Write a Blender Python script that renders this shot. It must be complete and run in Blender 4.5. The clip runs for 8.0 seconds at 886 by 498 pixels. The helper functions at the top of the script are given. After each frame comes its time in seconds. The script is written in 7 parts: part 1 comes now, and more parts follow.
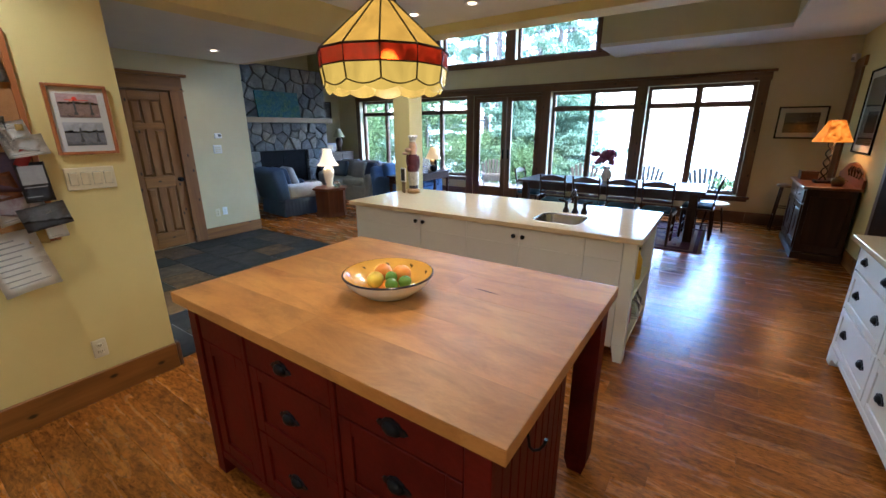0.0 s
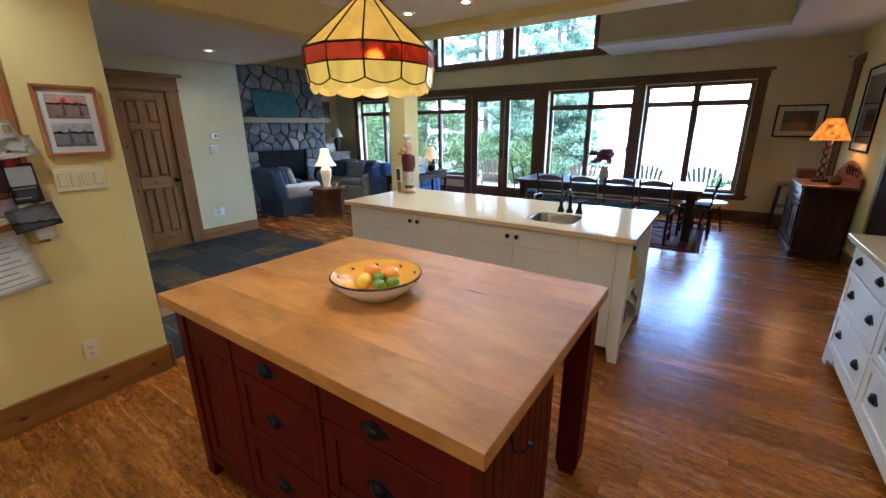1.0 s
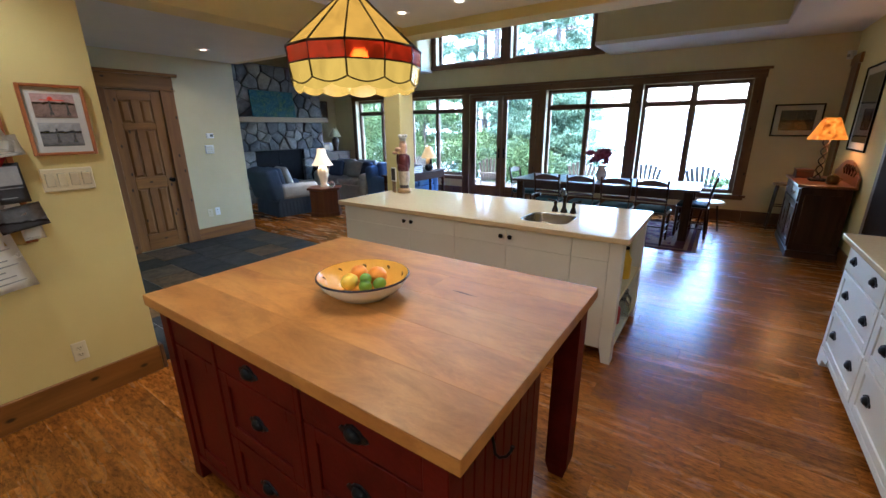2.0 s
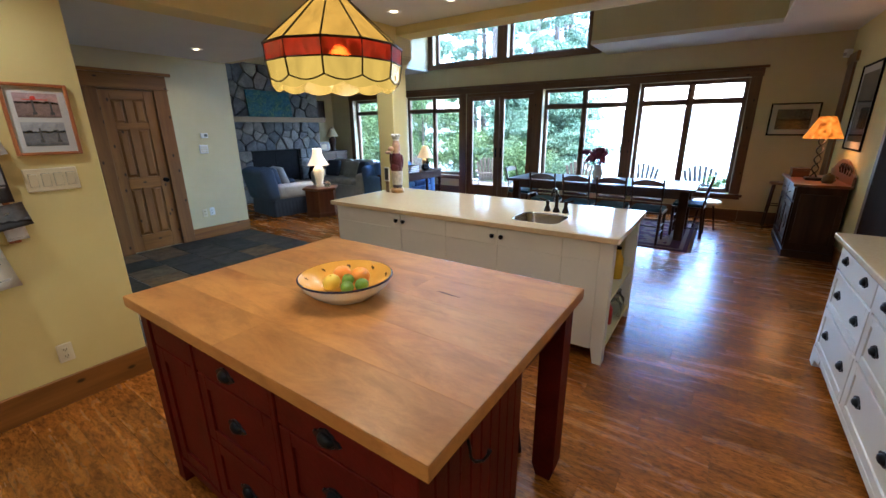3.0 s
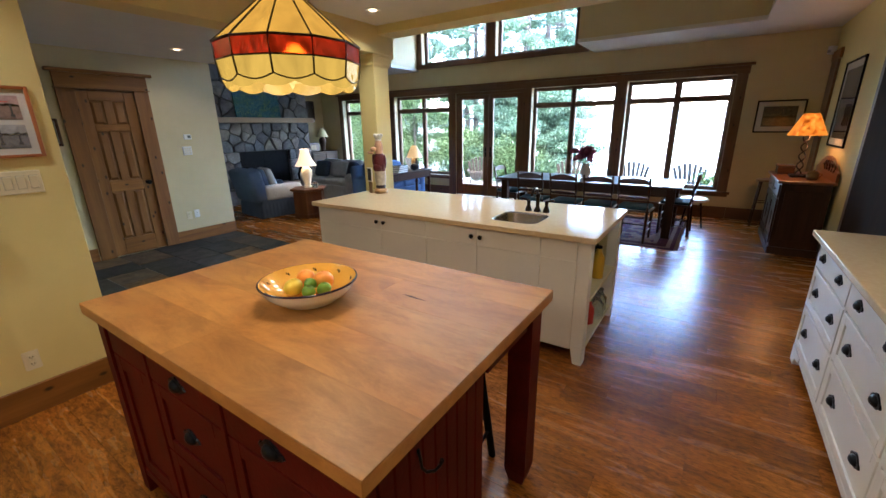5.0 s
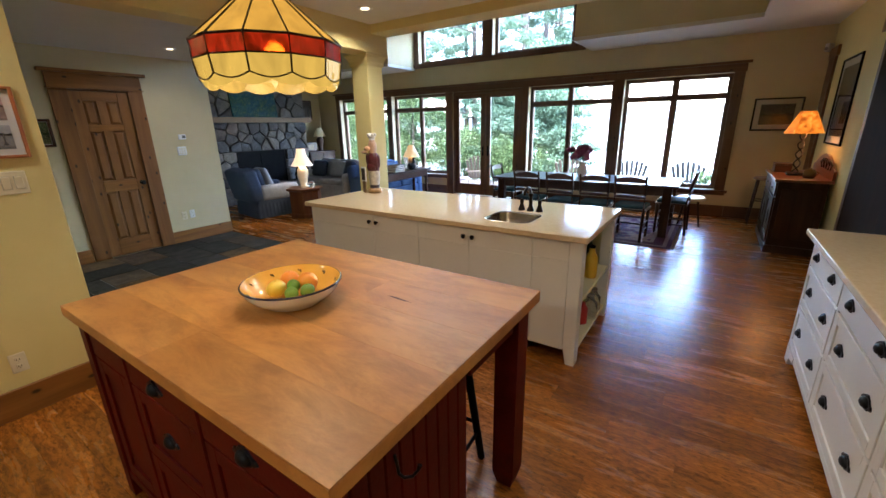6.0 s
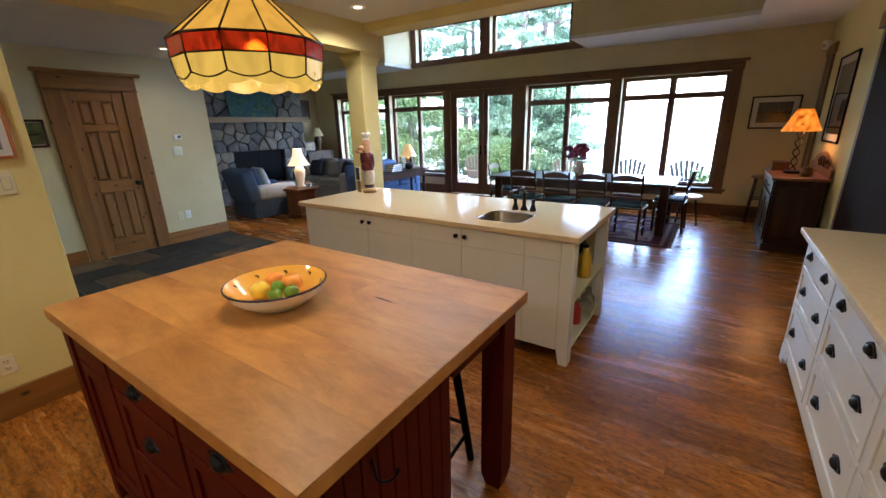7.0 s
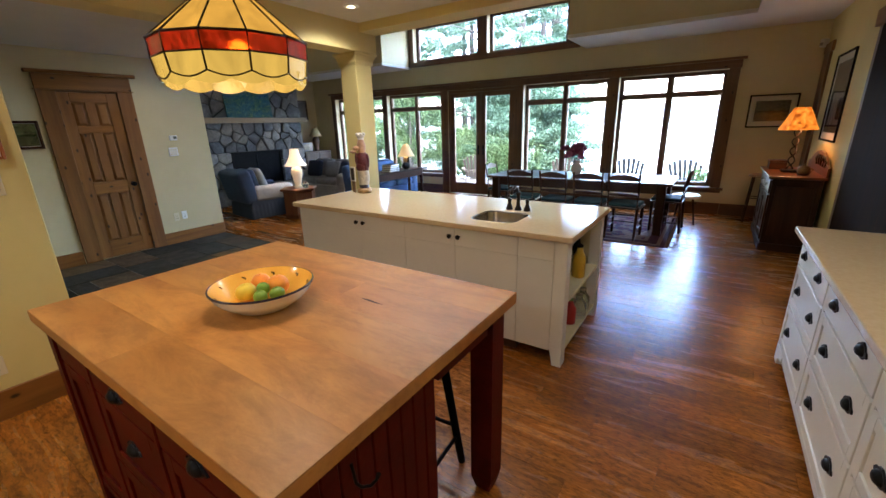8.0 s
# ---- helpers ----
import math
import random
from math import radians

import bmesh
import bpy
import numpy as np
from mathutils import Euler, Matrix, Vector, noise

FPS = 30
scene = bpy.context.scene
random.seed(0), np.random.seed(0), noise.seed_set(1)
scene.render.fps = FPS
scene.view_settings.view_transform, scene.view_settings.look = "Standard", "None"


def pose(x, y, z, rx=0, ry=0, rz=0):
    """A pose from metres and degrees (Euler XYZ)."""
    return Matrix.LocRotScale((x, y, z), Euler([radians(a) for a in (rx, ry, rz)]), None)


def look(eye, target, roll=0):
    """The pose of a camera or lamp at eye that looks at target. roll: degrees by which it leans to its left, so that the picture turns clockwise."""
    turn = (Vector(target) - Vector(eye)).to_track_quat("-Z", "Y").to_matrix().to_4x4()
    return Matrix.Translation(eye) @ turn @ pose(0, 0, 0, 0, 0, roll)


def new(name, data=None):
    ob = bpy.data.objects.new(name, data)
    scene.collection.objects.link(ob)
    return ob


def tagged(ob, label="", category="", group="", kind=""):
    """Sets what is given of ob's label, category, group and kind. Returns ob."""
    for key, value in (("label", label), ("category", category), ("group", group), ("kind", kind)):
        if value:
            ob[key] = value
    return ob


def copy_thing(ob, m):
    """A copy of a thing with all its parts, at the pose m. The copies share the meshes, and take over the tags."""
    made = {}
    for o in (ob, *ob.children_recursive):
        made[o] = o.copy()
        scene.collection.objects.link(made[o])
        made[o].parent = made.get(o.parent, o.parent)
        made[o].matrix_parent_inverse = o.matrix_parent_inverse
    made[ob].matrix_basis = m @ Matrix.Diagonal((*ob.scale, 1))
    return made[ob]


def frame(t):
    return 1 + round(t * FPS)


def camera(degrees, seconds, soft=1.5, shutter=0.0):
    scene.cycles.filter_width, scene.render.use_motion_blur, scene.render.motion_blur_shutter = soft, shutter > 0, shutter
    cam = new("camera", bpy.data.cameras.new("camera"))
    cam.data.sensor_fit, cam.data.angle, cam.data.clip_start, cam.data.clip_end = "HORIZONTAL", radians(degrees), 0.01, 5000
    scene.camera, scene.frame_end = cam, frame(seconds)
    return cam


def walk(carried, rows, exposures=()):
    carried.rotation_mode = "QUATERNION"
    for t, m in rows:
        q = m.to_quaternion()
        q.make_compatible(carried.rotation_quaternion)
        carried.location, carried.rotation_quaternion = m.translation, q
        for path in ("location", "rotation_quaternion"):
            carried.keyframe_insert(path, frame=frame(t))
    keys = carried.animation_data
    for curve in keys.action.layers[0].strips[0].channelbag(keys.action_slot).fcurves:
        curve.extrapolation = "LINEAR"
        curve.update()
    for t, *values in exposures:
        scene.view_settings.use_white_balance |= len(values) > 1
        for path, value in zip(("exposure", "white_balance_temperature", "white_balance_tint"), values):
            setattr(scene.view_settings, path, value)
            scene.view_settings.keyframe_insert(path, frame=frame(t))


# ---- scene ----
cam = camera(95.8, 8.0)

PATH = [
    (0, (0.192, 0.185, 1.597), (-0.887, 1.768, 1.021), -0.2),
    (0.5, (0.211, 0.204, 1.598), (-0.869, 1.786, 1.021), -0.3),
    (1, (0.227, 0.225, 1.597), (-0.854, 1.806, 1.019), -0.4),
    (1.5, (0.242, 0.245, 1.597), (-0.838, 1.825, 1.018), -0.4),
    (3, (0.307, 0.324, 1.592), (-0.773, 1.904, 1.011), -0.5),
    (3.5, (0.329, 0.349, 1.591), (-0.741, 1.936, 1.011), -0.6),
    (4, (0.351, 0.374, 1.593), (-0.716, 1.963, 1.012), -0.7),
    (4.5, (0.372, 0.399, 1.592), (-0.693, 1.989, 1.01), -0.8),
    (6, (0.432, 0.477, 1.589), (-0.632, 2.065, 1.002), -1.1),
    (6.5, (0.45, 0.5, 1.588), (-0.614, 2.087, 1.0), -1.2),
    (7, (0.472, 0.524, 1.588), (-0.594, 2.11, 0.997), -1.3),
    (7.5, (0.49, 0.546, 1.585), (-0.578, 2.13, 0.995), -1.4),
    (8, (0.506, 0.565, 1.585), (-0.561, 2.15, 0.994), -1.5),
]
EXPO = 5.5                               # stops; lamps and glows are given as seen, daylight as it is
TINTS = [(0, 0.06, 5230, 11.5), (3.5, 0.03, 5330, 11.5), (4.5, 0.0, 5700, 13.5), (8, -0.03, 5930, 14.5)]
walk(cam, [(t, look(eye, target, roll)) for t, eye, target, roll in PATH], [(t, EXPO + e, k, m) for t, e, k, m in TINTS])

# ---- world, sun, lamps ----
LAMP = 2.0 ** -EXPO
SKY, SUN = 0.15, 0.38
world = bpy.data.worlds.new("world")
scene.world = world
world.use_nodes = True
wn = world.node_tree
sky = wn.nodes.new("ShaderNodeTexSky")
sky.sky_type, sky.sun_disc = "NISHITA", False
sky.sun_elevation, sky.sun_rotation = radians(52), radians(150)
sky.air_density, sky.dust_density = 1.0, 1.6
wn.links.new(sky.outputs[0], wn.nodes["Background"].inputs[0])
wn.nodes["Background"].inputs[1].default_value = SKY

sun_data = bpy.data.lights.new("sun", "SUN")
sun_data.energy, sun_data.angle, sun_data.color = SUN, radians(12), (1.0, 0.95, 0.87)
sun = new("sun", sun_data)
sun.matrix_world = look((2.0, -6.0, 12.0), (-1.0, 2.0, 0.0))

WARM = (1.0, 0.83, 0.60)
POT = (1.0, 0.94, 0.82)


def point_lamp(name, x, y, z, watts, color=WARM, size=0.03):
    d = bpy.data.lights.new(name, "POINT")
    d.energy, d.color, d.shadow_soft_size, d.specular_factor = watts * LAMP, color, size, 0.05
    ob = new(name, d)
    ob.location = (x, y, z)
    return ob


def spot_lamp(name, x, y, z, watts, angle=150, color=POT):
    d = bpy.data.lights.new(name, "SPOT")
    d.energy, d.color, d.shadow_soft_size, d.spot_size, d.spot_blend = watts * LAMP, color, 0.04, radians(angle), 0.6
    d.specular_factor = 0.12
    ob = new(name, d)
    ob.location = (x, y, z)
    return ob


# ---- materials ----
def nodes_of(name):
    m = bpy.data.materials.new(name)
    m.use_nodes = True
    t = m.node_tree
    return m, t, t.nodes["Principled BSDF"]


def node(t, kind, **vals):
    n = t.nodes.new(kind)
    for k, v in vals.items():
        n.inputs[k].default_value = v
    return n


def place(t, scale=(1, 1, 1), shift=0.0):
    """World place, scaled; shift moves the pattern from object to object."""
    g = t.nodes.new("ShaderNodeNewGeometry")
    m = t.nodes.new("ShaderNodeMapping")
    m.inputs["Scale"].default_value = scale
    t.links.new(g.outputs["Position"], m.inputs["Vector"])
    if shift:
        o = t.nodes.new("ShaderNodeObjectInfo")
        k = t.nodes.new("ShaderNodeMath")
        k.operation = "MULTIPLY"
        k.inputs[1].default_value = shift
        t.links.new(o.outputs["Random"], k.inputs[0])
        t.links.new(k.outputs[0], m.inputs["Location"])
    return m.outputs["Vector"]


def ramp(t, fac, stops):
    r = t.nodes.new("ShaderNodeValToRGB")
    e = r.color_ramp.elements
    while len(e) < len(stops):
        e.new(0.5)
    for el, (p, c) in zip(e, stops):
        el.position, el.color = p, (*c, 1)
    t.links.new(fac, r.inputs[0])
    return r.outputs[0]


def blend(t, fac, a, b, mode="MIX"):
    m = t.nodes.new("ShaderNodeMix")
    m.data_type, m.blend_type = "RGBA", mode
    for sock, v in ((m.inputs[0], fac), (m.inputs[6], a), (m.inputs[7], b)):
        if isinstance(v, (int, float)):
            sock.default_value = v
        elif isinstance(v, tuple):
            sock.default_value = (*v, 1)
        else:
            t.links.new(v, sock)
    return m.outputs[2]


def noise_tex(t, vec, scale, detail=5, rough=0.6, distort=0.0):
    n = node(t, "ShaderNodeTexNoise", Scale=scale, Detail=detail, Roughness=rough, Distortion=distort)
    t.links.new(vec, n.inputs["Vector"])
    return n.outputs["Fac"]


def bump(t, b, height, strength, dist=0.01):
    n = node(t, "ShaderNodeBump", Strength=strength, Distance=dist)
    t.links.new(height, n.inputs["Height"])
    t.links.new(n.outputs[0], b.inputs["Normal"])


def surf(name, c1, c2, scale=6.0, rough=0.5, relief=0.15, metal=0.0, fine=90.0, spec=0.5, dist=0.004, spread=0.08, shift=0.0):
    """Plain surface: two colours mixed at a coarse and a fine scale, with uneven gloss and fine relief."""
    m, t, b = nodes_of(name)
    v = place(t, shift=shift)
    coarse, small = noise_tex(t, v, scale), noise_tex(t, v, fine, 3)
    mixed = t.nodes.new("ShaderNodeMath")
    mixed.operation = "MULTIPLY_ADD"
    t.links.new(small, mixed.inputs[0])
    mixed.inputs[1].default_value = 0.35
    t.links.new(coarse, mixed.inputs[2])
    t.links.new(ramp(t, mixed.outputs[0], [(0.42, c1), (0.95, c2)]), b.inputs["Base Color"])
    r = node(t, "ShaderNodeMapRange")
    r.inputs[3].default_value, r.inputs[4].default_value = max(rough - spread, 0.02), min(rough + spread, 1)
    t.links.new(coarse, r.inputs[0])
    t.links.new(r.outputs[0], b.inputs["Roughness"])
    b.inputs["Metallic"].default_value = metal
    b.inputs["Specular IOR Level"].default_value = spec
    bump(t, b, small, relief, dist)
    return m


def wood(name, dark, mid, light, axis="x", rough=0.35, grain=26.0, knots=False, shift=7.0, relief=0.2, vary=0.0, worn=0.0, coat=0.0, spec=0.5, along=0.07, blots=16.0, face="y", knot_scale=5.0):
    m, t, b = nodes_of(name)
    sc = {"x": (along, 1, 1), "y": (1, along, 1), "z": (1, 1, along)}[axis]
    v = place(t, sc, shift)
    g = noise_tex(t, v, grain, 6, 0.65, 0.6)
    broad = noise_tex(t, v, grain * 0.22, 3, 0.5, 1.2)
    col = ramp(t, g, [(0.28, dark), (0.5, mid), (0.72, light)])
    col = blend(t, 0.55, col, ramp(t, broad, [(0.3, dark), (0.52, mid), (0.7, light)]))
    if worn:
        blot = noise_tex(t, place(t, tuple(0.35 if s < 1 else 1 for s in sc), shift), blots, 8, 0.78, 0.5)
        col = blend(t, ramp(t, blot, [(0.36, (worn,) * 3), (0.56, (0, 0, 0))]), col, tuple(c * 0.45 for c in dark), "MIX")
    if knots:
        vor = node(t, "ShaderNodeTexVoronoi", Scale=knot_scale, Randomness=1.0)
        vor.voronoi_dimensions = "2D"
        parts, flat = t.nodes.new("ShaderNodeSeparateXYZ"), t.nodes.new("ShaderNodeCombineXYZ")
        t.links.new(place(t, tuple(0.55 if c < 1 else 1 for c in sc), shift), parts.inputs[0])
        t.links.new(parts.outputs["Y" if face == "x" else "X"], flat.inputs[0])
        t.links.new(parts.outputs["Z"], flat.inputs[1])
        t.links.new(flat.outputs[0], vor.inputs["Vector"])
        col = blend(t, ramp(t, vor.outputs["Distance"], [(0.035, (0.97,) * 3), (0.05, (0.6,) * 3), (0.08, (0, 0, 0))]), col, tuple(c * 0.18 for c in dark))
    if vary:
        o = t.nodes.new("ShaderNodeObjectInfo")
        lo, hi = 1 - vary, 1 + vary
        tint = ramp(t, o.outputs["Random"], [(0.0, (lo, lo, lo)), (0.5, (1, 0.97, 0.94)), (1.0, (hi, hi * 0.97, hi * 0.92))])
        col = blend(t, 1.0, col, tint, "MULTIPLY")
    t.links.new(col, b.inputs["Base Color"])
    r = node(t, "ShaderNodeMapRange")
    r.inputs[3].default_value, r.inputs[4].default_value = rough - 0.06, rough + 0.1
    t.links.new(broad, r.inputs[0])
    t.links.new(r.outputs[0], b.inputs["Roughness"])
    b.inputs["Coat Weight"].default_value = coat
    b.inputs["Specular IOR Level"].default_value = spec
    bump(t, b, g, relief, 0.002)
    return m


def random_color(name, stops, rough=0.6, scale=9.0, relief=0.4, dist=0.006, amount=0.5):
    """Colour picked piece by piece, with mottling over each."""
    m, t, b = nodes_of(name)
    o = t.nodes.new("ShaderNodeObjectInfo")
    base = ramp(t, o.outputs["Random"], stops)
    v = place(t, shift=11.0)
    n = noise_tex(t, v, scale, 8, 0.7, 0.4)
    n2 = noise_tex(t, v, scale * 5, 5, 0.7)
    col = blend(t, 1.0, base, ramp(t, n, [(0.3, (1 - amount,) * 3), (0.75, (1 + amount, 1 + amount * 0.9, 1 + amount * 0.75))]), "MULTIPLY")
    col = blend(t, 1.0, col, ramp(t, n2, [(0.3, (0.8,) * 3), (0.7, (1.15,) * 3)]), "MULTIPLY")
    t.links.new(col, b.inputs["Base Color"])
    b.inputs["Roughness"].default_value = rough
    h = t.nodes.new("ShaderNodeMath")
    h.operation = "ADD"
    t.links.new(n, h.inputs[0])
    t.links.new(n2, h.inputs[1])
    bump(t, b, h.outputs[0], relief, dist)
    return m


def glowing(name, color, glow, strength, rough=0.5, streak=4.0, low=0.78, span=(0.3, 0.65)):
    """Lit glass or cloth with an uneven body colour, shone through from within."""
    m, t, b = nodes_of(name)
    n = noise_tex(t, place(t, (1, 1, 0.4)), streak * 3, 4, 0.6, 0.8)
    col = blend(t, n, tuple(c * 0.7 for c in color), color)
    t.links.new(col, b.inputs["Base Color"])
    em = blend(t, ramp(t, n, [(span[0], (0, 0, 0)), (span[1], (1, 1, 1))]), tuple(c * low for c in glow), glow)
    t.links.new(em, b.inputs["Emission Color"])
    b.inputs["Emission Strength"].default_value = strength * LAMP
    b.inputs["Roughness"].default_value = rough
    return m


def pane_glass(name):
    m, t, b = nodes_of(name)
    t.nodes.remove(b)
    tr, gl = t.nodes.new("ShaderNodeBsdfTransparent"), node(t, "ShaderNodeBsdfGlossy", Roughness=0.0)
    fr, mx = node(t, "ShaderNodeFresnel", IOR=1.45), t.nodes.new("ShaderNodeMixShader")
    t.links.new(fr.outputs[0], mx.inputs[0])
    t.links.new(tr.outputs[0], mx.inputs[1])
    t.links.new(gl.outputs[0], mx.inputs[2])
    t.links.new(mx.outputs[0], t.nodes["Material Output"].inputs[0])
    return m


M_WALL = surf("painted_wall", (0.55, 0.46, 0.255), (0.61, 0.52, 0.305), 2.0, 0.65, 0.12, fine=160)
M_KITCHEN = surf("kitchen_wall_paint", (0.64, 0.52, 0.195), (0.70, 0.58, 0.24), 2.0, 0.6, 0.12, fine=160)
M_CEIL = surf("ceiling_paint", (0.66, 0.63, 0.57), (0.71, 0.68, 0.62), 3.0, 0.8, 0.25, fine=120)
# Window pine is darkened as if backlit; that shade sits in the colour.
M_PINE_SHADED = wood("pine_trim_shaded", (0.075, 0.032, 0.012), (0.135, 0.060, 0.022), (0.19, 0.090, 0.035), "z", 0.4, 30, knots=True)
M_PINE_X_SHADED = wood("pine_trim_x_shaded", (0.075, 0.032, 0.012), (0.135, 0.060, 0.022), (0.19, 0.090, 0.035), "x", 0.4, 30, knots=True)
M_PINE_Y = wood("pine_trim_y", (0.125, 0.046, 0.007), (0.24, 0.094, 0.015), (0.34, 0.15, 0.028), "y", 0.4, 30, knots=True, face="x")
M_PINE_HALL = wood("pine_casing", (0.115, 0.041, 0.008), (0.20, 0.079, 0.016), (0.275, 0.118, 0.026), "z", 0.4, 30, knots=True, face="x")
M_DOORWOOD = wood("knotty_pine_door", (0.13, 0.045, 0.009), (0.22, 0.088, 0.018), (0.30, 0.135, 0.032), "z", 0.38, 24, knots=True, face="x")
M_FLOOR = wood("floor_plank", (0.18, 0.055, 0.0075), (0.41, 0.138, 0.0165), (0.68, 0.262, 0.034), "x", 0.24, 44, shift=9.0, vary=0.24, worn=0.95, relief=0.12, along=0.16, blots=60.0, spec=0.36)
M_FLOOR_GAP = surf("floor_gap", (0.02, 0.01, 0.005), (0.03, 0.015, 0.008), 5, 0.8)
M_SLATE = random_color("slate", [(0.0, (0.022, 0.023, 0.021)), (0.3, (0.055, 0.052, 0.042)), (0.5, (0.032, 0.033, 0.029)), (0.68, (0.085, 0.072, 0.045)), (0.84, (0.17, 0.10, 0.035)), (0.93, (0.05, 0.046, 0.036)), (1.0, (0.035, 0.035, 0.032))], 0.72, 6.0, 0.6, 0.006, amount=0.6)
M_SLATE.node_tree.nodes["Principled BSDF"].inputs["Specular IOR Level"].default_value = 0.22
M_GROUT = surf("grout", (0.17, 0.165, 0.15), (0.25, 0.24, 0.22), 12, 0.9, 0.4)
M_STONE = random_color("field_stone", [(0.0, (0.06, 0.063, 0.070)), (0.25, (0.15, 0.144, 0.138)), (0.45, (0.085, 0.092, 0.104)), (0.65, (0.19, 0.168, 0.152)), (0.82, (0.13, 0.105, 0.092)), (1.0, (0.24, 0.23, 0.22))], 0.75, 7.0, 0.7, 0.02)
M_MORTAR = surf("mortar", (0.030, 0.028, 0.026), (0.055, 0.05, 0.046), 10, 0.95, 0.5, fine=60, dist=0.01)
M_BLOCK = wood("maple_block", (0.29, 0.10, 0.018), (0.50, 0.235, 0.054), (0.62, 0.335, 0.092), "x", 0.42, 6.5, shift=13.0, vary=0.07, relief=0.08, worn=0.42, along=0.4, blots=7.0)
M_RED = surf("red_paint", (0.055, 0.0042, 0.0025), (0.118, 0.0098, 0.0055), 5.0, 0.5, 0.2, fine=60, spec=0.12)
M_BLACKIRON = surf("black_iron", (0.010, 0.010, 0.011), (0.008, 0.008, 0.009), 30, 0.38, 0.3, spec=0.12)
M_WHITE = surf("white_paint", (0.71, 0.69, 0.62), (0.77, 0.75, 0.68), 4.0, 0.4, 0.1, fine=70)
M_CREAM = surf("cream_shelf_paint", (0.72, 0.66, 0.40), (0.78, 0.72, 0.46), 4.0, 0.45, 0.1)
M_QUARTZ = surf("cream_quartz", (0.60, 0.45, 0.26), (0.68, 0.53, 0.33), 40.0, 0.12, 0.012, fine=300, spread=0.03, spec=0.26)
M_SINK = surf("sink_steel", (0.27, 0.245, 0.21), (0.40, 0.37, 0.33), 20.0, 0.24, 0.1, metal=1.0)
M_STEEL = surf("brushed_steel", (0.16, 0.15, 0.14), (0.27, 0.26, 0.24), 20.0, 0.30, 0.1, metal=1.0)
M_BRONZE = surf("oiled_bronze", (0.018, 0.014, 0.011), (0.035, 0.026, 0.02), 25, 0.3, 0.1, metal=0.8)
M_DARKWOOD = wood("dark_oak", (0.022, 0.009, 0.004), (0.05, 0.02, 0.008), (0.085, 0.035, 0.014), "x", 0.32, 22)
M_DARKWOOD_Z = wood("dark_oak_z", (0.018, 0.007, 0.003), (0.04, 0.016, 0.007), (0.07, 0.029, 0.012), "z", 0.38, 22, spec=0.2)
M_MAHOGANY = wood("mahogany", (0.018, 0.006, 0.004), (0.036, 0.012, 0.007), (0.06, 0.02, 0.011), "y", 0.5, 22, spec=0.08)
M_CHERRY = wood("cherry", (0.06, 0.016, 0.006), (0.12, 0.036, 0.012), (0.18, 0.06, 0.02), "z", 0.36, 22, spec=0.25)
M_CHESTTOP = wood("chest_top", (0.10, 0.03, 0.01), (0.17, 0.06, 0.02), (0.24, 0.09, 0.03), "y", 0.28, 22)
M_OAK = wood("mantel_oak", (0.15, 0.093, 0.043), (0.23, 0.148, 0.073), (0.30, 0.20, 0.105), "y", 0.5, 20)
M_BLUE = surf("blue_fabric", (0.04, 0.088, 0.20), (0.07, 0.135, 0.28), 8, 0.9, 0.5, fine=220, dist=0.003)
M_NAVYCHAIR = surf("slate_blue_fabric", (0.03, 0.05, 0.095), (0.05, 0.075, 0.13), 8, 0.9, 0.5, fine=220, dist=0.003)
M_GREYFAB = surf("grey_fabric", (0.27, 0.28, 0.295), (0.38, 0.39, 0.40), 10, 0.95, 0.5, fine=220, dist=0.003)
M_TEAL = surf("teal_cushion", (0.012, 0.045, 0.06), (0.025, 0.075, 0.09), 12, 0.85, 0.4, fine=200)
M_DOORDARK = wood("dark_door", (0.012, 0.005, 0.0025), (0.022, 0.009, 0.004), (0.034, 0.014, 0.006), "z", 0.7, 22, spec=0.03)
M_GLASS = pane_glass("window_glass")
M_WHITEGLAZE = surf("white_glaze", (0.80, 0.80, 0.79), (0.86, 0.86, 0.85), 10, 0.12, 0.03, spread=0.04)
M_BLACK = surf("black_metal", (0.005, 0.005, 0.006), (0.010, 0.010, 0.010), 12, 0.7, 0.2, spec=0.06)
M_PLASTIC = surf("ivory_plastic", (0.66, 0.58, 0.38), (0.70, 0.62, 0.42), 8, 0.35, 0.05)
M_WHITEPLASTIC = surf("white_plastic", (0.74, 0.74, 0.72), (0.80, 0.80, 0.78), 8, 0.35, 0.05)
M_GREYPLASTIC = surf("grey_display", (0.10, 0.11, 0.10), (0.16, 0.17, 0.16), 8, 0.3, 0.05)


# ---- shape helpers ----
def box(x0, x1, y0, y1, z0, z1, b=0.003, seg=1):
    bm = bmesh.new()
    bmesh.ops.create_cube(bm, size=1.0)
    bmesh.ops.scale(bm, vec=(x1 - x0, y1 - y0, z1 - z0), verts=bm.verts)
    bmesh.ops.translate(bm, vec=((x0 + x1) / 2, (y0 + y1) / 2, (z0 + z1) / 2), verts=bm.verts)
    if b:
        bmesh.ops.bevel(bm, geom=bm.edges[:], offset=b, segments=seg, affect="EDGES", profile=0.5)
    return bm


def sheet_of(x0, x1, y, z0, z1):
    bm = bmesh.new()
    bm.faces.new([bm.verts.new(p) for p in ((x0, y, z0), (x1, y, z0), (x1, y, z1), (x0, y, z1))])
    return bm


def join(*bms):
    out = bmesh.new()
    for bm in bms:
        me = bpy.data.meshes.new("joined")
        bm.to_mesh(me)
        bm.free()
        out.from_mesh(me)
        bpy.data.meshes.remove(me)
    return out


def xf(bm, m):
    bmesh.ops.transform(bm, matrix=m, verts=bm.verts)
    return bm


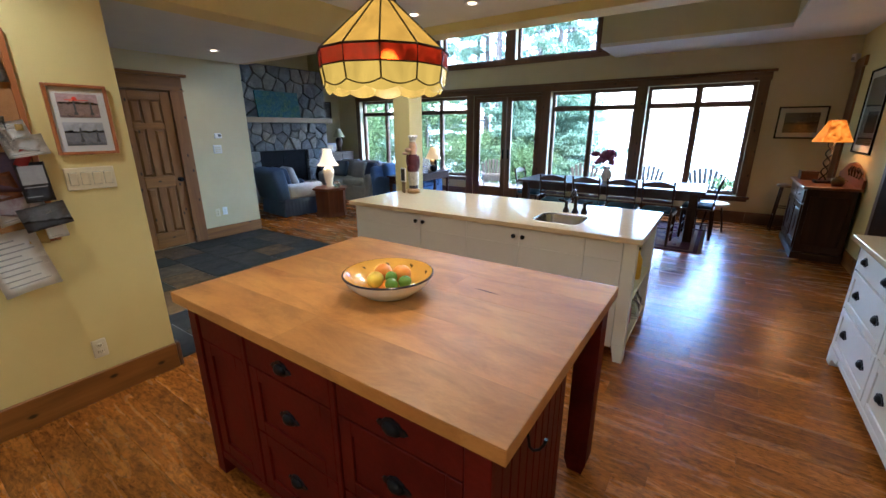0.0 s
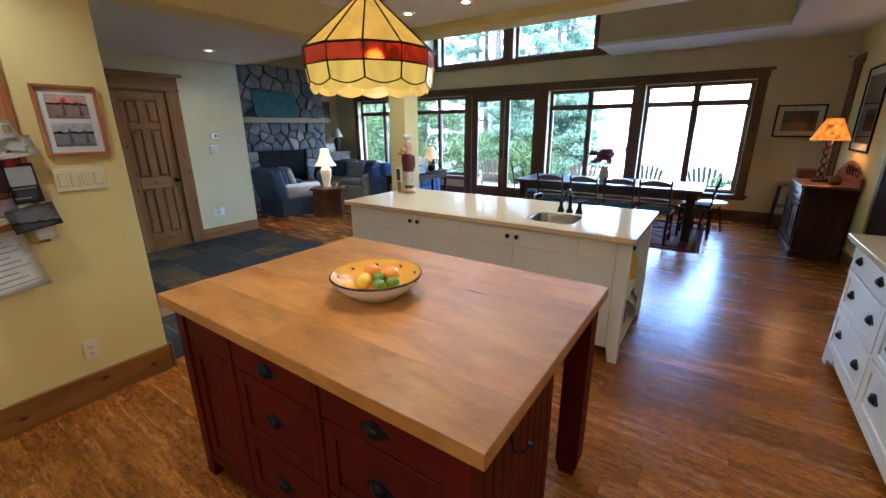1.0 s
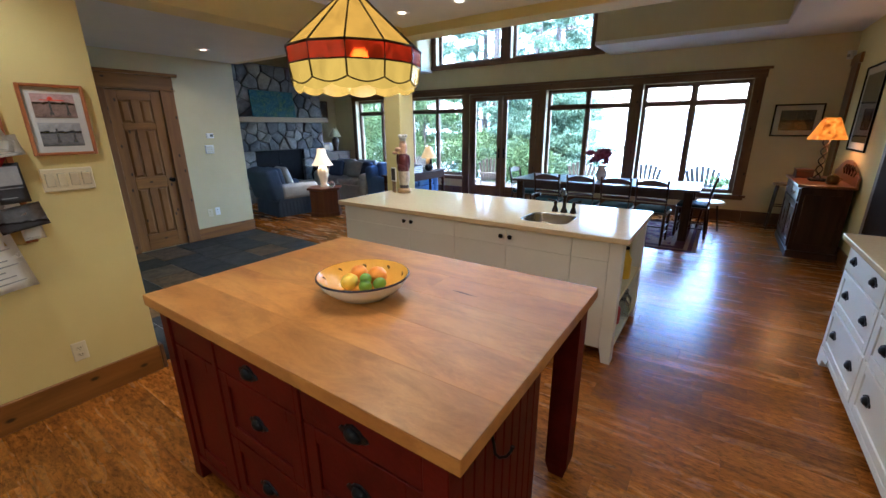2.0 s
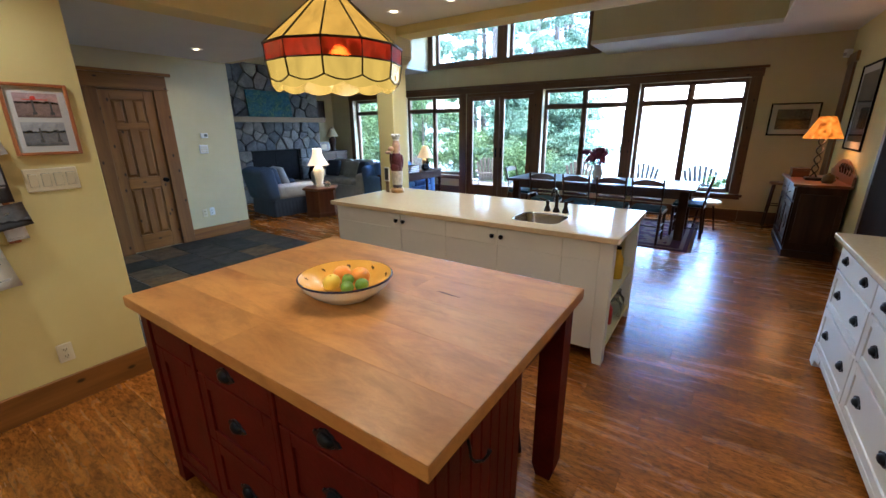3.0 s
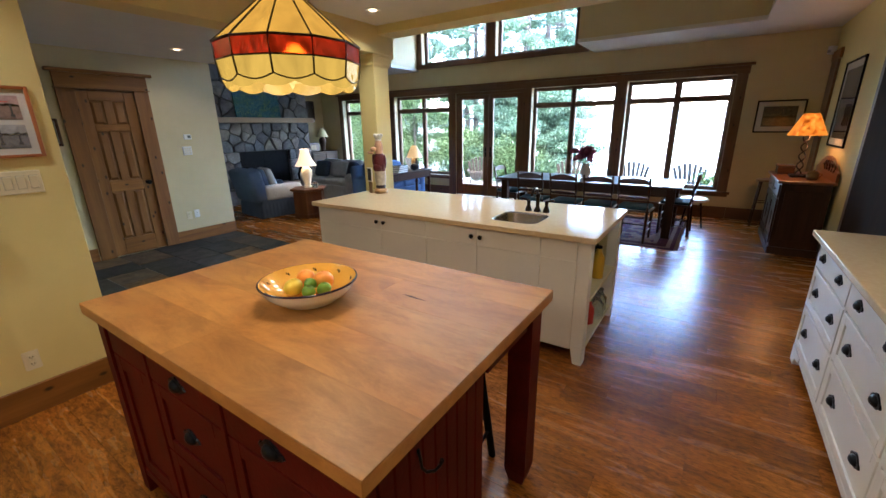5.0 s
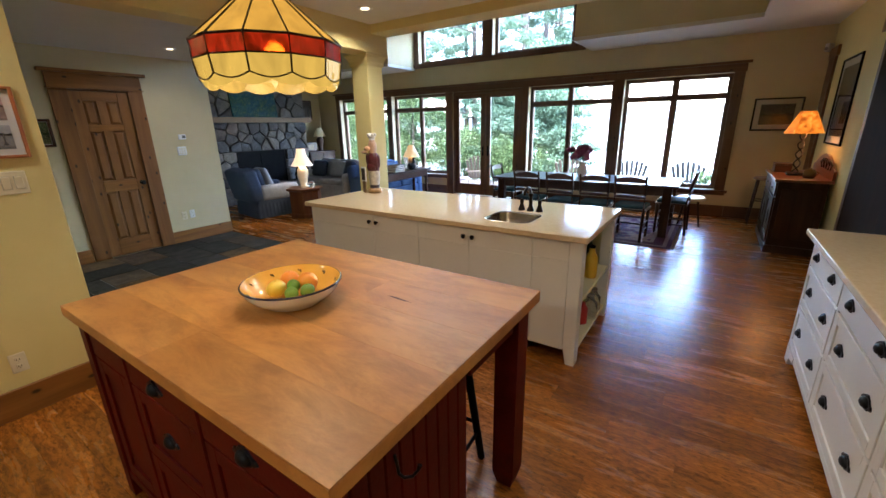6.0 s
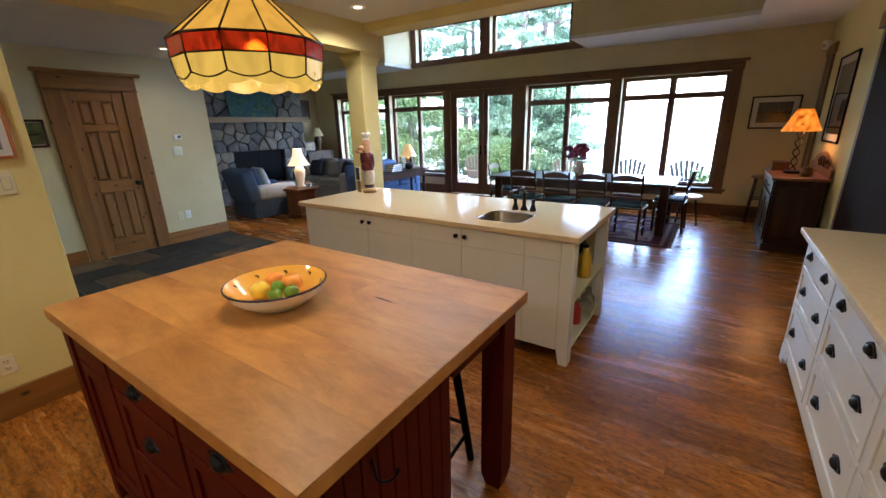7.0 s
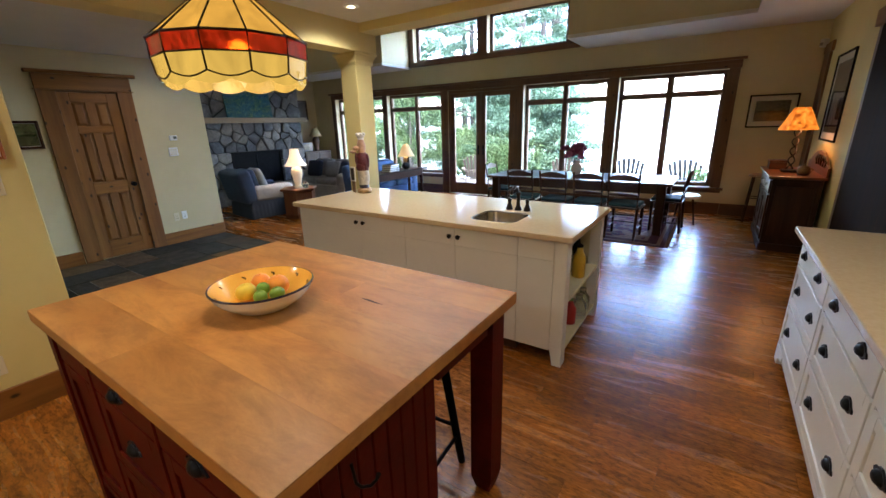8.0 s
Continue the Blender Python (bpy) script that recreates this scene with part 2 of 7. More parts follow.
def lathe(profile, seg=24, caps=True):
    """A turned shape round z from (radius, height) steps, bottom to top."""
    bm = bmesh.new()
    rings = []
    for r, z in profile:
        rings.append([bm.verts.new((max(r, 1e-4) * math.cos(2 * math.pi * k / seg), max(r, 1e-4) * math.sin(2 * math.pi * k / seg), z)) for k in range(seg)])
    for a, b in zip(rings, rings[1:]):
        for k in range(seg):
            f = bm.faces.new((a[k], a[(k + 1) % seg], b[(k + 1) % seg], b[k]))
            f.smooth = True
    if caps:
        bm.faces.new(rings[0][::-1])
        bm.faces.new(rings[-1])
    return bm


def tube(points, r, seg=8):
    """A round bar along points; r may be a list, one radius a point."""
    bm = bmesh.new()
    pts = [Vector(p) for p in points]
    rs = r if isinstance(r, (list, tuple)) else [r] * len(pts)
    rings = []
    for i, p in enumerate(pts):
        d = (pts[min(i + 1, len(pts) - 1)] - pts[max(i - 1, 0)]).normalized()
        q = d.to_track_quat("Z", "Y")
        rings.append([bm.verts.new(p + q @ Vector((rs[i] * math.cos(2 * math.pi * k / seg), rs[i] * math.sin(2 * math.pi * k / seg), 0))) for k in range(seg)])
    for a, b in zip(rings, rings[1:]):
        for k in range(seg):
            f = bm.faces.new((a[k], a[(k + 1) % seg], b[(k + 1) % seg], b[k]))
            f.smooth = True
    bm.faces.new(rings[0][::-1])
    bm.faces.new(rings[-1])
    return bm


def ball(x, y, z, rx, ry, rz, sub=2):
    bm = bmesh.new()
    bmesh.ops.create_icosphere(bm, subdivisions=sub, radius=1.0)
    for f in bm.faces:
        f.smooth = True
    return xf(bm, Matrix.LocRotScale((x, y, z), None, (rx, ry, rz)))


def cushion(x0, x1, y0, y1, z0, z1, r=0.06):
    """A soft padded block with a domed top."""
    bm = box(x0, x1, y0, y1, z0, z1, min(r, (z1 - z0) * 0.45, (x1 - x0) * 0.45, (y1 - y0) * 0.45), 4)
    for f in bm.faces:
        f.smooth = True
    return bm


def grid_wall(axis, at, thick, u0, u1, z0, z1, openings):
    """A wall along x or y with rectangular openings (u0, u1, z0, z1) right through it."""
    us = sorted({u0, u1, *(o[0] for o in openings), *(o[1] for o in openings)})
    zs = sorted({z0, z1, *(o[2] for o in openings), *(o[3] for o in openings)})
    bm = bmesh.new()
    cells = set()
    for i in range(len(us) - 1):
        for k in range(len(zs) - 1):
            cu, cz = (us[i] + us[i + 1]) / 2, (zs[k] + zs[k + 1]) / 2
            if not any(o[0] < cu < o[1] and o[2] < cz < o[3] for o in openings):
                cells.add((i, k))
    cache = {}

    def vert(u, z, side):
        key = (u, z, side)
        if key not in cache:
            w = at + (thick if side else 0)
            cache[key] = bm.verts.new((u, w, z) if axis == "x" else (w, u, z))
        return cache[key]

    for i, k in cells:
        a, b, c, d = (us[i], zs[k]), (us[i + 1], zs[k]), (us[i + 1], zs[k + 1]), (us[i], zs[k + 1])
        bm.faces.new([vert(*p, 0) for p in (a, b, c, d)])
        bm.faces.new([vert(*p, 1) for p in (d, c, b, a)])
        for (p, q), nb in (((a, b), (i, k - 1)), ((b, c), (i + 1, k)), ((c, d), (i, k + 1)), ((d, a), (i - 1, k))):
            if nb not in cells:
                bm.faces.new([vert(*p, 0), vert(*p, 1), vert(*q, 1), vert(*q, 0)])
    bmesh.ops.recalc_face_normals(bm, faces=bm.faces)
    return bm


def mesh_of(name, bm, mat):
    me = bpy.data.meshes.new(name)
    bm.to_mesh(me)
    bm.free()
    me.materials.append(mat)
    return me


def part(name, bm, mat, parent=None, label=""):
    ob = new(name, bm if isinstance(bm, bpy.types.Mesh) else mesh_of(name, bm, mat))
    if parent:
        ob.parent = parent
    return tagged(ob, label)


def thing(name, x, y, z, label, category, group="", kind="", rz=0.0):
    ob = new(name)
    ob.empty_display_size = 0.1
    ob.matrix_basis = pose(x, y, z, 0, 0, rz)
    return tagged(ob, label, category, group, kind)


def solid(name, bm, mat, label, category, group="", kind="", at=None, rz=0.0):
    ob = new(name, mesh_of(name, bm, mat))
    if at:
        ob.matrix_basis = pose(*at, 0, 0, rz)
    return tagged(ob, label, category, group, kind)


# ---- the setting ----
WY, RX, WX = 8.811, 1.62, -9.4          # window wall, east wall, west wall
DX, YX = -6.018, -2.755                 # door wall, kitchen side of the yellow wall
KC, HC, SO, TOP = 2.61, 2.535, 2.87, 3.95
SOUTH = -1.6

WINDOWS = [(-8.53, -6.80), (-6.64, -4.99), (-2.95, -1.30), (-1.12, 0.50)]
HIGH = [(-5.73, -4.035), (-3.80, -2.12)]
SILL, HEAD, WALL_D = 0.45, 2.325, 0.27
holes = [(a, b, SILL, HEAD) for a, b in WINDOWS] + [(-4.80, -3.13, 0.0, HEAD)] + [(a, b, 3.0, 3.78) for a, b in HIGH]
solid("wall_north", grid_wall("x", WY, WALL_D, WX - 0.2, RX + 0.2, -0.1, TOP + 0.1, holes), M_WALL, "pale yellow painted wall with wide window openings", "wall", kind="structure")
solid("wall_east", grid_wall("y", RX, 0.18, 4.08, WY, -0.1, TOP + 0.1, []), M_KITCHEN, "pale yellow painted side wall", "wall", kind="structure")
solid("wall_kitchen_east", grid_wall("y", RX, 0.18, SOUTH - 0.2, 4.08, -0.1, TOP + 0.1, []), M_KITCHEN, "warm yellow kitchen wall over the drawer unit", "wall", kind="structure")
solid("wall_west", grid_wall("y", WX - 0.18, 0.18, 3.88, WY, -0.1, TOP + 0.1, []), M_WALL, "pale yellow painted wall beside the fireplace", "wall", kind="structure")
solid("wall_south", grid_wall("x", SOUTH - 0.18, 0.18, DX - 0.2, RX, -0.1, KC + 0.2, []), M_KITCHEN, "plain yellow kitchen wall", "wall", kind="structure")
solid("wall_door", grid_wall("y", DX - 0.14, 0.14, SOUTH, 3.88, -0.1, TOP, [(2.22, 2.85, 0.0, 2.09)]), M_WALL, "pale yellow hall wall with a pine door", "wall", kind="structure")
solid("wall_closet", grid_wall("x", 3.74, 0.14, WX - 0.18, DX - 0.14, -0.1, TOP, []), M_WALL, "pale yellow closet wall", "wall", kind="structure")
solid("wall_kitchen", join(box(YX - 0.15, YX, SOUTH, 1.185, 0.0, KC, 0.004)), M_KITCHEN, "warm yellow kitchen wall end with switches", "wall", kind="structure")
solid("beam_hall", box(-3.0, YX, 1.185, 4.205, 2.345, KC + 0.1, 0.004), M_KITCHEN, "yellow painted header between kitchen and hall", "beam", kind="structure")
solid("beam_kitchen", box(YX, RX, 3.95, 4.205, 2.525, TOP, 0.004), M_KITCHEN, "yellow painted header over the island", "beam", kind="structure")
solid("wall_over_hall", box(-6.02, -3.0, 3.88, 3.98, HC, TOP, 0.0), M_WALL, "pale yellow wall over the hall opening", "wall", kind="structure")
solid("wall_over_beam", box(-3.0, YX, 3.985, 4.2, KC + 0.1, TOP, 0.0), M_WALL, "yellow wall over the corner column", "wall", kind="structure")
solid("ceiling_kitchen", box(YX, RX, SOUTH, 3.95, KC, KC + 0.1, 0), M_CEIL, "off-white kitchen ceiling", "ceiling", kind="structure")
solid("ceiling_hall", box(DX, -3.0, SOUTH, 3.88, HC, HC + 0.1, 0), M_CEIL, "off-white low hall ceiling", "ceiling", kind="structure")
solid("ceiling_high", box(WX - 0.2, RX + 0.2, 3.7, WY + 0.2, TOP, TOP + 0.1, 0), M_CEIL, "off-white raised living room ceiling", "ceiling", kind="structure")
# lower ceiling strips round the raised part
SOY = 7.68
solid("ceiling_strip_north_east", join(box(-1.75, RX, SOY, WY, SO, TOP, 0.003), box(0.72, RX, 4.205, SOY, SO, TOP, 0.003)), M_WALL, "lowered ceiling strip with yellow side faces", "ceiling", kind="structure")
solid("ceiling_strip_underside", join(box(-1.752, RX, SOY - 0.02, WY, SO - 0.006, SO + 0.05, 0.002), box(0.70, RX, 4.205, SOY - 0.02, SO - 0.006, SO + 0.05, 0.002)), M_CEIL, "off-white underside of the lowered ceiling", "ceiling", kind="structure")
solid("ceiling_strip_north_west", box(WX, -5.86, SOY + 0.15, WY, SO, TOP, 0.003), M_WALL, "lowered ceiling strip beside the high window", "ceiling", kind="structure")
solid("ceiling_strip_west_underside", box(WX, -5.85, SOY + 0.13, WY, SO - 0.006, SO + 0.05, 0.002), M_CEIL, "off-white underside of the lowered ceiling", "ceiling", kind="structure")

col = thing("column", -2.945, 4.06, 0.0, "square yellow painted column with a moulded capital", "column", kind="structure")
part("shaft", box(-0.12, 0.12, -0.12, 0.12, 0, 2.24, 0.006), M_KITCHEN, col)
cap = bmesh.new()
for (r0, z0), (r1, z1) in zip([(0.125, 2.225), (0.135, 2.25), (0.135, 2.27), (0.15, 2.31), (0.172, 2.33)], [(0.135, 2.25), (0.135, 2.27), (0.15, 2.31), (0.172, 2.33), (0.172, 2.345)]):
    va = [cap.verts.new((sx * r0, sy * r0, z0)) for sx, sy in ((-1, -1), (1, -1), (1, 1), (-1, 1))]
    vb = [cap.verts.new((sx * r1, sy * r1, z1)) for sx, sy in ((-1, -1), (1, -1), (1, 1), (-1, 1))]
    for k in range(4):
        cap.faces.new((va[k], va[(k + 1) % 4], vb[(k + 1) % 4], vb[k]))
part("capital", cap, M_KITCHEN, col)
part("base_block", box(-0.15, 0.15, -0.115, 0.15, 0, 0.17, 0.006), M_PINE_SHADED, col, "pine plinth")


def baseboard(x0, x1, y0, y1, h, mat):
    solid("baseboard", box(x0, x1, y0, y1, 0.0, h, 0.004), mat, "knotty pine baseboard along the wall", "baseboard", kind="structure")


baseboard(YX, YX + 0.022, SOUTH, 1.185, 0.178, M_PINE_Y)
baseboard(YX - 0.172, YX + 0.022, 1.187, 1.209, 0.178, M_PINE_X_SHADED)
baseboard(YX - 0.172, YX - 0.15, SOUTH, 1.185, 0.178, M_PINE_Y)
baseboard(DX, DX + 0.022, SOUTH, 2.055, 0.17, M_PINE_Y)
baseboard(DX, DX + 0.022, 2.995, 3.88, 0.17, M_PINE_Y)
baseboard(0.682, RX, WY - 0.022, WY, 0.19, M_PINE_X_SHADED)
baseboard(-2.94, 0.68, WY - 0.022, WY, 0.19, M_PINE_X_SHADED)
baseboard(-8.6, -4.995, WY - 0.022, WY, 0.19, M_PINE_X_SHADED)
baseboard(RX - 0.022, RX, 4.0, WY - 0.03, 0.17, M_PINE_Y)


# windows
def window(name, x0, x1, z0, z1, transom, label, divided=True):
    w = thing(name, (x0 + x1) / 2, WY, z0, label, "window", kind="structure")
    h, hw, d0, d1 = z1 - z0, (x1 - x0) / 2, 0.125, 0.215
    f = 0.045
    part("window_frame", join(box(-hw, -hw + f, d0, d1, 0, h), box(hw - f, hw, d0, d1, 0, h), box(-hw + f, hw - f, d0, d1, 0, f), box(-hw + f, hw - f, d0, d1, h - f, h)), M_PINE_SHADED, w)
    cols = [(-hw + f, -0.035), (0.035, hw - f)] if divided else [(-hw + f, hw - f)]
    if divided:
        part("mullion", box(-0.035, 0.035, d0 - 0.004, d1 - 0.004, f, h - f), M_PINE_SHADED, w)
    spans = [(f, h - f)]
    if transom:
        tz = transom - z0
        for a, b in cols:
            part("transom_bar", box(a, b, d0, d1 - 0.01, tz - 0.03, tz + 0.03), M_PINE_X_SHADED, w)
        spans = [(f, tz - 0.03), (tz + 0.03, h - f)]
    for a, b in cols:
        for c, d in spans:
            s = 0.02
            part("sash", join(box(a, a + s, d0 + 0.02, d1 - 0.02, c, d, 0.002), box(b - s, b, d0 + 0.02, d1 - 0.02, c, d, 0.002), box(a + s, b - s, d0 + 0.02, d1 - 0.02, c, c + s, 0.002), box(a + s, b - s, d0 + 0.02, d1 - 0.02, d - s, d, 0.002)), M_PINE_SHADED, w)
            p = part("pane", sheet_of(a + s, b - s, d0 + 0.043, c + s, d - s), M_GLASS, w)
            p.visible_shadow = False
    return w


for k, (a, b) in enumerate(WINDOWS):
    window(f"window_{k + 1}", a, b, SILL, HEAD, 1.985, "tall pine-framed window with transom panes above")
for k, (a, b) in enumerate(HIGH):
    window(f"window_{k + 5}", a, b, 3.0, 3.78, None, "high clerestory window in a pine frame", False)

# French doors
fd = thing("door_1", -3.965, WY, 0, "pair of closed glazed French doors with pine frames", "French doors", kind="structure")
part("door_frame", join(box(-0.834, -0.802, 0.02, 0.14, 0, HEAD), box(0.802, 0.834, 0.02, 0.14, 0, HEAD), box(-0.802, 0.802, 0.02, 0.14, 2.265, HEAD)), M_PINE_SHADED, fd)
for sgn in (-1, 1):
    a, b = (-0.80, -0.004) if sgn < 0 else (0.004, 0.80)
    leaf = part("door_leaf", join(box(a, a + 0.115, 0.04, 0.085, 0.01, 2.263), box(b - 0.115, b, 0.04, 0.085, 0.01, 2.263), box(a + 0.115, b - 0.115, 0.04, 0.085, 0.01, 0.26), box(a + 0.115, b - 0.115, 0.04, 0.085, 2.17, 2.263)), M_PINE_SHADED, fd)
    p = part("pane", sheet_of(a + 0.115, b - 0.115, 0.063, 0.26, 2.17), M_GLASS, leaf)
    p.visible_shadow = False
    hx = 0.062 * sgn
    part("handle", join(box(hx - 0.02, hx + 0.02, 0.03, 0.04, 0.92, 1.13, 0.004), tube([(hx, 0.03, 1.03), (hx, -0.02, 1.03), (hx + sgn * 0.09, -0.025, 1.03)], 0.009)), M_BLACKIRON, leaf)

# pine casings round the glazing
TR = 0.018


def trim(x0, x1, z0, z1, mat, proud=TR, label="knotty pine casing round the windows"):
    solid("trim", box(x0, x1, WY - proud, WY, z0, z1, 0.003), mat, label, "trim", kind="structure")


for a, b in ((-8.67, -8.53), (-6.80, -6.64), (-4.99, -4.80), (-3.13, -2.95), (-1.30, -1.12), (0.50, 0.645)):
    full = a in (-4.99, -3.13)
    trim(a, b, 0.0 if full else SILL, HEAD, M_PINE_SHADED)
trim(-8.68, 0.66, HEAD, 2.445, M_PINE_X_SHADED, 0.022)
trim(-8.74, 0.71, 2.445, 2.485, M_PINE_X_SHADED, 0.05, "pine cornice over the windows")
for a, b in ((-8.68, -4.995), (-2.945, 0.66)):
    trim(a, b, 0.365, 0.408, M_PINE_X_SHADED, 0.018)
    trim(a - 0.0, b + 0.03, 0.408, SILL, M_PINE_X_SHADED, 0.045, "pine window sill board")
trim(-5.89, -5.73, 3.0, 3.80, M_PINE_SHADED)
trim(-4.035, -3.80, 3.0, 3.80, M_PINE_SHADED)
trim(-2.12, -1.96, 3.0, 3.80, M_PINE_SHADED)
trim(-6.05, -1.86, 2.90, 3.0, M_PINE_X_SHADED, 0.045, "pine sill under the high window")

# hall door in its casing
hd = thing("door_2", DX, 2.54, 0, "closed six-panel knotty pine door", "door", kind="structure")
part("door_leaf", box(-0.055, -0.028, -0.297, 0.297, 0.008, 2.072, 0.002), M_DOORWOOD, hd)
for z0, z1 in ((0.008, 0.225), (0.85, 0.995), (1.605, 1.68), (1.965, 2.072)):
    part("rail", box(-0.028, -0.006, -0.182, 0.182, z0, z1, 0.003), M_PINE_Y, hd)
FIELDS = [(0.225, 0.85), (0.995, 1.605), (1.68, 1.965)]
for y0, y1, zz in ((-0.297, -0.182, [(0.008, 2.072)]), (-0.048, 0.048, FIELDS), (0.182, 0.297, [(0.008, 2.072)])):
    for z0, z1 in zz:
        part("stile", box(-0.028, -0.006, y0, y1, z0, z1, 0.003), M_DOORWOOD, hd)
for z0, z1 in FIELDS:
    for y0, y1 in ((-0.182, -0.048), (0.048, 0.182)):
        field = box(-0.028, -0.010, y0 + 0.008, y1 - 0.008, z0 + 0.008, z1 - 0.008, 0)
        for v in field.verts:
            if v.co.x > -0.02:
                v.co.y += math.copysign(0.024, (y0 + y1) / 2 - v.co.y)
                v.co.z += math.copysign(0.024, (z0 + z1) / 2 - v.co.z)
        part("raised_panel", field, M_DOORWOOD, hd)
part("knob", xf(lathe([(0.028, 0), (0.028, 0.008), (0.012, 0.014), (0.012, 0.035), (0.027, 0.045), (0.03, 0.06), (0.02, 0.072)], 16), pose(-0.006, 0.24, 0.935, 0, 90, 0)), M_BLACKIRON, hd, "black iron knob")
M_NICKEL = surf("bright_hinge", (0.55, 0.52, 0.46), (0.7, 0.66, 0.58), 25, 0.3, 0.1, metal=0.9)
for z in (0.25, 1.05, 1.82):
    part("hinge", box(-0.012, 0.004, -0.3035, -0.2975, z - 0.05, z + 0.05, 0.001), M_NICKEL, hd, "bright metal hinge")
# Unseen board added behind the leaf to stop daylight leaking through.
part("door_back", box(-0.138, -0.10, -0.297, 0.297, 0.0, 2.072, 0.0), M_DOORWOOD, hd)
part("jamb", join(box(-0.14, -0.001, -0.315, -0.298, 0, 2.09, 0.002), box(-0.14, -0.001, 0.298, 0.315, 0, 2.09, 0.002), box(-0.14, -0.001, -0.298, 0.298, 2.073, 2.09, 0.002)), M_PINE_SHADED, hd)
part("casing", box(0, 0.024, -0.475, -0.300, 0, 2.09, 0.003), M_PINE_HALL, hd)
part("casing", box(0, 0.024, 0.300, 0.465, 0, 2.09, 0.003), M_PINE_HALL, hd)
part("head_casing", box(0, 0.03, -0.475, 0.465, 2.103, 2.265, 0.003), M_PINE_Y, hd)
part("bead", box(0, 0.04, -0.49, 0.48, 2.09, 2.103, 0.003), M_PINE_Y, hd)
part("cornice", box(0, 0.06, -0.53, 0.53, 2.265, 2.305, 0.006), M_PINE_Y, hd)

# east wall casings
for y0, y1, z1, w in ((8.36, 8.74, 2.4, 0.03), (6.08, 6.22, 2.35, 0.02)):
    solid("trim", box(RX - w, RX, y0, y1, 0.0, z1, 0.004), M_PINE_SHADED, "dark pine opening casing on the side wall", "trim", kind="structure")
solid("trim", box(RX - 0.035, RX, 8.28, 8.80, 2.4, 2.53, 0.004), M_PINE_Y, "pine head casing over the side opening", "trim", kind="structure")
pd = thing("door_3", RX - 0.02, 5.52, 0, "tall dark-stained pantry door beside the chest", "door", kind="structure")
part("door_leaf", box(-0.012, 0.02, -1.2, 0.555, 0.0, 2.35, 0.004), M_DOORDARK, pd)
part("head_casing", box(-0.03, 0.02, -1.3, 0.75, 2.355, 2.5, 0.004), M_PINE_Y, pd)


# recessed ceiling lights, several of them unseen and added for brightness
M_BULB = glowing("lit_reflector", (0.9, 0.8, 0.6), (1.0, 0.72, 0.42), 7.0)


def pot_light(x, y, z, watts):
    p = thing("recessed_light", x, y, z, "small round recessed ceiling light, switched on", "ceiling light", "recessed ceiling lights")
    part("ring", lathe([(0.034, -0.002), (0.050, -0.006), (0.062, -0.008), (0.070, -0.004), (0.070, 0.0)], 28, False), M_WHITEPLASTIC, p)
    part("reflector", lathe([(0.026, -0.0095), (0.034, -0.0085)], 24), M_BULB, p)
    spot_lamp("pot_spot", x, y, z - 0.02, watts)


# Those off the y 3.48 row are unseen, added to brighten the kitchen.
for x, y, w in ((-2.37, 3.48, 50), (-1.75, 3.48, 50), (-1.13, 3.48, 45), (-2.3, 0.4, 42), (0.2, -1.1, 46), (-0.7, -1.1, 60), (0.80, 2.4, 34), (0.85, 1.0, 7)):
    pot_light(x, y, KC, w)
pot_light(-5.21, 3.09, HC, 21)
# Extra unseen light, added to lift the hall.
pot_light(-4.3, 0.4, HC, 7)


# ---- kitchen: butcher-block island ----
def bin_pull():
    """Cast cup pull on a lobed back plate, facing -y, centred."""
    plate = bmesh.new()
    pts = [(-0.060, 0.0), (-0.050, 0.010), (-0.038, 0.012), (-0.026, 0.022), (0, 0.030), (0.026, 0.022), (0.038, 0.012), (0.050, 0.010), (0.060, 0), (0.050, -0.008), (0.036, -0.010), (0.02, -0.022), (0, -0.025), (-0.02, -0.022), (-0.036, -0.010), (-0.050, -0.008)]
    lo = [plate.verts.new((x, 0, z)) for x, z in pts]
    hi = [plate.verts.new((x * 0.93, -0.005, z * 0.93)) for x, z in pts]
    plate.faces.new(hi)
    for k in range(len(pts)):
        plate.faces.new((lo[k], lo[(k + 1) % len(pts)], hi[(k + 1) % len(pts)], hi[k]))
    bmesh.ops.recalc_face_normals(plate, faces=plate.faces)
    cup = bmesh.new()
    bmesh.ops.create_uvsphere(cup, u_segments=16, v_segments=10, radius=1.0)
    bmesh.ops.delete(cup, geom=[v for v in cup.verts if v.co.y > 0.05 or v.co.z < -0.7], context="VERTS")
    for f in cup.faces:
        f.smooth = True
    xf(cup, Matrix.LocRotScale((0, -0.004, 0.0), None, (0.032, 0.019, 0.019)))
    return xf(join(plate, cup), Matrix.Diagonal((1.0, 1.0, 1.15, 1.0)))


PULL = mesh_of("pull", bin_pull(), M_BLACKIRON)


def put_pull(parent, x, y, z, rz=0.0):
    p = part("pull", PULL, None, parent, "black iron cup pull")
    p.matrix_basis = pose(x, y, z, 0, 0, rz)


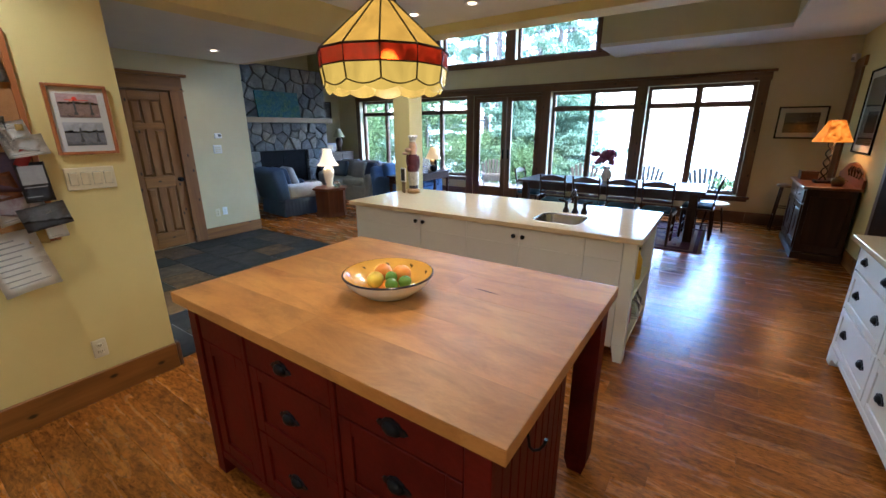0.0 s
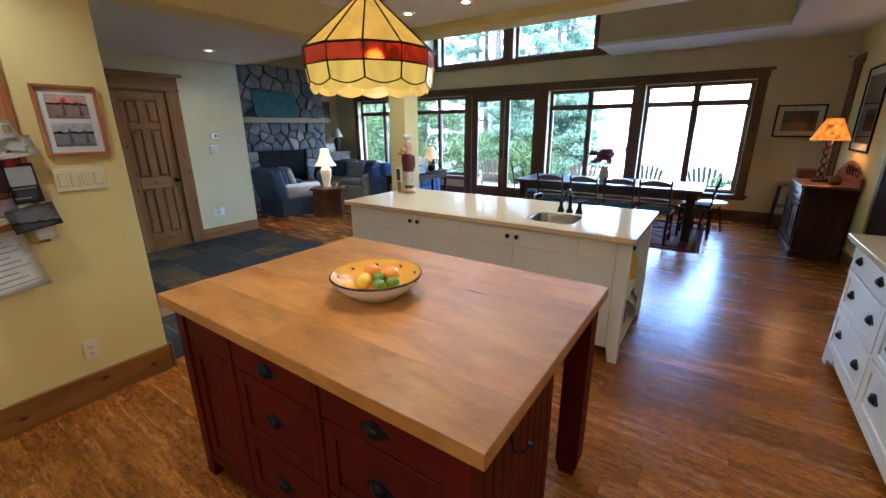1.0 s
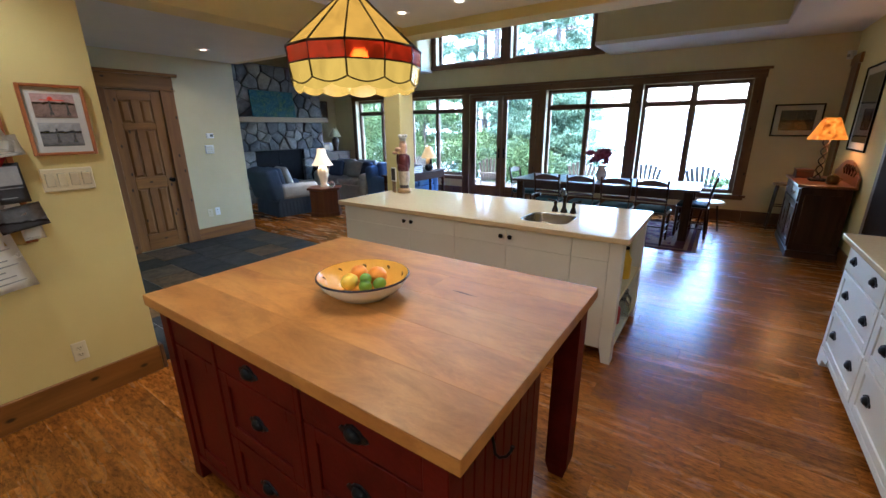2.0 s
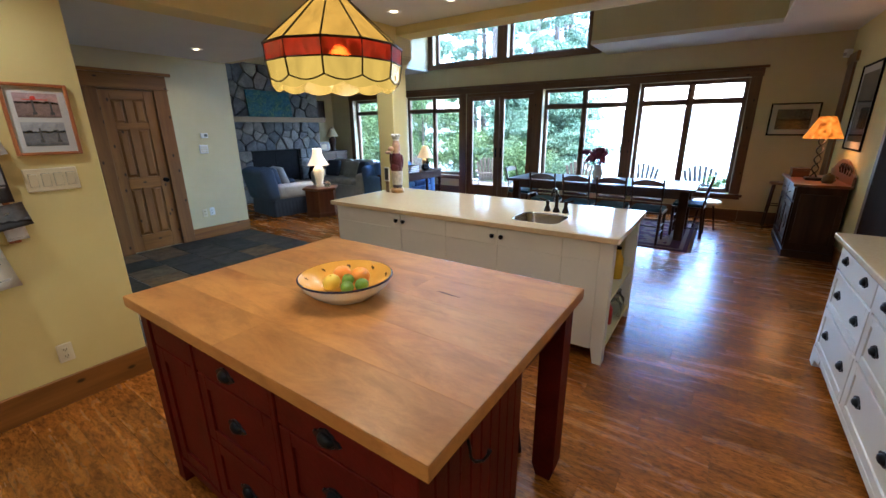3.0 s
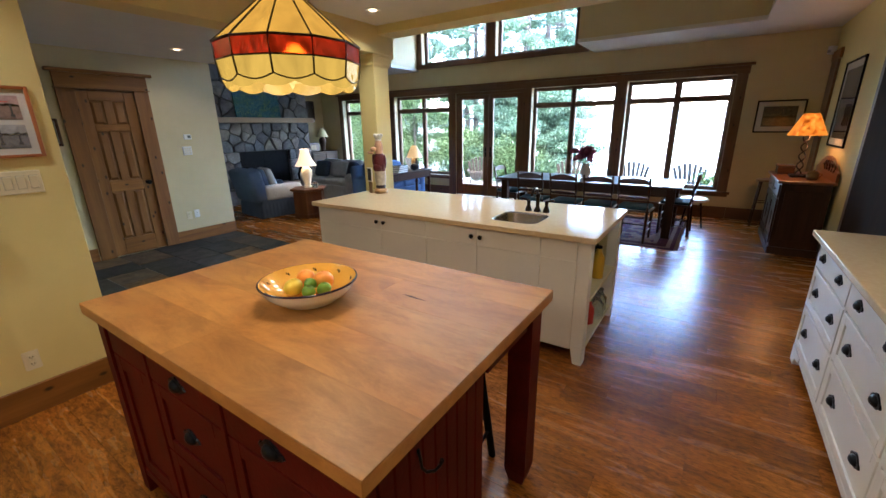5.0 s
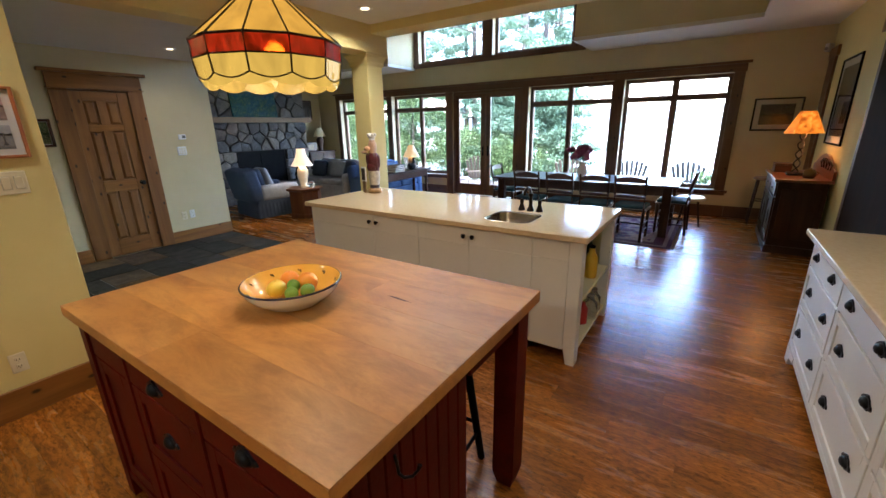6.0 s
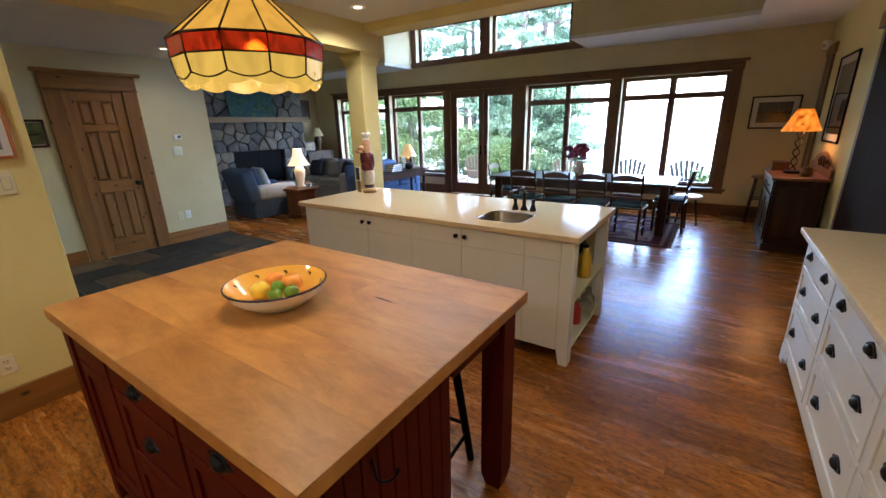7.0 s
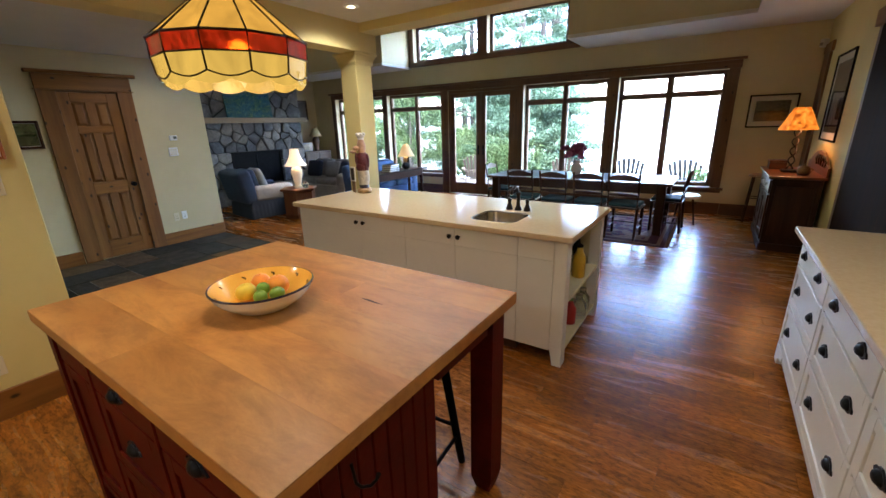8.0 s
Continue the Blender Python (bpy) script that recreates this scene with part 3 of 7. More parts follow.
def shaker(name, parent, mat, u0, u1, z0, z1, face, axis="x", sign=-1, flat=False, rail=0.05):
    """A drawer or door front in the plane face: a slab, and a frame with a sunk panel unless flat."""
    out, inn = face, face - sign * 0.018
    deep = face - sign * 0.008

    def bx(a, b, c, d, w0, w1, bev=0.002):
        w0, w1 = min(w0, w1), max(w0, w1)
        return box(a, b, w0, w1, c, d, bev) if axis == "x" else box(w0, w1, a, b, c, d, bev)

    if flat:
        return part(name, bx(u0, u1, z0, z1, out, inn), mat, parent)
    front = part(name, join(bx(u0, u0 + rail, z0, z1, out, inn), bx(u1 - rail, u1, z0, z1, out, inn), bx(u0 + rail, u1 - rail, z0, z0 + rail, out, inn), bx(u0 + rail, u1 - rail, z1 - rail, z1, out, inn)), mat, parent)
    part("sunk_panel", bx(u0 + rail, u1 - rail, z0 + rail, z1 - rail, deep, inn, 0.001), mat, front)
    return front


isl = thing("kitchen_island", -0.89, 1.415, 0, "dark red painted kitchen island with a thick butcher-block top", "kitchen island")
X0, Y0 = -0.89, 1.415                    # local origin


def lb(x0, x1, y0, y1, z0, z1, b=0.003):
    return box(x0 - X0, x1 - X0, y0 - Y0, y1 - Y0, z0, z1, b)


rng = random.Random(5)
ya = 0.852
for wd, joints in ((0.208, (-0.97,)), (0.230, ()), (0.238, ()), (0.232, (-0.72,)), (0.233, ())):
    cuts = [-1.70, *joints, -0.096]
    for a, b in zip(cuts, cuts[1:]):
        part("stave", lb(a, b, ya, ya + wd, 0.872, 0.92, 0.0005), M_BLOCK, isl)
    ya += wd
part("edge_rim", join(lb(-1.699, -0.0965, 0.8508, 0.8519, 0.876, 0.916, 0.0003), lb(-0.0959, -0.0948, 0.853, 1.992, 0.876, 0.916, 0.0003)), M_BLOCK, isl)
M_CRACK = surf("dark_crack", (0.03, 0.02, 0.015), (0.06, 0.04, 0.03), 30, 0.9)
cr = bmesh.new()
cps = [(-0.065, 0.0), (-0.02, 0.006), (0.03, 0.003), (0.07, 0.0), (0.02, -0.005), (-0.03, -0.004)]
cr.faces.new([cr.verts.new((-0.555 - X0 + x, 1.62 - Y0 + y - x * 0.05, 0.9206)) for x, y in cps][::-1])
part("check_mark", cr, M_CRACK, isl, "dark split in the wood")
FRONT = 0.872
part("body", join(lb(-1.585, -0.155, FRONT + 0.02, 1.46, 0.10, 0.871, 0.003)), M_RED, isl)
part("post", lb(-1.61, -1.545, FRONT - 0.004, FRONT + 0.06, 0.0, 0.871), M_RED, isl)
part("post", lb(-0.215, -0.138, FRONT - 0.004, FRONT + 0.06, 0.0, 0.871), M_RED, isl)
part("post", lb(-1.61, -1.545, 1.41, 1.475, 0.0, 0.871), M_RED, isl)
part("top_rail", lb(-1.545, -0.215, FRONT, FRONT + 0.03, 0.852, 0.871), M_RED, isl)
part("bottom_rail", lb(-1.545, -0.215, FRONT, FRONT + 0.03, 0.095, 0.14), M_RED, isl)
for a, b in ((-1.225, -1.195), (-0.715, -0.69)):
    part("stile", lb(a, b, FRONT, FRONT + 0.03, 0.14, 0.852), M_RED, isl)
fy = FRONT + 0.004 - Y0
shaker("drawer_front", isl, M_RED, -1.54 - X0, -1.23 - X0, 0.735, 0.848, fy, flat=True)
shaker("cabinet_door", isl, M_RED, -1.54 - X0, -1.23 - X0, 0.145, 0.728, fy, rail=0.06)
for a, b, px in ((-1.19, -0.72, -0.97), (-0.685, -0.22, -0.455)):
    shaker("drawer_front", isl, M_RED, a - X0, b - X0, 0.735, 0.848, fy, flat=True)
    shaker("drawer_front", isl, M_RED, a - X0, b - X0, 0.435, 0.728, fy, rail=0.055)
    shaker("drawer_front", isl, M_RED, a - X0, b - X0, 0.145, 0.428, fy, rail=0.055)
    for z in (0.79, 0.575, 0.28):
        put_pull(isl, px - X0, fy - (0.0 if z > 0.7 else -0.008), z)
for k in range(9):
    y = 0.94 + k * 0.058
    part("bead_board", lb(-0.155, -0.142, y, y + 0.056, 0.10, 0.871, 0.004), M_RED, isl)
for x in (-0.206, -1.62):
    leg = bmesh.new()
    bmesh.ops.create_cube(leg, size=1.0)
    for v in leg.verts:
        s = 0.05
        v.co = Vector((x - X0 + 0.046 + math.copysign(s, v.co.x), 1.858 - Y0 + math.copysign(s, v.co.y), 0.872 if v.co.z > 0 else 0.07))
    foot = bmesh.new()
    bmesh.ops.create_cube(foot, size=1.0)
    for v in foot.verts:
        s = 0.05 if v.co.z > 0 else 0.034
        v.co = Vector((x - X0 + 0.046 + math.copysign(s, v.co.x), 1.858 - Y0 + math.copysign(s, v.co.y), 0.07 if v.co.z > 0 else 0.0))
    part("leg", join(leg, foot), M_RED, isl)
part("apron", lb(-0.16, -0.13, 1.465, 1.806, 0.80, 0.871), M_RED, isl)
part("apron", lb(-1.57, -1.54, 1.478, 1.806, 0.80, 0.871), M_RED, isl)
part("apron", lb(-1.51, -0.19, 1.87, 1.90, 0.80, 0.871), M_RED, isl)
part("hook", tube([(-0.141 - X0, 1.09 - Y0, 0.785), (-0.134 - X0, 1.09 - Y0, 0.76), (-0.130 - X0, 1.09 - Y0, 0.73), (-0.122 - X0, 1.10 - Y0, 0.712), (-0.110 - X0, 1.12 - Y0, 0.705), (-0.102 - X0, 1.135 - Y0, 0.716), (-0.099 - X0, 1.14 - Y0, 0.732)], [0.0045, 0.0045, 0.0045, 0.0045, 0.0045, 0.0045, 0.007]), M_BLACKIRON, isl, "black iron towel hook")


def stool(x, y, rz):
    s = thing("bar_stool", x, y, 0, "black wooden bar stool under the island top", "stool", "stools under the island", rz=rz)
    part("seat", lathe([(0.15, 0.60), (0.165, 0.61), (0.165, 0.63), (0.14, 0.64)], 24), M_BLACK, s)
    for sx in (-1, 1):
        for sy in (-1, 1):
            part("leg", tube([(sx * 0.16, sy * 0.16, 0), (sx * 0.10, sy * 0.10, 0.605)], [0.018, 0.021]), M_BLACK, s)
    for sx in (-1, 1):
        part("rung", tube([(sx * 0.145, -0.145, 0.16), (sx * 0.145, 0.145, 0.16)], 0.009), M_BLACK, s)
        part("rung", tube([(-0.138, sx * 0.138, 0.22), (0.138, sx * 0.138, 0.22)], 0.009), M_BLACK, s)


stool(-0.47, 1.74, 4)
stool(-1.15, 1.74, -6)

# fruit bowl
M_BOWLIN = surf("yellow_glaze", (0.66, 0.36, 0.045), (0.74, 0.44, 0.08), 8, 0.12, 0.03, spread=0.04)
M_NAVY = surf("navy_rim", (0.015, 0.018, 0.04), (0.03, 0.03, 0.06), 8, 0.15, 0.03, spread=0.04)
bowl = thing("fruit_bowl", -0.912, 1.387, 0.92, "white ceramic bowl, yellow inside with a dark rim", "bowl")
part("outside", lathe([(0.10, 0.0), (0.112, 0.002), (0.118, 0.010), (0.152, 0.030), (0.177, 0.056), (0.191, 0.084)], 48, False), M_WHITEGLAZE, bowl)
part("rim", lathe([(0.189, 0.0845), (0.195, 0.085), (0.195, 0.0895), (0.190, 0.092), (0.188, 0.090)], 48, False), M_NAVY, bowl)
inner = lathe([(0.001, 0.0225), (0.08, 0.0245), (0.128, 0.039), (0.165, 0.064), (0.189, 0.0915)], 48, False)
bmesh.ops.reverse_faces(inner, faces=inner.faces)
part("lining", inner, M_BOWLIN, bowl, "sunny yellow glazed lining")
M_OLIVEMARK = surf("olive_motif", (0.08, 0.05, 0.01), (0.14, 0.08, 0.02), 40, 0.2)
for k in range(9):
    a = 2 * math.pi * k / 9 + 0.2
    mk = join(ball(0, 0, 0, 0.009, 0.005, 0.0012, 1), ball(0.006, 0.007, 0, 0.006, 0.004, 0.0012, 1))
    o = part("painted_motif", mk, M_OLIVEMARK, bowl)
    o.matrix_basis = Matrix.Rotation(a, 4, "Z") @ pose(0.167, 0, 0.0685, 0, -50, 20)
M_ORANGE = surf("orange_peel", (0.78, 0.26, 0.02), (0.85, 0.34, 0.03), 10, 0.38, 0.5, fine=260, dist=0.002)
M_LEMON = surf("lemon_peel", (0.78, 0.56, 0.04), (0.84, 0.64, 0.07), 10, 0.38, 0.5, fine=260, dist=0.002)
M_LIME = surf("lime_peel", (0.10, 0.24, 0.015), (0.17, 0.33, 0.03), 10, 0.35, 0.5, fine=260, dist=0.002)


def fruit(name, x, y, z, rx, ry, rz, mat, label):
    bm = ball(0, 0, 0, rx, ry, rz, 3)
    for v in bm.verts:
        v.co *= 1 + 0.03 * noise.noise(v.co * 25)
        if v.co.z > rz * 0.93:
            v.co.z -= 0.003
    nub = ball(0, 0, rz * 0.95, 0.004, 0.004, 0.003, 1)
    solid(name, join(bm, nub), mat, label, "fruit", at=(-0.912 + x, 1.387 + y, 0.926 + z), rz=rng.uniform(0, 360))


fruit("orange", 0.036, 0.045, 0.067, 0.042, 0.042, 0.041, M_ORANGE, "bright orange resting in the yellow bowl")
fruit("orange", -0.056, 0.030, 0.064, 0.038, 0.038, 0.037, M_ORANGE, "bright orange resting in the yellow bowl")
fruit("lemon", -0.022, -0.058, 0.062, 0.042, 0.034, 0.034, M_LEMON, "yellow lemon resting in the yellow bowl")
fruit("lime", 0.060, -0.050, 0.056, 0.030, 0.026, 0.026, M_LIME, "green lime resting in the yellow bowl")
fruit("lime", 0.090, 0.002, 0.058, 0.030, 0.026, 0.026, M_LIME, "green lime resting in the yellow bowl")
fruit("lime", 0.032, -0.018, 0.072, 0.028, 0.025, 0.025, M_LIME, "green lime on top of the other fruit")

# ---- stained-glass pendant ----
M_AMBER = glowing("amber_glass", (0.12, 0.07, 0.015), (1.0, 0.50, 0.065), 0.92, 0.25, 4.0, 0.62)
M_AMBERLOW = glowing("cream_glass", (0.025, 0.016, 0.006), (1.0, 0.60, 0.095), 0.88, 0.25, 4.0, 0.65)
M_REDGLASS = glowing("red_glass", (0.12, 0.008, 0.004), (1.0, 0.045, 0.006), 0.52, 0.2, 13.0, 0.09, (0.42, 0.62))
rt_ = M_REDGLASS.node_tree
see, both = node(rt_, "ShaderNodeBsdfRefraction", IOR=1.15, Roughness=0.42), node(rt_, "ShaderNodeMixShader", Fac=0.22)
see.inputs[0].default_value = (0.9, 0.32, 0.05, 1)
rt_.links.new(rt_.nodes["Principled BSDF"].outputs[0], both.inputs[1])
rt_.links.new(see.outputs[0], both.inputs[2])
rt_.links.new(both.outputs[0], rt_.nodes["Material Output"].inputs[0])
M_LEAD = surf("dark_lead", (0.02, 0.016, 0.012), (0.045, 0.036, 0.025), 40, 0.45, 0.3, metal=0.5)
for lit in (M_AMBER, M_AMBERLOW):
    lit.node_tree.nodes["Principled BSDF"].inputs["Specular IOR Level"].default_value = 0.06
N = 12
pend = thing("pendant_lamp", -0.931, 1.438, KC, "stained-glass pendant with amber panels and a red band, lit", "pendant lamp")
TOPZ, BT, BB, LB, FB = 2.045 - KC, 1.868 - KC, 1.813 - KC, 1.760 - KC, 1.726 - KC
TW = radians(9.0)


def rim_pt(k, z, r, f=0.0):
    a0, a1 = 2 * math.pi * k / N + TW, 2 * math.pi * (k + 1) / N + TW
    p, q = Vector((math.cos(a0), math.sin(a0), 0)), Vector((math.cos(a1), math.sin(a1), 0))
    w = p.lerp(q, f) * r
    return Vector((w.x, w.y, z))


def glass_facet(rows, steps=1):
    """A thin pane from rows of points, each row from edge to edge, with a little thickness."""
    bm = bmesh.new()
    sheet = []
    for off in (0.0, 0.004):
        sheet.append([[bm.verts.new(p * 1.0 - Vector((p.x, p.y, 0)).normalized() * off) for p in r] for r in rows])
    for s, flip in ((sheet[0], False), (sheet[1], True)):
        for a, b in zip(s, s[1:]):
            for i in range(len(a) - 1):
                f = [a[i], a[i + 1], b[i + 1], b[i]]
                bm.faces.new(f[::-1] if flip else f)
    return bm


for k in range(N):
    fs = [i / 6 for i in range(7)]
    part("upper_panel", glass_facet([[rim_pt(k, TOPZ, 0.045, f) for f in fs], [rim_pt(k, BT, 0.245, f) for f in fs]]), M_AMBER, pend)
    part("red_panel", glass_facet([[rim_pt(k, BT, 0.244, f) for f in fs], [rim_pt(k, BB, 0.242, f) for f in fs]]), M_REDGLASS, pend, "mottled red glass")
    low = [rim_pt(k, LB - 0.016 * math.sin(math.pi * f), 0.234, f) for f in fs]
    part("lower_panel", glass_facet([[rim_pt(k, BB, 0.242, f) for f in fs], low]), M_AMBERLOW, pend)
    fr = [rim_pt(k + 0.5, FB + 0.012 - 0.014 * math.sin(math.pi * f), 0.224, f) for f in fs]
    up = [rim_pt(k + 0.5, LB + 0.012, 0.2325, f) for f in fs]
    part("fringe_panel", glass_facet([up, fr]), M_AMBERLOW, pend, "scalloped cream glass")
    part("came", join(tube([rim_pt(k, TOPZ, 0.046), rim_pt(k, BT, 0.247), rim_pt(k, BB, 0.244), rim_pt(k, LB, 0.236)], 0.0032, 6), tube([rim_pt(k, LB - 0.016 * math.sin(math.pi * f), 0.236, f) for f in fs], 0.0026, 6), tube([rim_pt(k, BT, 0.247, 0), rim_pt(k, BT, 0.247, 1)], 0.0042, 6), tube([rim_pt(k, BB, 0.244, 0), rim_pt(k, BB, 0.244, 1)], 0.003, 6)), M_LEAD, pend, "dark lead strip")
part("crown", lathe([(0.05, TOPZ - 0.01), (0.055, TOPZ), (0.05, TOPZ + 0.012), (0.02, TOPZ + 0.03), (0.012, TOPZ + 0.05)], 20), M_LEAD, pend)
part("rod", tube([(0, 0, TOPZ + 0.04), (0, 0, -0.02)], 0.006), M_BRONZE, pend)
part("ceiling_rose", lathe([(0.012, -0.035), (0.05, -0.02), (0.06, 0.0)], 20), M_BRONZE, pend)
M_HOT = glowing("lit_bulb", (0.9, 0.8, 0.6), (1.0, 0.62, 0.25), 190.0)
part("bulb", ball(0.012, 0.014, 1.842 - KC, 0.034, 0.034, 0.040), M_HOT, pend)
part("socket", tube([(0, 0, 1.885 - KC), (0, 0, TOPZ)], 0.014), M_BRONZE, pend)
point_lamp("pendant_bulb", -0.931, 1.438, 1.80, 11, WARM, 0.05)

# ---- white sink island ----
WX0, WY0 = -1.46, 3.43
si = thing("sink_island", WX0, WY0, 0, "white painted island cabinet with knobs and open end shelves", "cabinet")


def wb(x0, x1, y0, y1, z0, z1, b=0.003):
    return box(x0 - WX0, x1 - WX0, y0 - WY0, y1 - WY0, z0, z1, b)


FY = 2.935
part("carcass", join(wb(-2.70, -0.52, FY + 0.022, 3.90, 0.10, 0.70), wb(-2.70, -1.1, FY + 0.022, 3.90, 0.70, 0.882, 0), wb(-1.1, -0.52, 3.86, 3.90, 0.70, 0.882, 0), wb(-0.56, -0.52, FY + 0.022, 3.86, 0.70, 0.882, 0), wb(-1.1, -0.56, FY + 0.022, FY + 0.05, 0.70, 0.882, 0)), M_WHITE, si)
part("toe_kick", wb(-2.66, -0.52, FY + 0.07, 3.86, 0.0, 0.10), M_DARKWOOD, si, "dark recessed toe kick")
part("end_wall", wb(-2.725, -2.70, FY, 3.91, 0.0, 0.882), M_WHITE, si)
seams = [-2.70, -1.925, -1.45, -0.985, -0.495]
for a, b in zip(seams, seams[1:]):
    d = part("cabinet_door", wb(a + 0.0015, b - 0.0015, FY, FY + 0.02, 0.105, 0.742, 0.002), M_WHITE, si)
    part("door_top_board", wb(a + 0.0015, b - 0.0015, FY - 0.001, FY + 0.019, 0.744, 0.878, 0.002), M_WHITE, d)
KNOB = mesh_of("knob", lathe([(0.009, 0), (0.007, 0.012), (0.016, 0.018), (0.018, 0.025), (0.012, 0.031)], 16), M_BLACKIRON)
for x in (-1.964, -1.885, -1.022, -0.948):
    o = part("knob", KNOB, None, si, "black round knob")
    o.matrix_basis = pose(x - WX0, FY - 0.001 - WY0, 0.815, 90, 0, 0)
# open shelf end
part("front_panel", wb(-0.493, -0.25, FY, FY + 0.02, 0.105, 0.742, 0.002), M_WHITE, si)
part("front_panel", wb(-0.493, -0.25, FY - 0.001, FY + 0.019, 0.744, 0.882, 0.002), M_WHITE, si)
for y0, y1 in ((FY, FY + 0.09), (3.83, 3.91)):
    lg = bmesh.new()
    bmesh.ops.create_cube(lg, size=1.0)
    for v in lg.verts:
        hi = v.co.z > 0
        x0, x1 = (-0.248, -0.165) if hi else (-0.222, -0.165)
        v.co = Vector(((x1 if v.co.x > 0 else x0) - WX0, (y1 if v.co.y > 0 else y0) - WY0, 0.13 if hi else 0.0))
    part("leg", join(lg, wb(-0.248, -0.165, y0, y1, 0.13, 0.882, 0.003)), M_WHITE, si)
part("back_board", wb(-0.519, -0.50, FY + 0.02, 3.90, 0.10, 0.882), M_CREAM, si)
part("side_board", wb(-0.50, -0.25, FY + 0.021, FY + 0.04, 0.105, 0.882), M_CREAM, si)
part("side_board", wb(-0.50, -0.25, 3.87, 3.90, 0.105, 0.882), M_CREAM, si)
for z in (0.105, 0.455):
    part("shelf", wb(-0.50, -0.17, FY + 0.092, 3.828, z - 0.02, z + 0.004), M_CREAM, si, "cream painted shelf")
part("top_rail", wb(-0.19, -0.167, FY + 0.09, 3.83, 0.84, 0.882), M_WHITE, si)

# continuous worktop with a sink cut-out
wt = thing("worktop", -1.464, 3.43, 0.882, "polished cream quartz worktop with a sink cut-out", "worktop")
SX0, SX1, SY0, SY1 = -0.955, -0.60, 3.07, 3.42


def slab_with_hole():
    bm = bmesh.new()
    x0, x1, y0, y1 = -2.794, -0.134, 2.905, 3.955
    hole, r = [], 0.08
    for cx, cy, a0 in ((SX1 - r, SY1 - r, 0), (SX0 + r, SY1 - r, 90), (SX0 + r, SY0 + r, 180), (SX1 - r, SY0 + r, 270)):
        hole += [(cx + r * math.cos(radians(a0 + 90 * i / 5)), cy + r * math.sin(radians(a0 + 90 * i / 5))) for i in range(6)]
    mx, my = (SX0 + SX1) / 2, (SY0 + SY1) / 2
    ro = 0.02
    rect = []
    for cx, cy, a0 in ((x1 - ro, y1 - ro, 0), (x0 + ro, y1 - ro, 90), (x0 + ro, y0 + ro, 180), (x1 - ro, y0 + ro, 270)):
        rect += [(cx + ro * math.cos(radians(a0 + 90 * i / 5)), cy + ro * math.sin(radians(a0 + 90 * i / 5))) for i in range(6)]
    layers = []
    for z, s in ((-0.0, 0.004), (0.004, 0.0), (0.034, 0.0), (0.038, 0.004)):
        o = [bm.verts.new((mx + 1.464 + (p[0] - mx) * (1 - s / 1.3), my - 3.43 + (p[1] - my) * (1 - s / 0.5), z)) for p in rect]
        h = [bm.verts.new((p[0] + 1.464, p[1] - 3.43, z)) for p in hole]
        layers.append((o, h))
    for (o0, h0), (o1, h1) in zip(layers, layers[1:]):
        for k in range(24):
            j = (k + 1) % 24
            bm.faces.new((o0[k], o0[j], o1[j], o1[k]))
            bm.faces.new((h0[j], h0[k], h1[k], h1[j]))
    for lay, up in ((0, False), (-1, True)):
        o, h = layers[lay]
        for k in range(24):
            j = (k + 1) % 24
            f = (o[k], o[j], h[j], h[k])
            bm.faces.new(f if up else f[::-1])
    bmesh.ops.recalc_face_normals(bm, faces=bm.faces)
    return bm


part("slab", slab_with_hole(), M_QUARTZ, wt)
sk = thing("bar_sink", -0.777, 3.245, 0.745, "small rounded stainless steel prep sink", "sink")
hx, hy = 0.178, 0.176
basin = bmesh.new()
levels = [(1.03, 0.1755), (1.02, 0.1775), (0.99, 0.1765), (0.965, 0.165), (0.93, 0.05), (0.82, 0.02), (0.2, 0.014)]
rings = []
for s, z in levels:
    r = 0.08 * s
    ring = []
    for cx, cy, a0 in ((hx * s - r, hy * s - r, 0), (-hx * s + r, hy * s - r, 90), (-hx * s + r, -hy * s + r, 180), (hx * s - r, -hy * s + r, 270)):
        ring += [basin.verts.new((cx + r * math.cos(radians(a0 + 90 * i / 5)), cy + r * math.sin(radians(a0 + 90 * i / 5)), z)) for i in range(6)]
    rings.append(ring)
for a, b in zip(rings, rings[1:]):
    for k in range(24):
        basin.faces.new((a[k], b[k], b[(k + 1) % 24], a[(k + 1) % 24])).smooth = True
basin.faces.new(rings[-1])
part("basin", basin, M_SINK, sk)
part("drain", lathe([(0.03, 0.015), (0.03, 0.019), (0.02, 0.018)], 20), M_STEEL, sk)
fc = thing("faucet", -0.75, 3.525, 0.92, "oil-rubbed bronze faucet with two lever handles", "faucet")
part("spout", join(lathe([(0.028, 0), (0.026, 0.01), (0.014, 0.03), (0.013, 0.09), (0.019, 0.10), (0.012, 0.115)], 16), tube([(0, 0, 0.10), (0, -0.03, 0.145), (0, -0.07, 0.15), (0, -0.10, 0.13), (0, -0.105, 0.11)], 0.010)), M_BRONZE, fc)
for sx in (-0.07, 0.07):
    part("lever", join(xf(lathe([(0.026, 0), (0.024, 0.012), (0.012, 0.04), (0.015, 0.062), (0.008, 0.072)], 16), pose(sx, 0, 0)), tube([(sx, 0, 0.066), (sx + math.copysign(0.06, sx), -0.01, 0.078)], [0.006, 0.0075])), M_BRONZE, fc)

fc.scale = (1.08, 1.3, 1.3)

# shelf contents
M_MUSTARD = surf("yellow_plastic", (0.62, 0.36, 0.02), (0.68, 0.42, 0.03), 10, 0.35, 0.05)
M_GREEN = surf("green_plastic", (0.10, 0.22, 0.03), (0.16, 0.30, 0.05), 10, 0.4, 0.05)
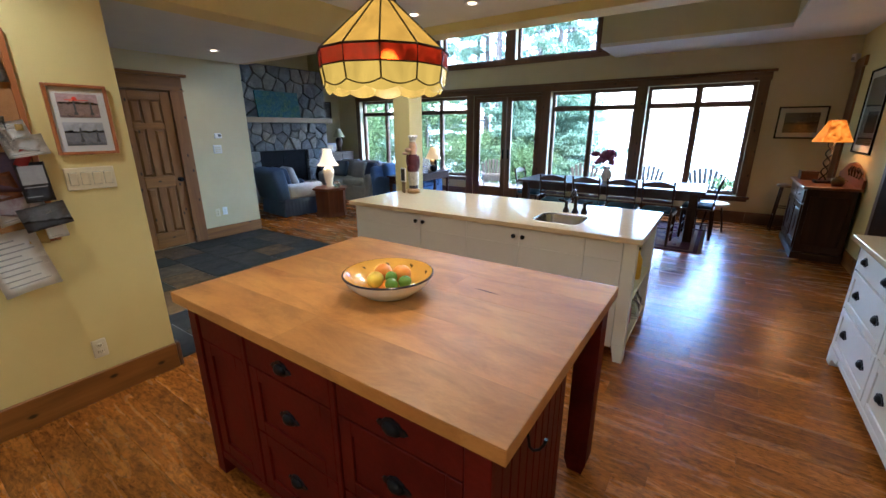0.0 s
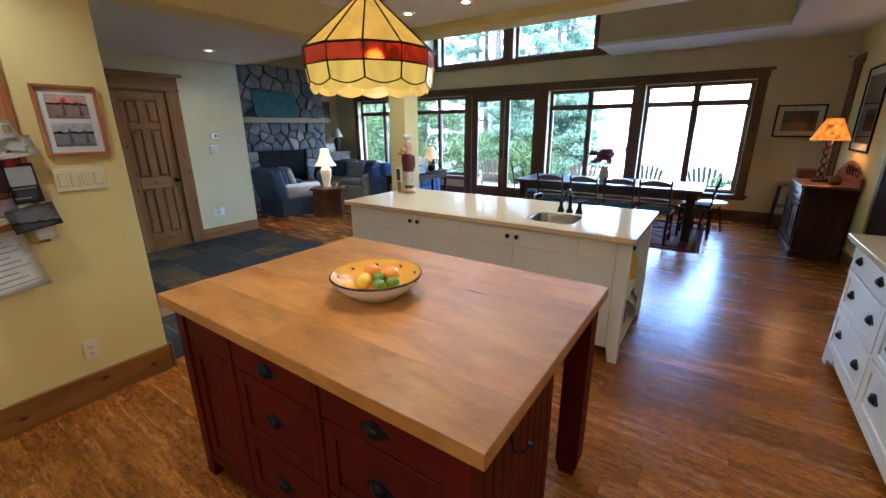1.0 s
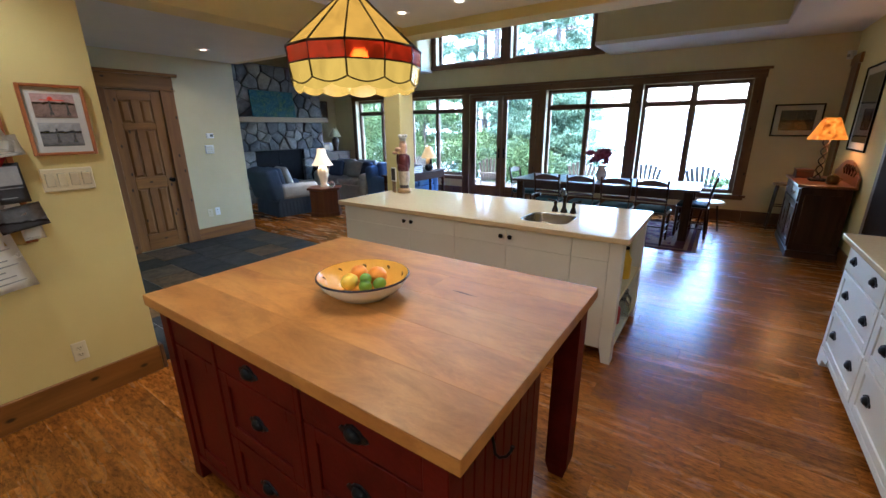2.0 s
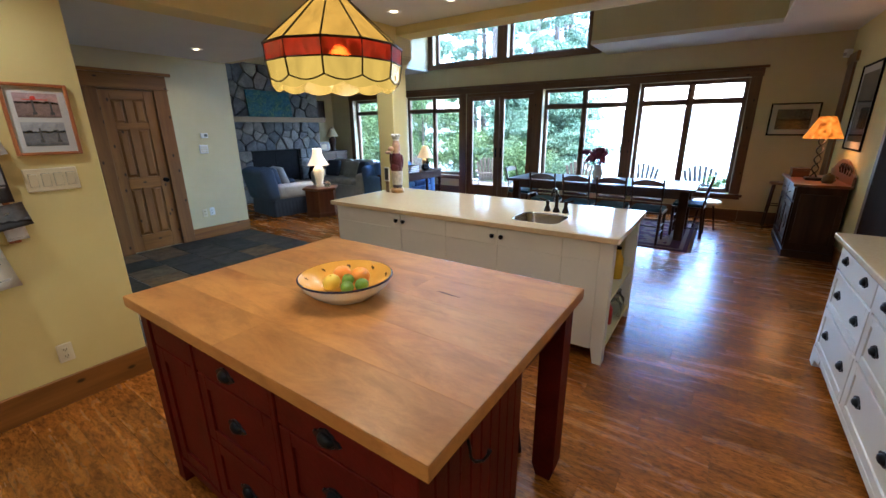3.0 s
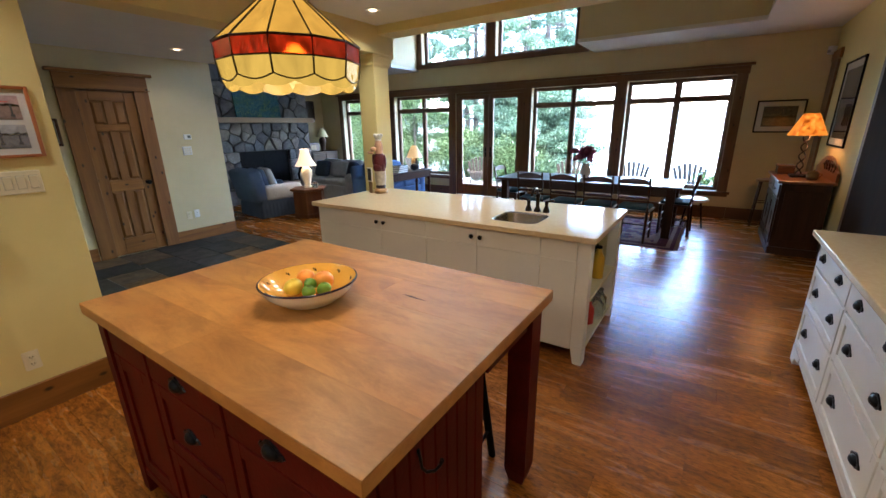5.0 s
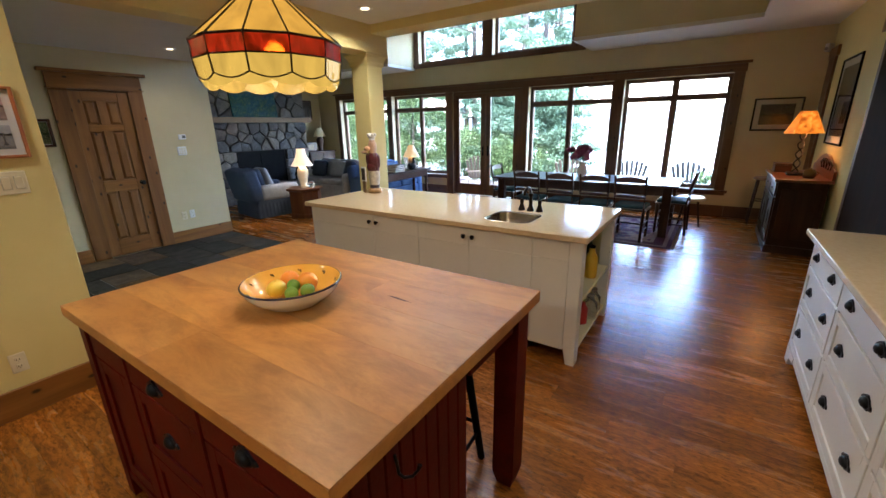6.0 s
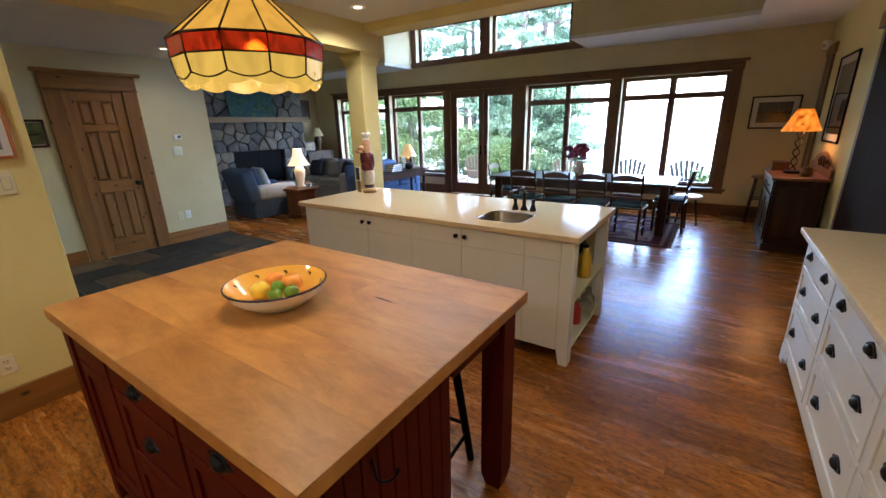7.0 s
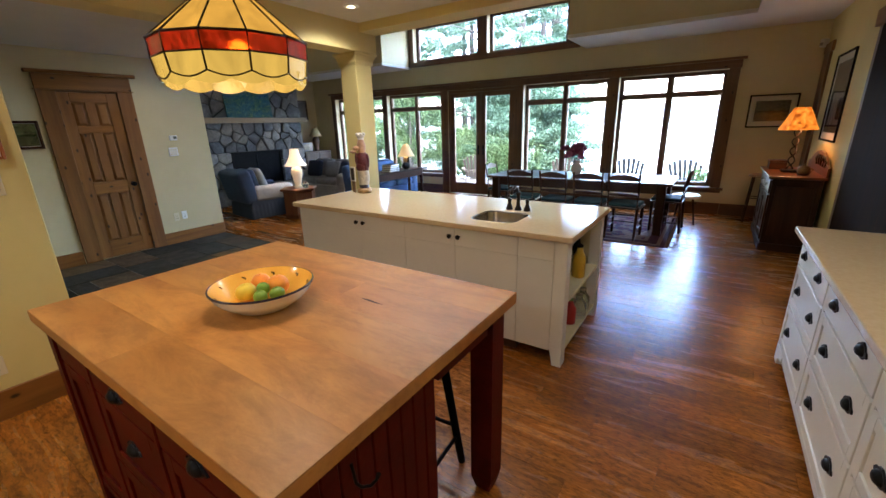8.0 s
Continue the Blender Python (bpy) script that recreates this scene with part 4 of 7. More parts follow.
M_REDPL = surf("red_lid", (0.36, 0.02, 0.015), (0.42, 0.03, 0.02), 10, 0.35, 0.05)
M_BOTTLE = surf("dark_green_glass", (0.012, 0.025, 0.012), (0.02, 0.04, 0.02), 10, 0.1, 0.02)
m_jar, tj, bj = nodes_of("clear_jar_glass")
bj.inputs["Base Color"].default_value = (0.9, 0.95, 0.92, 1)
bj.inputs["Transmission Weight"].default_value = 0.92
bj.inputs["Roughness"].default_value = 0.04


def bottle(x, y, z, h, r, mat, lab, lid=None, cat="bottle"):
    b = thing(cat.replace(" ", "_"), x, y, z, lab, cat, "things on the island shelves")
    part("body", lathe([(r * 0.95, 0), (r, 0.01), (r, h * 0.62), (r * 0.5, h * 0.8), (r * 0.42, h * 0.93)], 18), mat, b)
    part("cap", lathe([(r * 0.48, h * 0.93), (r * 0.5, h * 0.94), (r * 0.48, h)], 14), lid or M_BLACK, b)


SH1, SH2 = 0.459, 0.109
bottle(-0.235, 3.50, SH1, 0.25, 0.047, M_MUSTARD, "bright yellow bottle with a dark cap on the shelf")
bottle(-0.33, 3.28, SH1, 0.30, 0.042, M_BOTTLE, "dark green glass bottle on the island shelf")
bottle(-0.36, 3.42, SH1, 0.31, 0.042, M_GREEN, "green bottle on the island shelf")
bottle(-0.30, 3.66, SH1, 0.28, 0.045, M_BOTTLE, "short dark glass bottle on the island shelf")
bottle(-0.34, 3.58, SH1, 0.24, 0.04, m_jar, "clear glass bottle on the island shelf", M_STEEL)
bottle(-0.25, 3.40, SH2, 0.20, 0.045, M_REDPL, "red jar with a green lid on the low shelf", M_GREEN, "jar")
bottle(-0.22, 3.54, SH2, 0.19, 0.055, m_jar, "clear glass jar on the low shelf", M_STEEL, "jar")
bottle(-0.23, 3.68, SH2, 0.19, 0.055, m_jar, "clear glass jar on the low shelf", M_STEEL, "jar")
bottle(-0.36, 3.58, SH2, 0.22, 0.05, m_jar, "tall clear glass jar on the low shelf", M_STEEL, "jar")
bottle(-0.38, 3.30, SH2, 0.22, 0.05, M_GREEN, "green tin on the low shelf", M_STEEL, "jar")

# ceramic figure on the worktop: one plain painted shape
m_fig, tf, bf = nodes_of("painted_figure")
gz = tf.nodes.new("ShaderNodeNewGeometry")
sep = tf.nodes.new("ShaderNodeSeparateXYZ")
tf.links.new(gz.outputs["Position"], sep.inputs[0])
mr = node(tf, "ShaderNodeMapRange")
mr.inputs[1].default_value, mr.inputs[2].default_value = 0.92, 1.54
tf.links.new(sep.outputs["Z"], mr.inputs[0])
band = ramp(tf, mr.outputs[0], [(0.0, (0.46, 0.27, 0.10)), (0.075, (0.46, 0.27, 0.10)), (0.08, (0.03, 0.02, 0.02)), (0.13, (0.03, 0.02, 0.02)), (0.135, (0.58, 0.52, 0.42)), (0.37, (0.56, 0.48, 0.36)), (0.375, (0.085, 0.010, 0.012)), (0.66, (0.10, 0.014, 0.016)), (0.665, (0.52, 0.30, 0.17)), (0.87, (0.56, 0.36, 0.22)), (0.875, (0.70, 0.66, 0.56)), (1.0, (0.72, 0.68, 0.58))])
band.node.color_ramp.interpolation = "CONSTANT"
mot = noise_tex(tf, place(tf), 22, 5, 0.7)
tf.links.new(blend(tf, 1.0, band, ramp(tf, mot, [(0.3, (0.7,) * 3), (0.7, (1.15,) * 3)]), "MULTIPLY"), bf.inputs["Base Color"])
bf.inputs["Roughness"].default_value = 0.35
bump(tf, bf, mot, 0.7, 0.012)
figure = join(
    lathe([(0.07, 0.0), (0.074, 0.01), (0.068, 0.045), (0.05, 0.05), (0.052, 0.09), (0.062, 0.16), (0.060, 0.22), (0.058, 0.25), (0.066, 0.29), (0.064, 0.34), (0.052, 0.40), (0.036, 0.42), (0.044, 0.45), (0.045, 0.49), (0.036, 0.525), (0.030, 0.53), (0.032, 0.56)], 22),
    ball(0, 0, 0.58, 0.042, 0.042, 0.026), *[ball(0.036 * math.cos(a), 0.036 * math.sin(a), 0.596, 0.018, 0.018, 0.020, 1) for a in (0, 1.05, 2.1, 3.14, 4.2, 5.25)],
    ball(-0.045, -0.04, 0.46, 0.035, 0.03, 0.026), ball(-0.075, -0.045, 0.425, 0.035, 0.02, 0.018), ball(-0.01, -0.05, 0.27, 0.05, 0.022, 0.05),
    ball(0.058, 0.0, 0.33, 0.018, 0.024, 0.075), ball(-0.058, -0.01, 0.35, 0.018, 0.024, 0.07), ball(0.02, -0.06, 0.025, 0.06, 0.035, 0.024))
solid("ceramic_figurine", figure, m_fig, "painted ceramic kitchen figurine standing on the worktop", "figurine", at=(-2.56, 3.655, 0.92), rz=25)
M_SLATEBOARD = surf("chalkboard", (0.03, 0.03, 0.03), (0.06, 0.06, 0.06), 12, 0.7)
mb = thing("menu_board", -2.655, 3.60, 0.92, "small framed chalk board leaning by the figurine", "board", rz=75)
part("stand", box(-0.006, 0.006, -0.03, 0.03, 0.0, 0.12, 0.002), M_OAK, mb)
part("frame", box(-0.008, 0.004, -0.045, 0.045, 0.12, 0.27, 0.003), M_WHITE, mb)
part("slate", box(-0.0095, -0.0082, -0.034, 0.034, 0.132, 0.258, 0.0), M_SLATEBOARD, mb)

# ---- white drawer unit along the east wall ----
du = thing("drawer_unit", 1.32, 2.0, 0, "white painted drawer unit with black iron cup pulls", "drawer cabinet")


def db(x0, x1, y0, y1, z0, z1, b=0.003):
    return box(x0 - 1.32, x1 - 1.32, y0 - 2.0, y1 - 2.0, z0, z1, b)


FX = 1.045
part("carcass", db(FX + 0.02, RX - 0.004, 0.2, 3.80, 0.09, 0.882), M_WHITE, du)
part("toe_kick", db(FX + 0.08, RX - 0.01, 0.2, 3.74, 0.0, 0.09), M_DARKWOOD, du, "dark recessed toe kick")
ft = bmesh.new()
prof = [(3.82, 0.0), (3.82, 0.12), (3.58, 0.12), (3.60, 0.075), (3.70, 0.06), (3.735, 0.0)]
lo = [ft.verts.new((FX - 1.32 - 0.002, y - 2.0, z)) for y, z in prof]
hi = [ft.verts.new((FX + 0.045 - 1.32, y - 2.0, z)) for y, z in prof]
ft.faces.new(lo)
ft.faces.new(hi[::-1])
for k in range(len(prof)):
    j = (k + 1) % len(prof)
    ft.faces.new((lo[j], lo[k], hi[k], hi[j]))
bmesh.ops.recalc_face_normals(ft, faces=ft.faces)
part("bracket_foot", ft, M_WHITE, du)
part("end_panel", db(FX, RX - 0.004, 3.80, 3.82, 0.02, 0.882), M_WHITE, du)
part("base_rail", db(FX, FX + 0.02, 0.2, 3.58, 0.085, 0.125), M_WHITE, du)
banks = [(3.045, 3.80), (2.235, 3.015), (1.42, 2.205), (0.6, 1.39)]
for a, b in banks:
    part("stile", db(FX, FX + 0.02, a - 0.03, a, 0.125, 0.882), M_WHITE, du)
    for z0, z1, flat in ((0.70, 0.865, True), (0.43, 0.685, False), (0.135, 0.415, False)):
        f = shaker("drawer_front", du, M_WHITE, a + 0.004 - 2.0, b - 0.004 - 2.0, z0, z1, FX - 0.003 - 1.32, "y", -1, flat, 0.045)
        w = b - a
        for q in (0.235, 0.785):
            put_pull(du, FX - 0.003 + (0.0 if flat else 0.008) - 1.32, a + w * q - 2.0, (z0 + z1) / 2 + (0 if flat else 0.0), -90)
top2 = thing("worktop", 1.31, 2.0, 0.882, "polished cream quartz worktop on the drawer unit", "worktop")
part("slab", box(-0.315, 0.305, -1.8, 1.845, 0, 0.038, 0.006, 2), M_QUARTZ, top2)


# ---- yellow wall: cork board, picture, switches, outlet ----
M_CORK = surf("cork", (0.30, 0.14, 0.045), (0.40, 0.20, 0.07), 20, 0.9, 0.5, fine=150)
M_CHERRYFRAME = wood("cherry_frame", (0.26, 0.075, 0.02), (0.36, 0.12, 0.035), (0.44, 0.17, 0.05), "z", 0.35, 30)
M_PAPER = surf("white_paper", (0.78, 0.77, 0.74), (0.84, 0.83, 0.80), 6, 0.8, 0.05)
M_MAT = surf("white_mat_board", (0.66, 0.64, 0.60), (0.70, 0.68, 0.64), 6, 0.85, 0.05)
M_YELLOWPAPER = surf("yellow_note", (0.62, 0.46, 0.14), (0.68, 0.52, 0.18), 6, 0.8, 0.05)
M_INK = surf("ink", (0.05, 0.05, 0.055), (0.10, 0.10, 0.11), 20, 0.8, 0.05)
M_GREYINK = surf("grey_print", (0.30, 0.30, 0.31), (0.40, 0.40, 0.40), 20, 0.8, 0.05)
M_REDINK = surf("red_print", (0.42, 0.03, 0.03), (0.5, 0.05, 0.05), 20, 0.7, 0.05)


def picture_mat(name, sky_c, far_c, low_c, horizon, lo, hi, spots=0.3):
    """A painted landscape: sky, a dark far band and a lower field, broken by brushwork."""
    m, t, b = nodes_of(name)
    g = t.nodes.new("ShaderNodeNewGeometry")
    s = t.nodes.new("ShaderNodeSeparateXYZ")
    t.links.new(g.outputs["Position"], s.inputs[0])
    r = node(t, "ShaderNodeMapRange")
    r.inputs[1].default_value, r.inputs[2].default_value = lo, hi
    n = noise_tex(t, place(t), 24, 6, 0.7, 0.5)
    a = t.nodes.new("ShaderNodeMath")
    a.operation = "MULTIPLY_ADD"
    t.links.new(n, a.inputs[0])
    a.inputs[1].default_value = 0.03
    t.links.new(s.outputs["Z"], a.inputs[2])
    t.links.new(a.outputs[0], r.inputs[0])
    base = ramp(t, r.outputs[0], [(0.0, tuple(0.35 * c for c in low_c)), (0.2, low_c), (horizon - 0.03, tuple(0.9 * c for c in low_c)), (horizon, far_c), (horizon + 0.05, far_c), (horizon + 0.09, sky_c), (1.0, tuple(c * 1.1 for c in sky_c))])
    t.links.new(blend(t, 1.0, base, ramp(t, n, [(0.3, (1 - spots,) * 3), (0.7, (1 + spots,) * 3)]), "MULTIPLY"), b.inputs["Base Color"])
    b.inputs["Roughness"].default_value = 0.25
    return m


def framed(name, w, h, frame_w, mat_w, frame_m, pic_m, x, y, z, rz, label, split=1, depth=0.022, category="picture"):
    """A framed picture that faces -y before it is turned; z is its lower edge."""
    p = thing(name, x, y, z, label, category, rz=rz)
    part("frame", join(box(-w / 2, -w / 2 + frame_w, -depth, 0, 0, h, 0.003), box(w / 2 - frame_w, w / 2, -depth, 0, 0, h, 0.003), box(-w / 2 + frame_w, w / 2 - frame_w, -depth, 0, 0, frame_w, 0.003), box(-w / 2 + frame_w, w / 2 - frame_w, -depth, 0, h - frame_w, h, 0.003)), frame_m, p)
    part("mat_board", box(-w / 2 + frame_w, w / 2 - frame_w, -0.008, -0.001, frame_w, h - frame_w, 0), M_MAT, p)
    iw, ih = w - 2 * (frame_w + mat_w), h - 2 * (frame_w + mat_w)
    gap = 0.025
    each = (ih - gap * (split - 1)) / split
    for k in range(split):
        pm = pic_m[k] if isinstance(pic_m, list) else pic_m
        part("print", box(-iw / 2, iw / 2, -0.0095, -0.0082, frame_w + mat_w + k * (each + gap), frame_w + mat_w + k * (each + gap) + each, 0), pm, p)
    g = part("glazing", sheet_of(-w / 2 + frame_w, w / 2 - frame_w, -0.0128, frame_w, h - frame_w), M_GLASS, p)
    g.visible_shadow = False
    return p


M_DUSK = picture_mat("grey_lake_print", (0.42, 0.42, 0.44), (0.008, 0.008, 0.012), (0.24, 0.24, 0.26), 0.62, 1.525, 1.645)
M_SUNSET = picture_mat("sunset_lake_print", (0.48, 0.34, 0.33), (0.01, 0.006, 0.008), (0.30, 0.21, 0.20), 0.62, 1.67, 1.795)
framed("framed_photographs", 0.27, 0.365, 0.016, 0.032, M_CHERRYFRAME, [M_DUSK, M_SUNSET], YX, 0.98, 1.466, 90, "two lake photographs in one thin cherry frame", split=2)
M_SUNDISC = surf("printed_sun", (0.75, 0.06, 0.04), (0.85, 0.10, 0.06), 30, 0.3, 0.02)
lake_photos = bpy.data.objects["framed_photographs"]
part("printed_sun", xf(lathe([(0.0005, 0.0), (0.011, 0.0), (0.011, 0.0004), (0.0005, 0.0004)], 16), pose(-0.012, -0.0100, 0.292, 90, 0, 0)), M_SUNDISC, lake_photos, "small red setting sun")
part("printed_sun", box(-0.055, 0.045, -0.0101, -0.0097, 0.283, 0.287, 0), M_SUNDISC, lake_photos, "red streak of sunset")

for zb in (0.062, 0.205):
    for u, tall in ((-0.018, 0.066), (0.052, 0.058)):
        part("printed_post", join(box(u - 0.004, u + 0.004, -0.0101, -0.0097, zb + 0.012, zb + 0.012 + tall, 0), box(u - 0.009, u + 0.009, -0.0101, -0.0097, zb + 0.004, zb + 0.018, 0)), M_INK, lake_photos, "dark mooring post in the print")

sw = thing("light_switch", YX, 0.957, 1.335, "ivory plate with four rocker switches", "light switch", rz=90)
part("plate", box(-0.113, 0.113, -0.007, 0, -0.062, 0.062, 0.004), M_PLASTIC, sw)
for k in range(4):
    part("bezel", box(-0.0962 + k * 0.052, -0.0598 + k * 0.052, -0.0078, -0.0068, -0.0352, 0.0352, 0), M_GREYPLASTIC, sw, "dark gap round the rocker")
    part("rocker", xf(box(-0.017, 0.017, -0.006, 0.002, -0.034, 0.034, 0.002), pose(-0.078 + k * 0.052, -0.007, 0, 4, 0, 0)), M_PLASTIC, sw)


def outlet(x, y, z, rz, mat, lab="ivory double wall outlet"):
    o = thing("wall_outlet", x, y, z, lab, "outlet", "wall outlets", rz=rz)
    part("plate", box(-0.036, 0.036, -0.006, 0, -0.058, 0.058, 0.004), mat, o)
    for s in (-0.021, 0.021):
        sk_ = part("socket", box(-0.016, 0.016, -0.009, -0.004, s - 0.014, s + 0.014, 0.004), mat, o)
        part("slot", join(box(-0.008, -0.005, -0.0096, -0.0091, s - 0.004, s + 0.006, 0), box(0.005, 0.008, -0.0096, -0.0091, s - 0.004, s + 0.006, 0), box(-0.002, 0.002, -0.0096, -0.0091, s - 0.010, s - 0.006, 0)), M_BLACK, sk_)


outlet(YX, 0.795, 0.325, 90, M_PLASTIC)
outlet(DX, 3.215, 0.385, 90, M_PLASTIC)
outlet(DX, 3.325, 0.395, 90, M_WHITEPLASTIC, "white double wall outlet by the door")

th = thing("thermostat", DX, 3.39, 1.507, "small white thermostat with a grey display", "thermostat", rz=90)
part("case", box(-0.05, 0.05, -0.025, 0, -0.035, 0.035, 0.006), M_WHITEPLASTIC, th)
part("display", box(-0.005, 0.04, -0.027, -0.0255, -0.015, 0.022, 0.001), M_GREYPLASTIC, th)
ap = thing("alarm_panel", DX, 3.35, 1.315, "white square control panel under the thermostat", "control panel", rz=90)
part("case", box(-0.055, 0.065, -0.022, 0, -0.06, 0.06, 0.006), M_WHITEPLASTIC, ap)
for i in range(3):
    for k in range(3):
        part("button", box(-0.035 + i * 0.03, -0.017 + i * 0.03, -0.025, -0.0225, -0.04 + k * 0.03, -0.024 + k * 0.03, 0.002), M_PLASTIC, ap)
M_FERN = picture_mat("dark_leaf_print", (0.10, 0.13, 0.06), (0.03, 0.05, 0.02), (0.08, 0.10, 0.05), 0.5, 1.44, 1.75, 0.9)
framed("small_picture", 0.24, 0.31, 0.028, 0.004, M_DARKWOOD_Z, M_FERN, DX, 1.89, 1.44, 90, "small dark leaf picture in a walnut frame")

cb = thing("cork_board", YX, 0.36, 1.02, "cork notice board in a wooden frame", "notice board", rz=90)
part("cork", box(-0.39, 0.39, -0.012, 0, 0.01, 1.03, 0.002), M_CORK, cb)
part("frame", join(box(-0.405, -0.38, -0.02, 0, 0, 1.045, 0.003), box(0.375, 0.402, -0.02, 0, 0, 1.045, 0.003), box(-0.38, 0.375, -0.02, 0, 0, 0.025, 0.003), box(-0.38, 0.375, -0.02, 0, 1.02, 1.045, 0.003)), M_CHERRYFRAME, cb)


def sheet(name, yc, zc, w, h, tilt, mat, lab, curl=0.02, off=0.022, bars=0, pic=None, cat="paper"):
    """A pinned sheet on the board, bowed off the wall, with plain bars for its print."""
    p = thing(name, YX + off, yc, zc, lab, cat, "papers on the notice board", rz=90)
    bm = bmesh.new()
    n = 8
    rows = []
    for i in range(n + 1):
        v = i / n
        lift = curl * (1 - v) ** 2
        rows.append([bm.verts.new(((u - 0.5) * w, -lift - 0.3 * curl * (2 * u - 1) ** 2, (v - 0.5) * h)) for u in (0, 0.25, 0.5, 0.75, 1)])
    for a, b in zip(rows, rows[1:]):
        for k in range(4):
            bm.faces.new((a[k], a[k + 1], b[k + 1], b[k])).smooth = True
    bmesh.ops.solidify(bm, geom=bm.faces[:], thickness=0.0006)
    xf(bm, pose(0, 0, 0, 0, tilt, 0))
    part("sheet", bm, mat, p)
    if pic:
        part("printed_area", xf(box(-w * 0.42, w * 0.42, -curl * 0.45 - 0.0035, -curl * 0.45 - 0.003, -h * 0.05, h * 0.42, 0), pose(0, 0, 0, 0, tilt, 0)), pic, p)
    for k in range(bars):
        z = h * (0.36 - 0.72 * k / max(bars - 1, 1))
        v = z / h + 0.5
        lift = curl * (1 - v) ** 2 + 0.3 * curl * 0.5 + 0.002
        part("print_bar", xf(box(-w * 0.4, w * (0.1 + 0.28 * ((k * 7) % 3) / 2), -lift - 0.0006, -lift, z - h * 0.012, z + h * 0.012, 0), pose(0, 0, 0, 0, tilt, 0)), M_GREYINK, p)
    return p


M_DARKPHOTO = picture_mat("dark_shore_photo", (0.22, 0.23, 0.25), (0.03, 0.03, 0.035), (0.10, 0.10, 0.11), 0.45, 1.10, 1.22)
M_FLYER = picture_mat("dark_flyer", (0.05, 0.05, 0.07), (0.02, 0.02, 0.03), (0.04, 0.04, 0.06), 0.5, 1.22, 1.45)
M_PURPLE = surf("purple_print", (0.05, 0.035, 0.08), (0.16, 0.09, 0.10), 14, 0.6, 0.05)
M_SHOPPHOTO = surf("shop_photo", (0.06, 0.08, 0.12), (0.35, 0.32, 0.28), 18, 0.4, 0.05)
M_SUNSETCARD = surf("orange_print", (0.40, 0.13, 0.03), (0.05, 0.03, 0.03), 22, 0.5, 0.05)
M_PINKPHOTO = surf("pink_grey_print", (0.34, 0.20, 0.22), (0.60, 0.58, 0.60), 20, 0.5, 0.05)
sheet("photograph", 0.670, 1.87, 0.12, 0.11, -6, M_SHOPPHOTO, "small glossy photograph pinned to the board", 0.006)
sheet("photograph", 0.630, 1.60, 0.09, 0.13, 3, M_DARKPHOTO, "dark photograph pinned to the board", 0.006)
sheet("leaflet", 0.705, 1.575, 0.10, 0.13, -12, M_PAPER, "white leaflet with small print", 0.02, bars=5)
sheet("letter", 0.720, 1.52, 0.16, 0.10, -8, M_PAPER, "white folded letter on the board", 0.03, 0.026, bars=3)
sheet("red_ticket", 0.705, 1.47, 0.05, 0.11, 30, M_REDINK, "small red ticket tucked behind the papers", 0.01, 0.04)
sheet("brochure", 0.610, 1.40, 0.15, 0.19, 6, M_PURPLE, "purple brochure pinned to the board", 0.02, 0.03)
sheet("flyer", 0.715, 1.34, 0.115, 0.20, -2, M_INK, "black framed flyer with a pale heading", 0.015, 0.045, bars=4, pic=M_GREYINK)
sheet("envelope", 0.630, 1.22, 0.20, 0.13, -14, M_PAPER, "pale envelopes behind the photograph", 0.02, 0.04, bars=3)
sheet("photograph", 0.715, 1.165, 0.19, 0.12, -9, M_DARKPHOTO, "grey shore photograph sticking out over the wall", 0.02, 0.06)
sheet("note_card", 0.745, 1.085, 0.085, 0.085, -3, M_PAPER, "white note card below the photograph", 0.01, 0.05, bars=2)
sheet("sticky_note", 0.675, 1.07, 0.08, 0.09, 8, M_YELLOWPAPER, "yellow note card below the photograph", 0.01, 0.035)
sheet("business_card", 0.70, 1.585, 0.075, 0.05, -18, M_PAPER, "white business card with small print", 0.006, 0.05, bars=2)
sheet("business_card", 0.73, 1.53, 0.09, 0.06, 12, M_PAPER, "white business card with small print", 0.006, 0.045, bars=2)
sheet("round_sticker", 0.715, 1.61, 0.03, 0.03, 0, M_YELLOWPAPER, "small yellow sticker on a card", 0.002, 0.058)
sheet("photograph", 0.60, 1.33, 0.10, 0.13, -10, M_SUNSETCARD, "orange and dark photograph pinned to the board", 0.01, 0.042)
sheet("photograph", 0.60, 1.235, 0.14, 0.10, 14, M_PINKPHOTO, "pink and grey photograph among the papers", 0.012, 0.05)
sheet("map_sheet", 0.570, 0.95, 0.22, 0.30, -8, M_PAPER, "large white printed sheet curling off the board", 0.07, 0.03, bars=9)

# ---- fireplace ----
FXS = -8.64
fp = thing("fireplace", FXS, 6.3, 0, "tall fieldstone fireplace with an oak mantel and black firebox", "fireplace", kind="structure")
part("chimney_core", join(box(WX + 0.002 - FXS, -0.07, -1.5, -0.62, 0, 3.0, 0), box(WX + 0.002 - FXS, -0.07, 0.66, 1.36, 0, 3.0, 0), box(WX + 0.002 - FXS, -0.07, -0.62, 0.66, 1.10, 3.0, 0), box(WX + 0.002 - FXS, -0.07, -0.62, 0.66, 0, 0.32, 0)), M_MORTAR, fp, "dark recessed mortar")
part("firebox", box(WX + 0.05 - FXS, -0.5, -0.62, 0.66, 0.32, 1.10, 0), M_BLACK, fp)
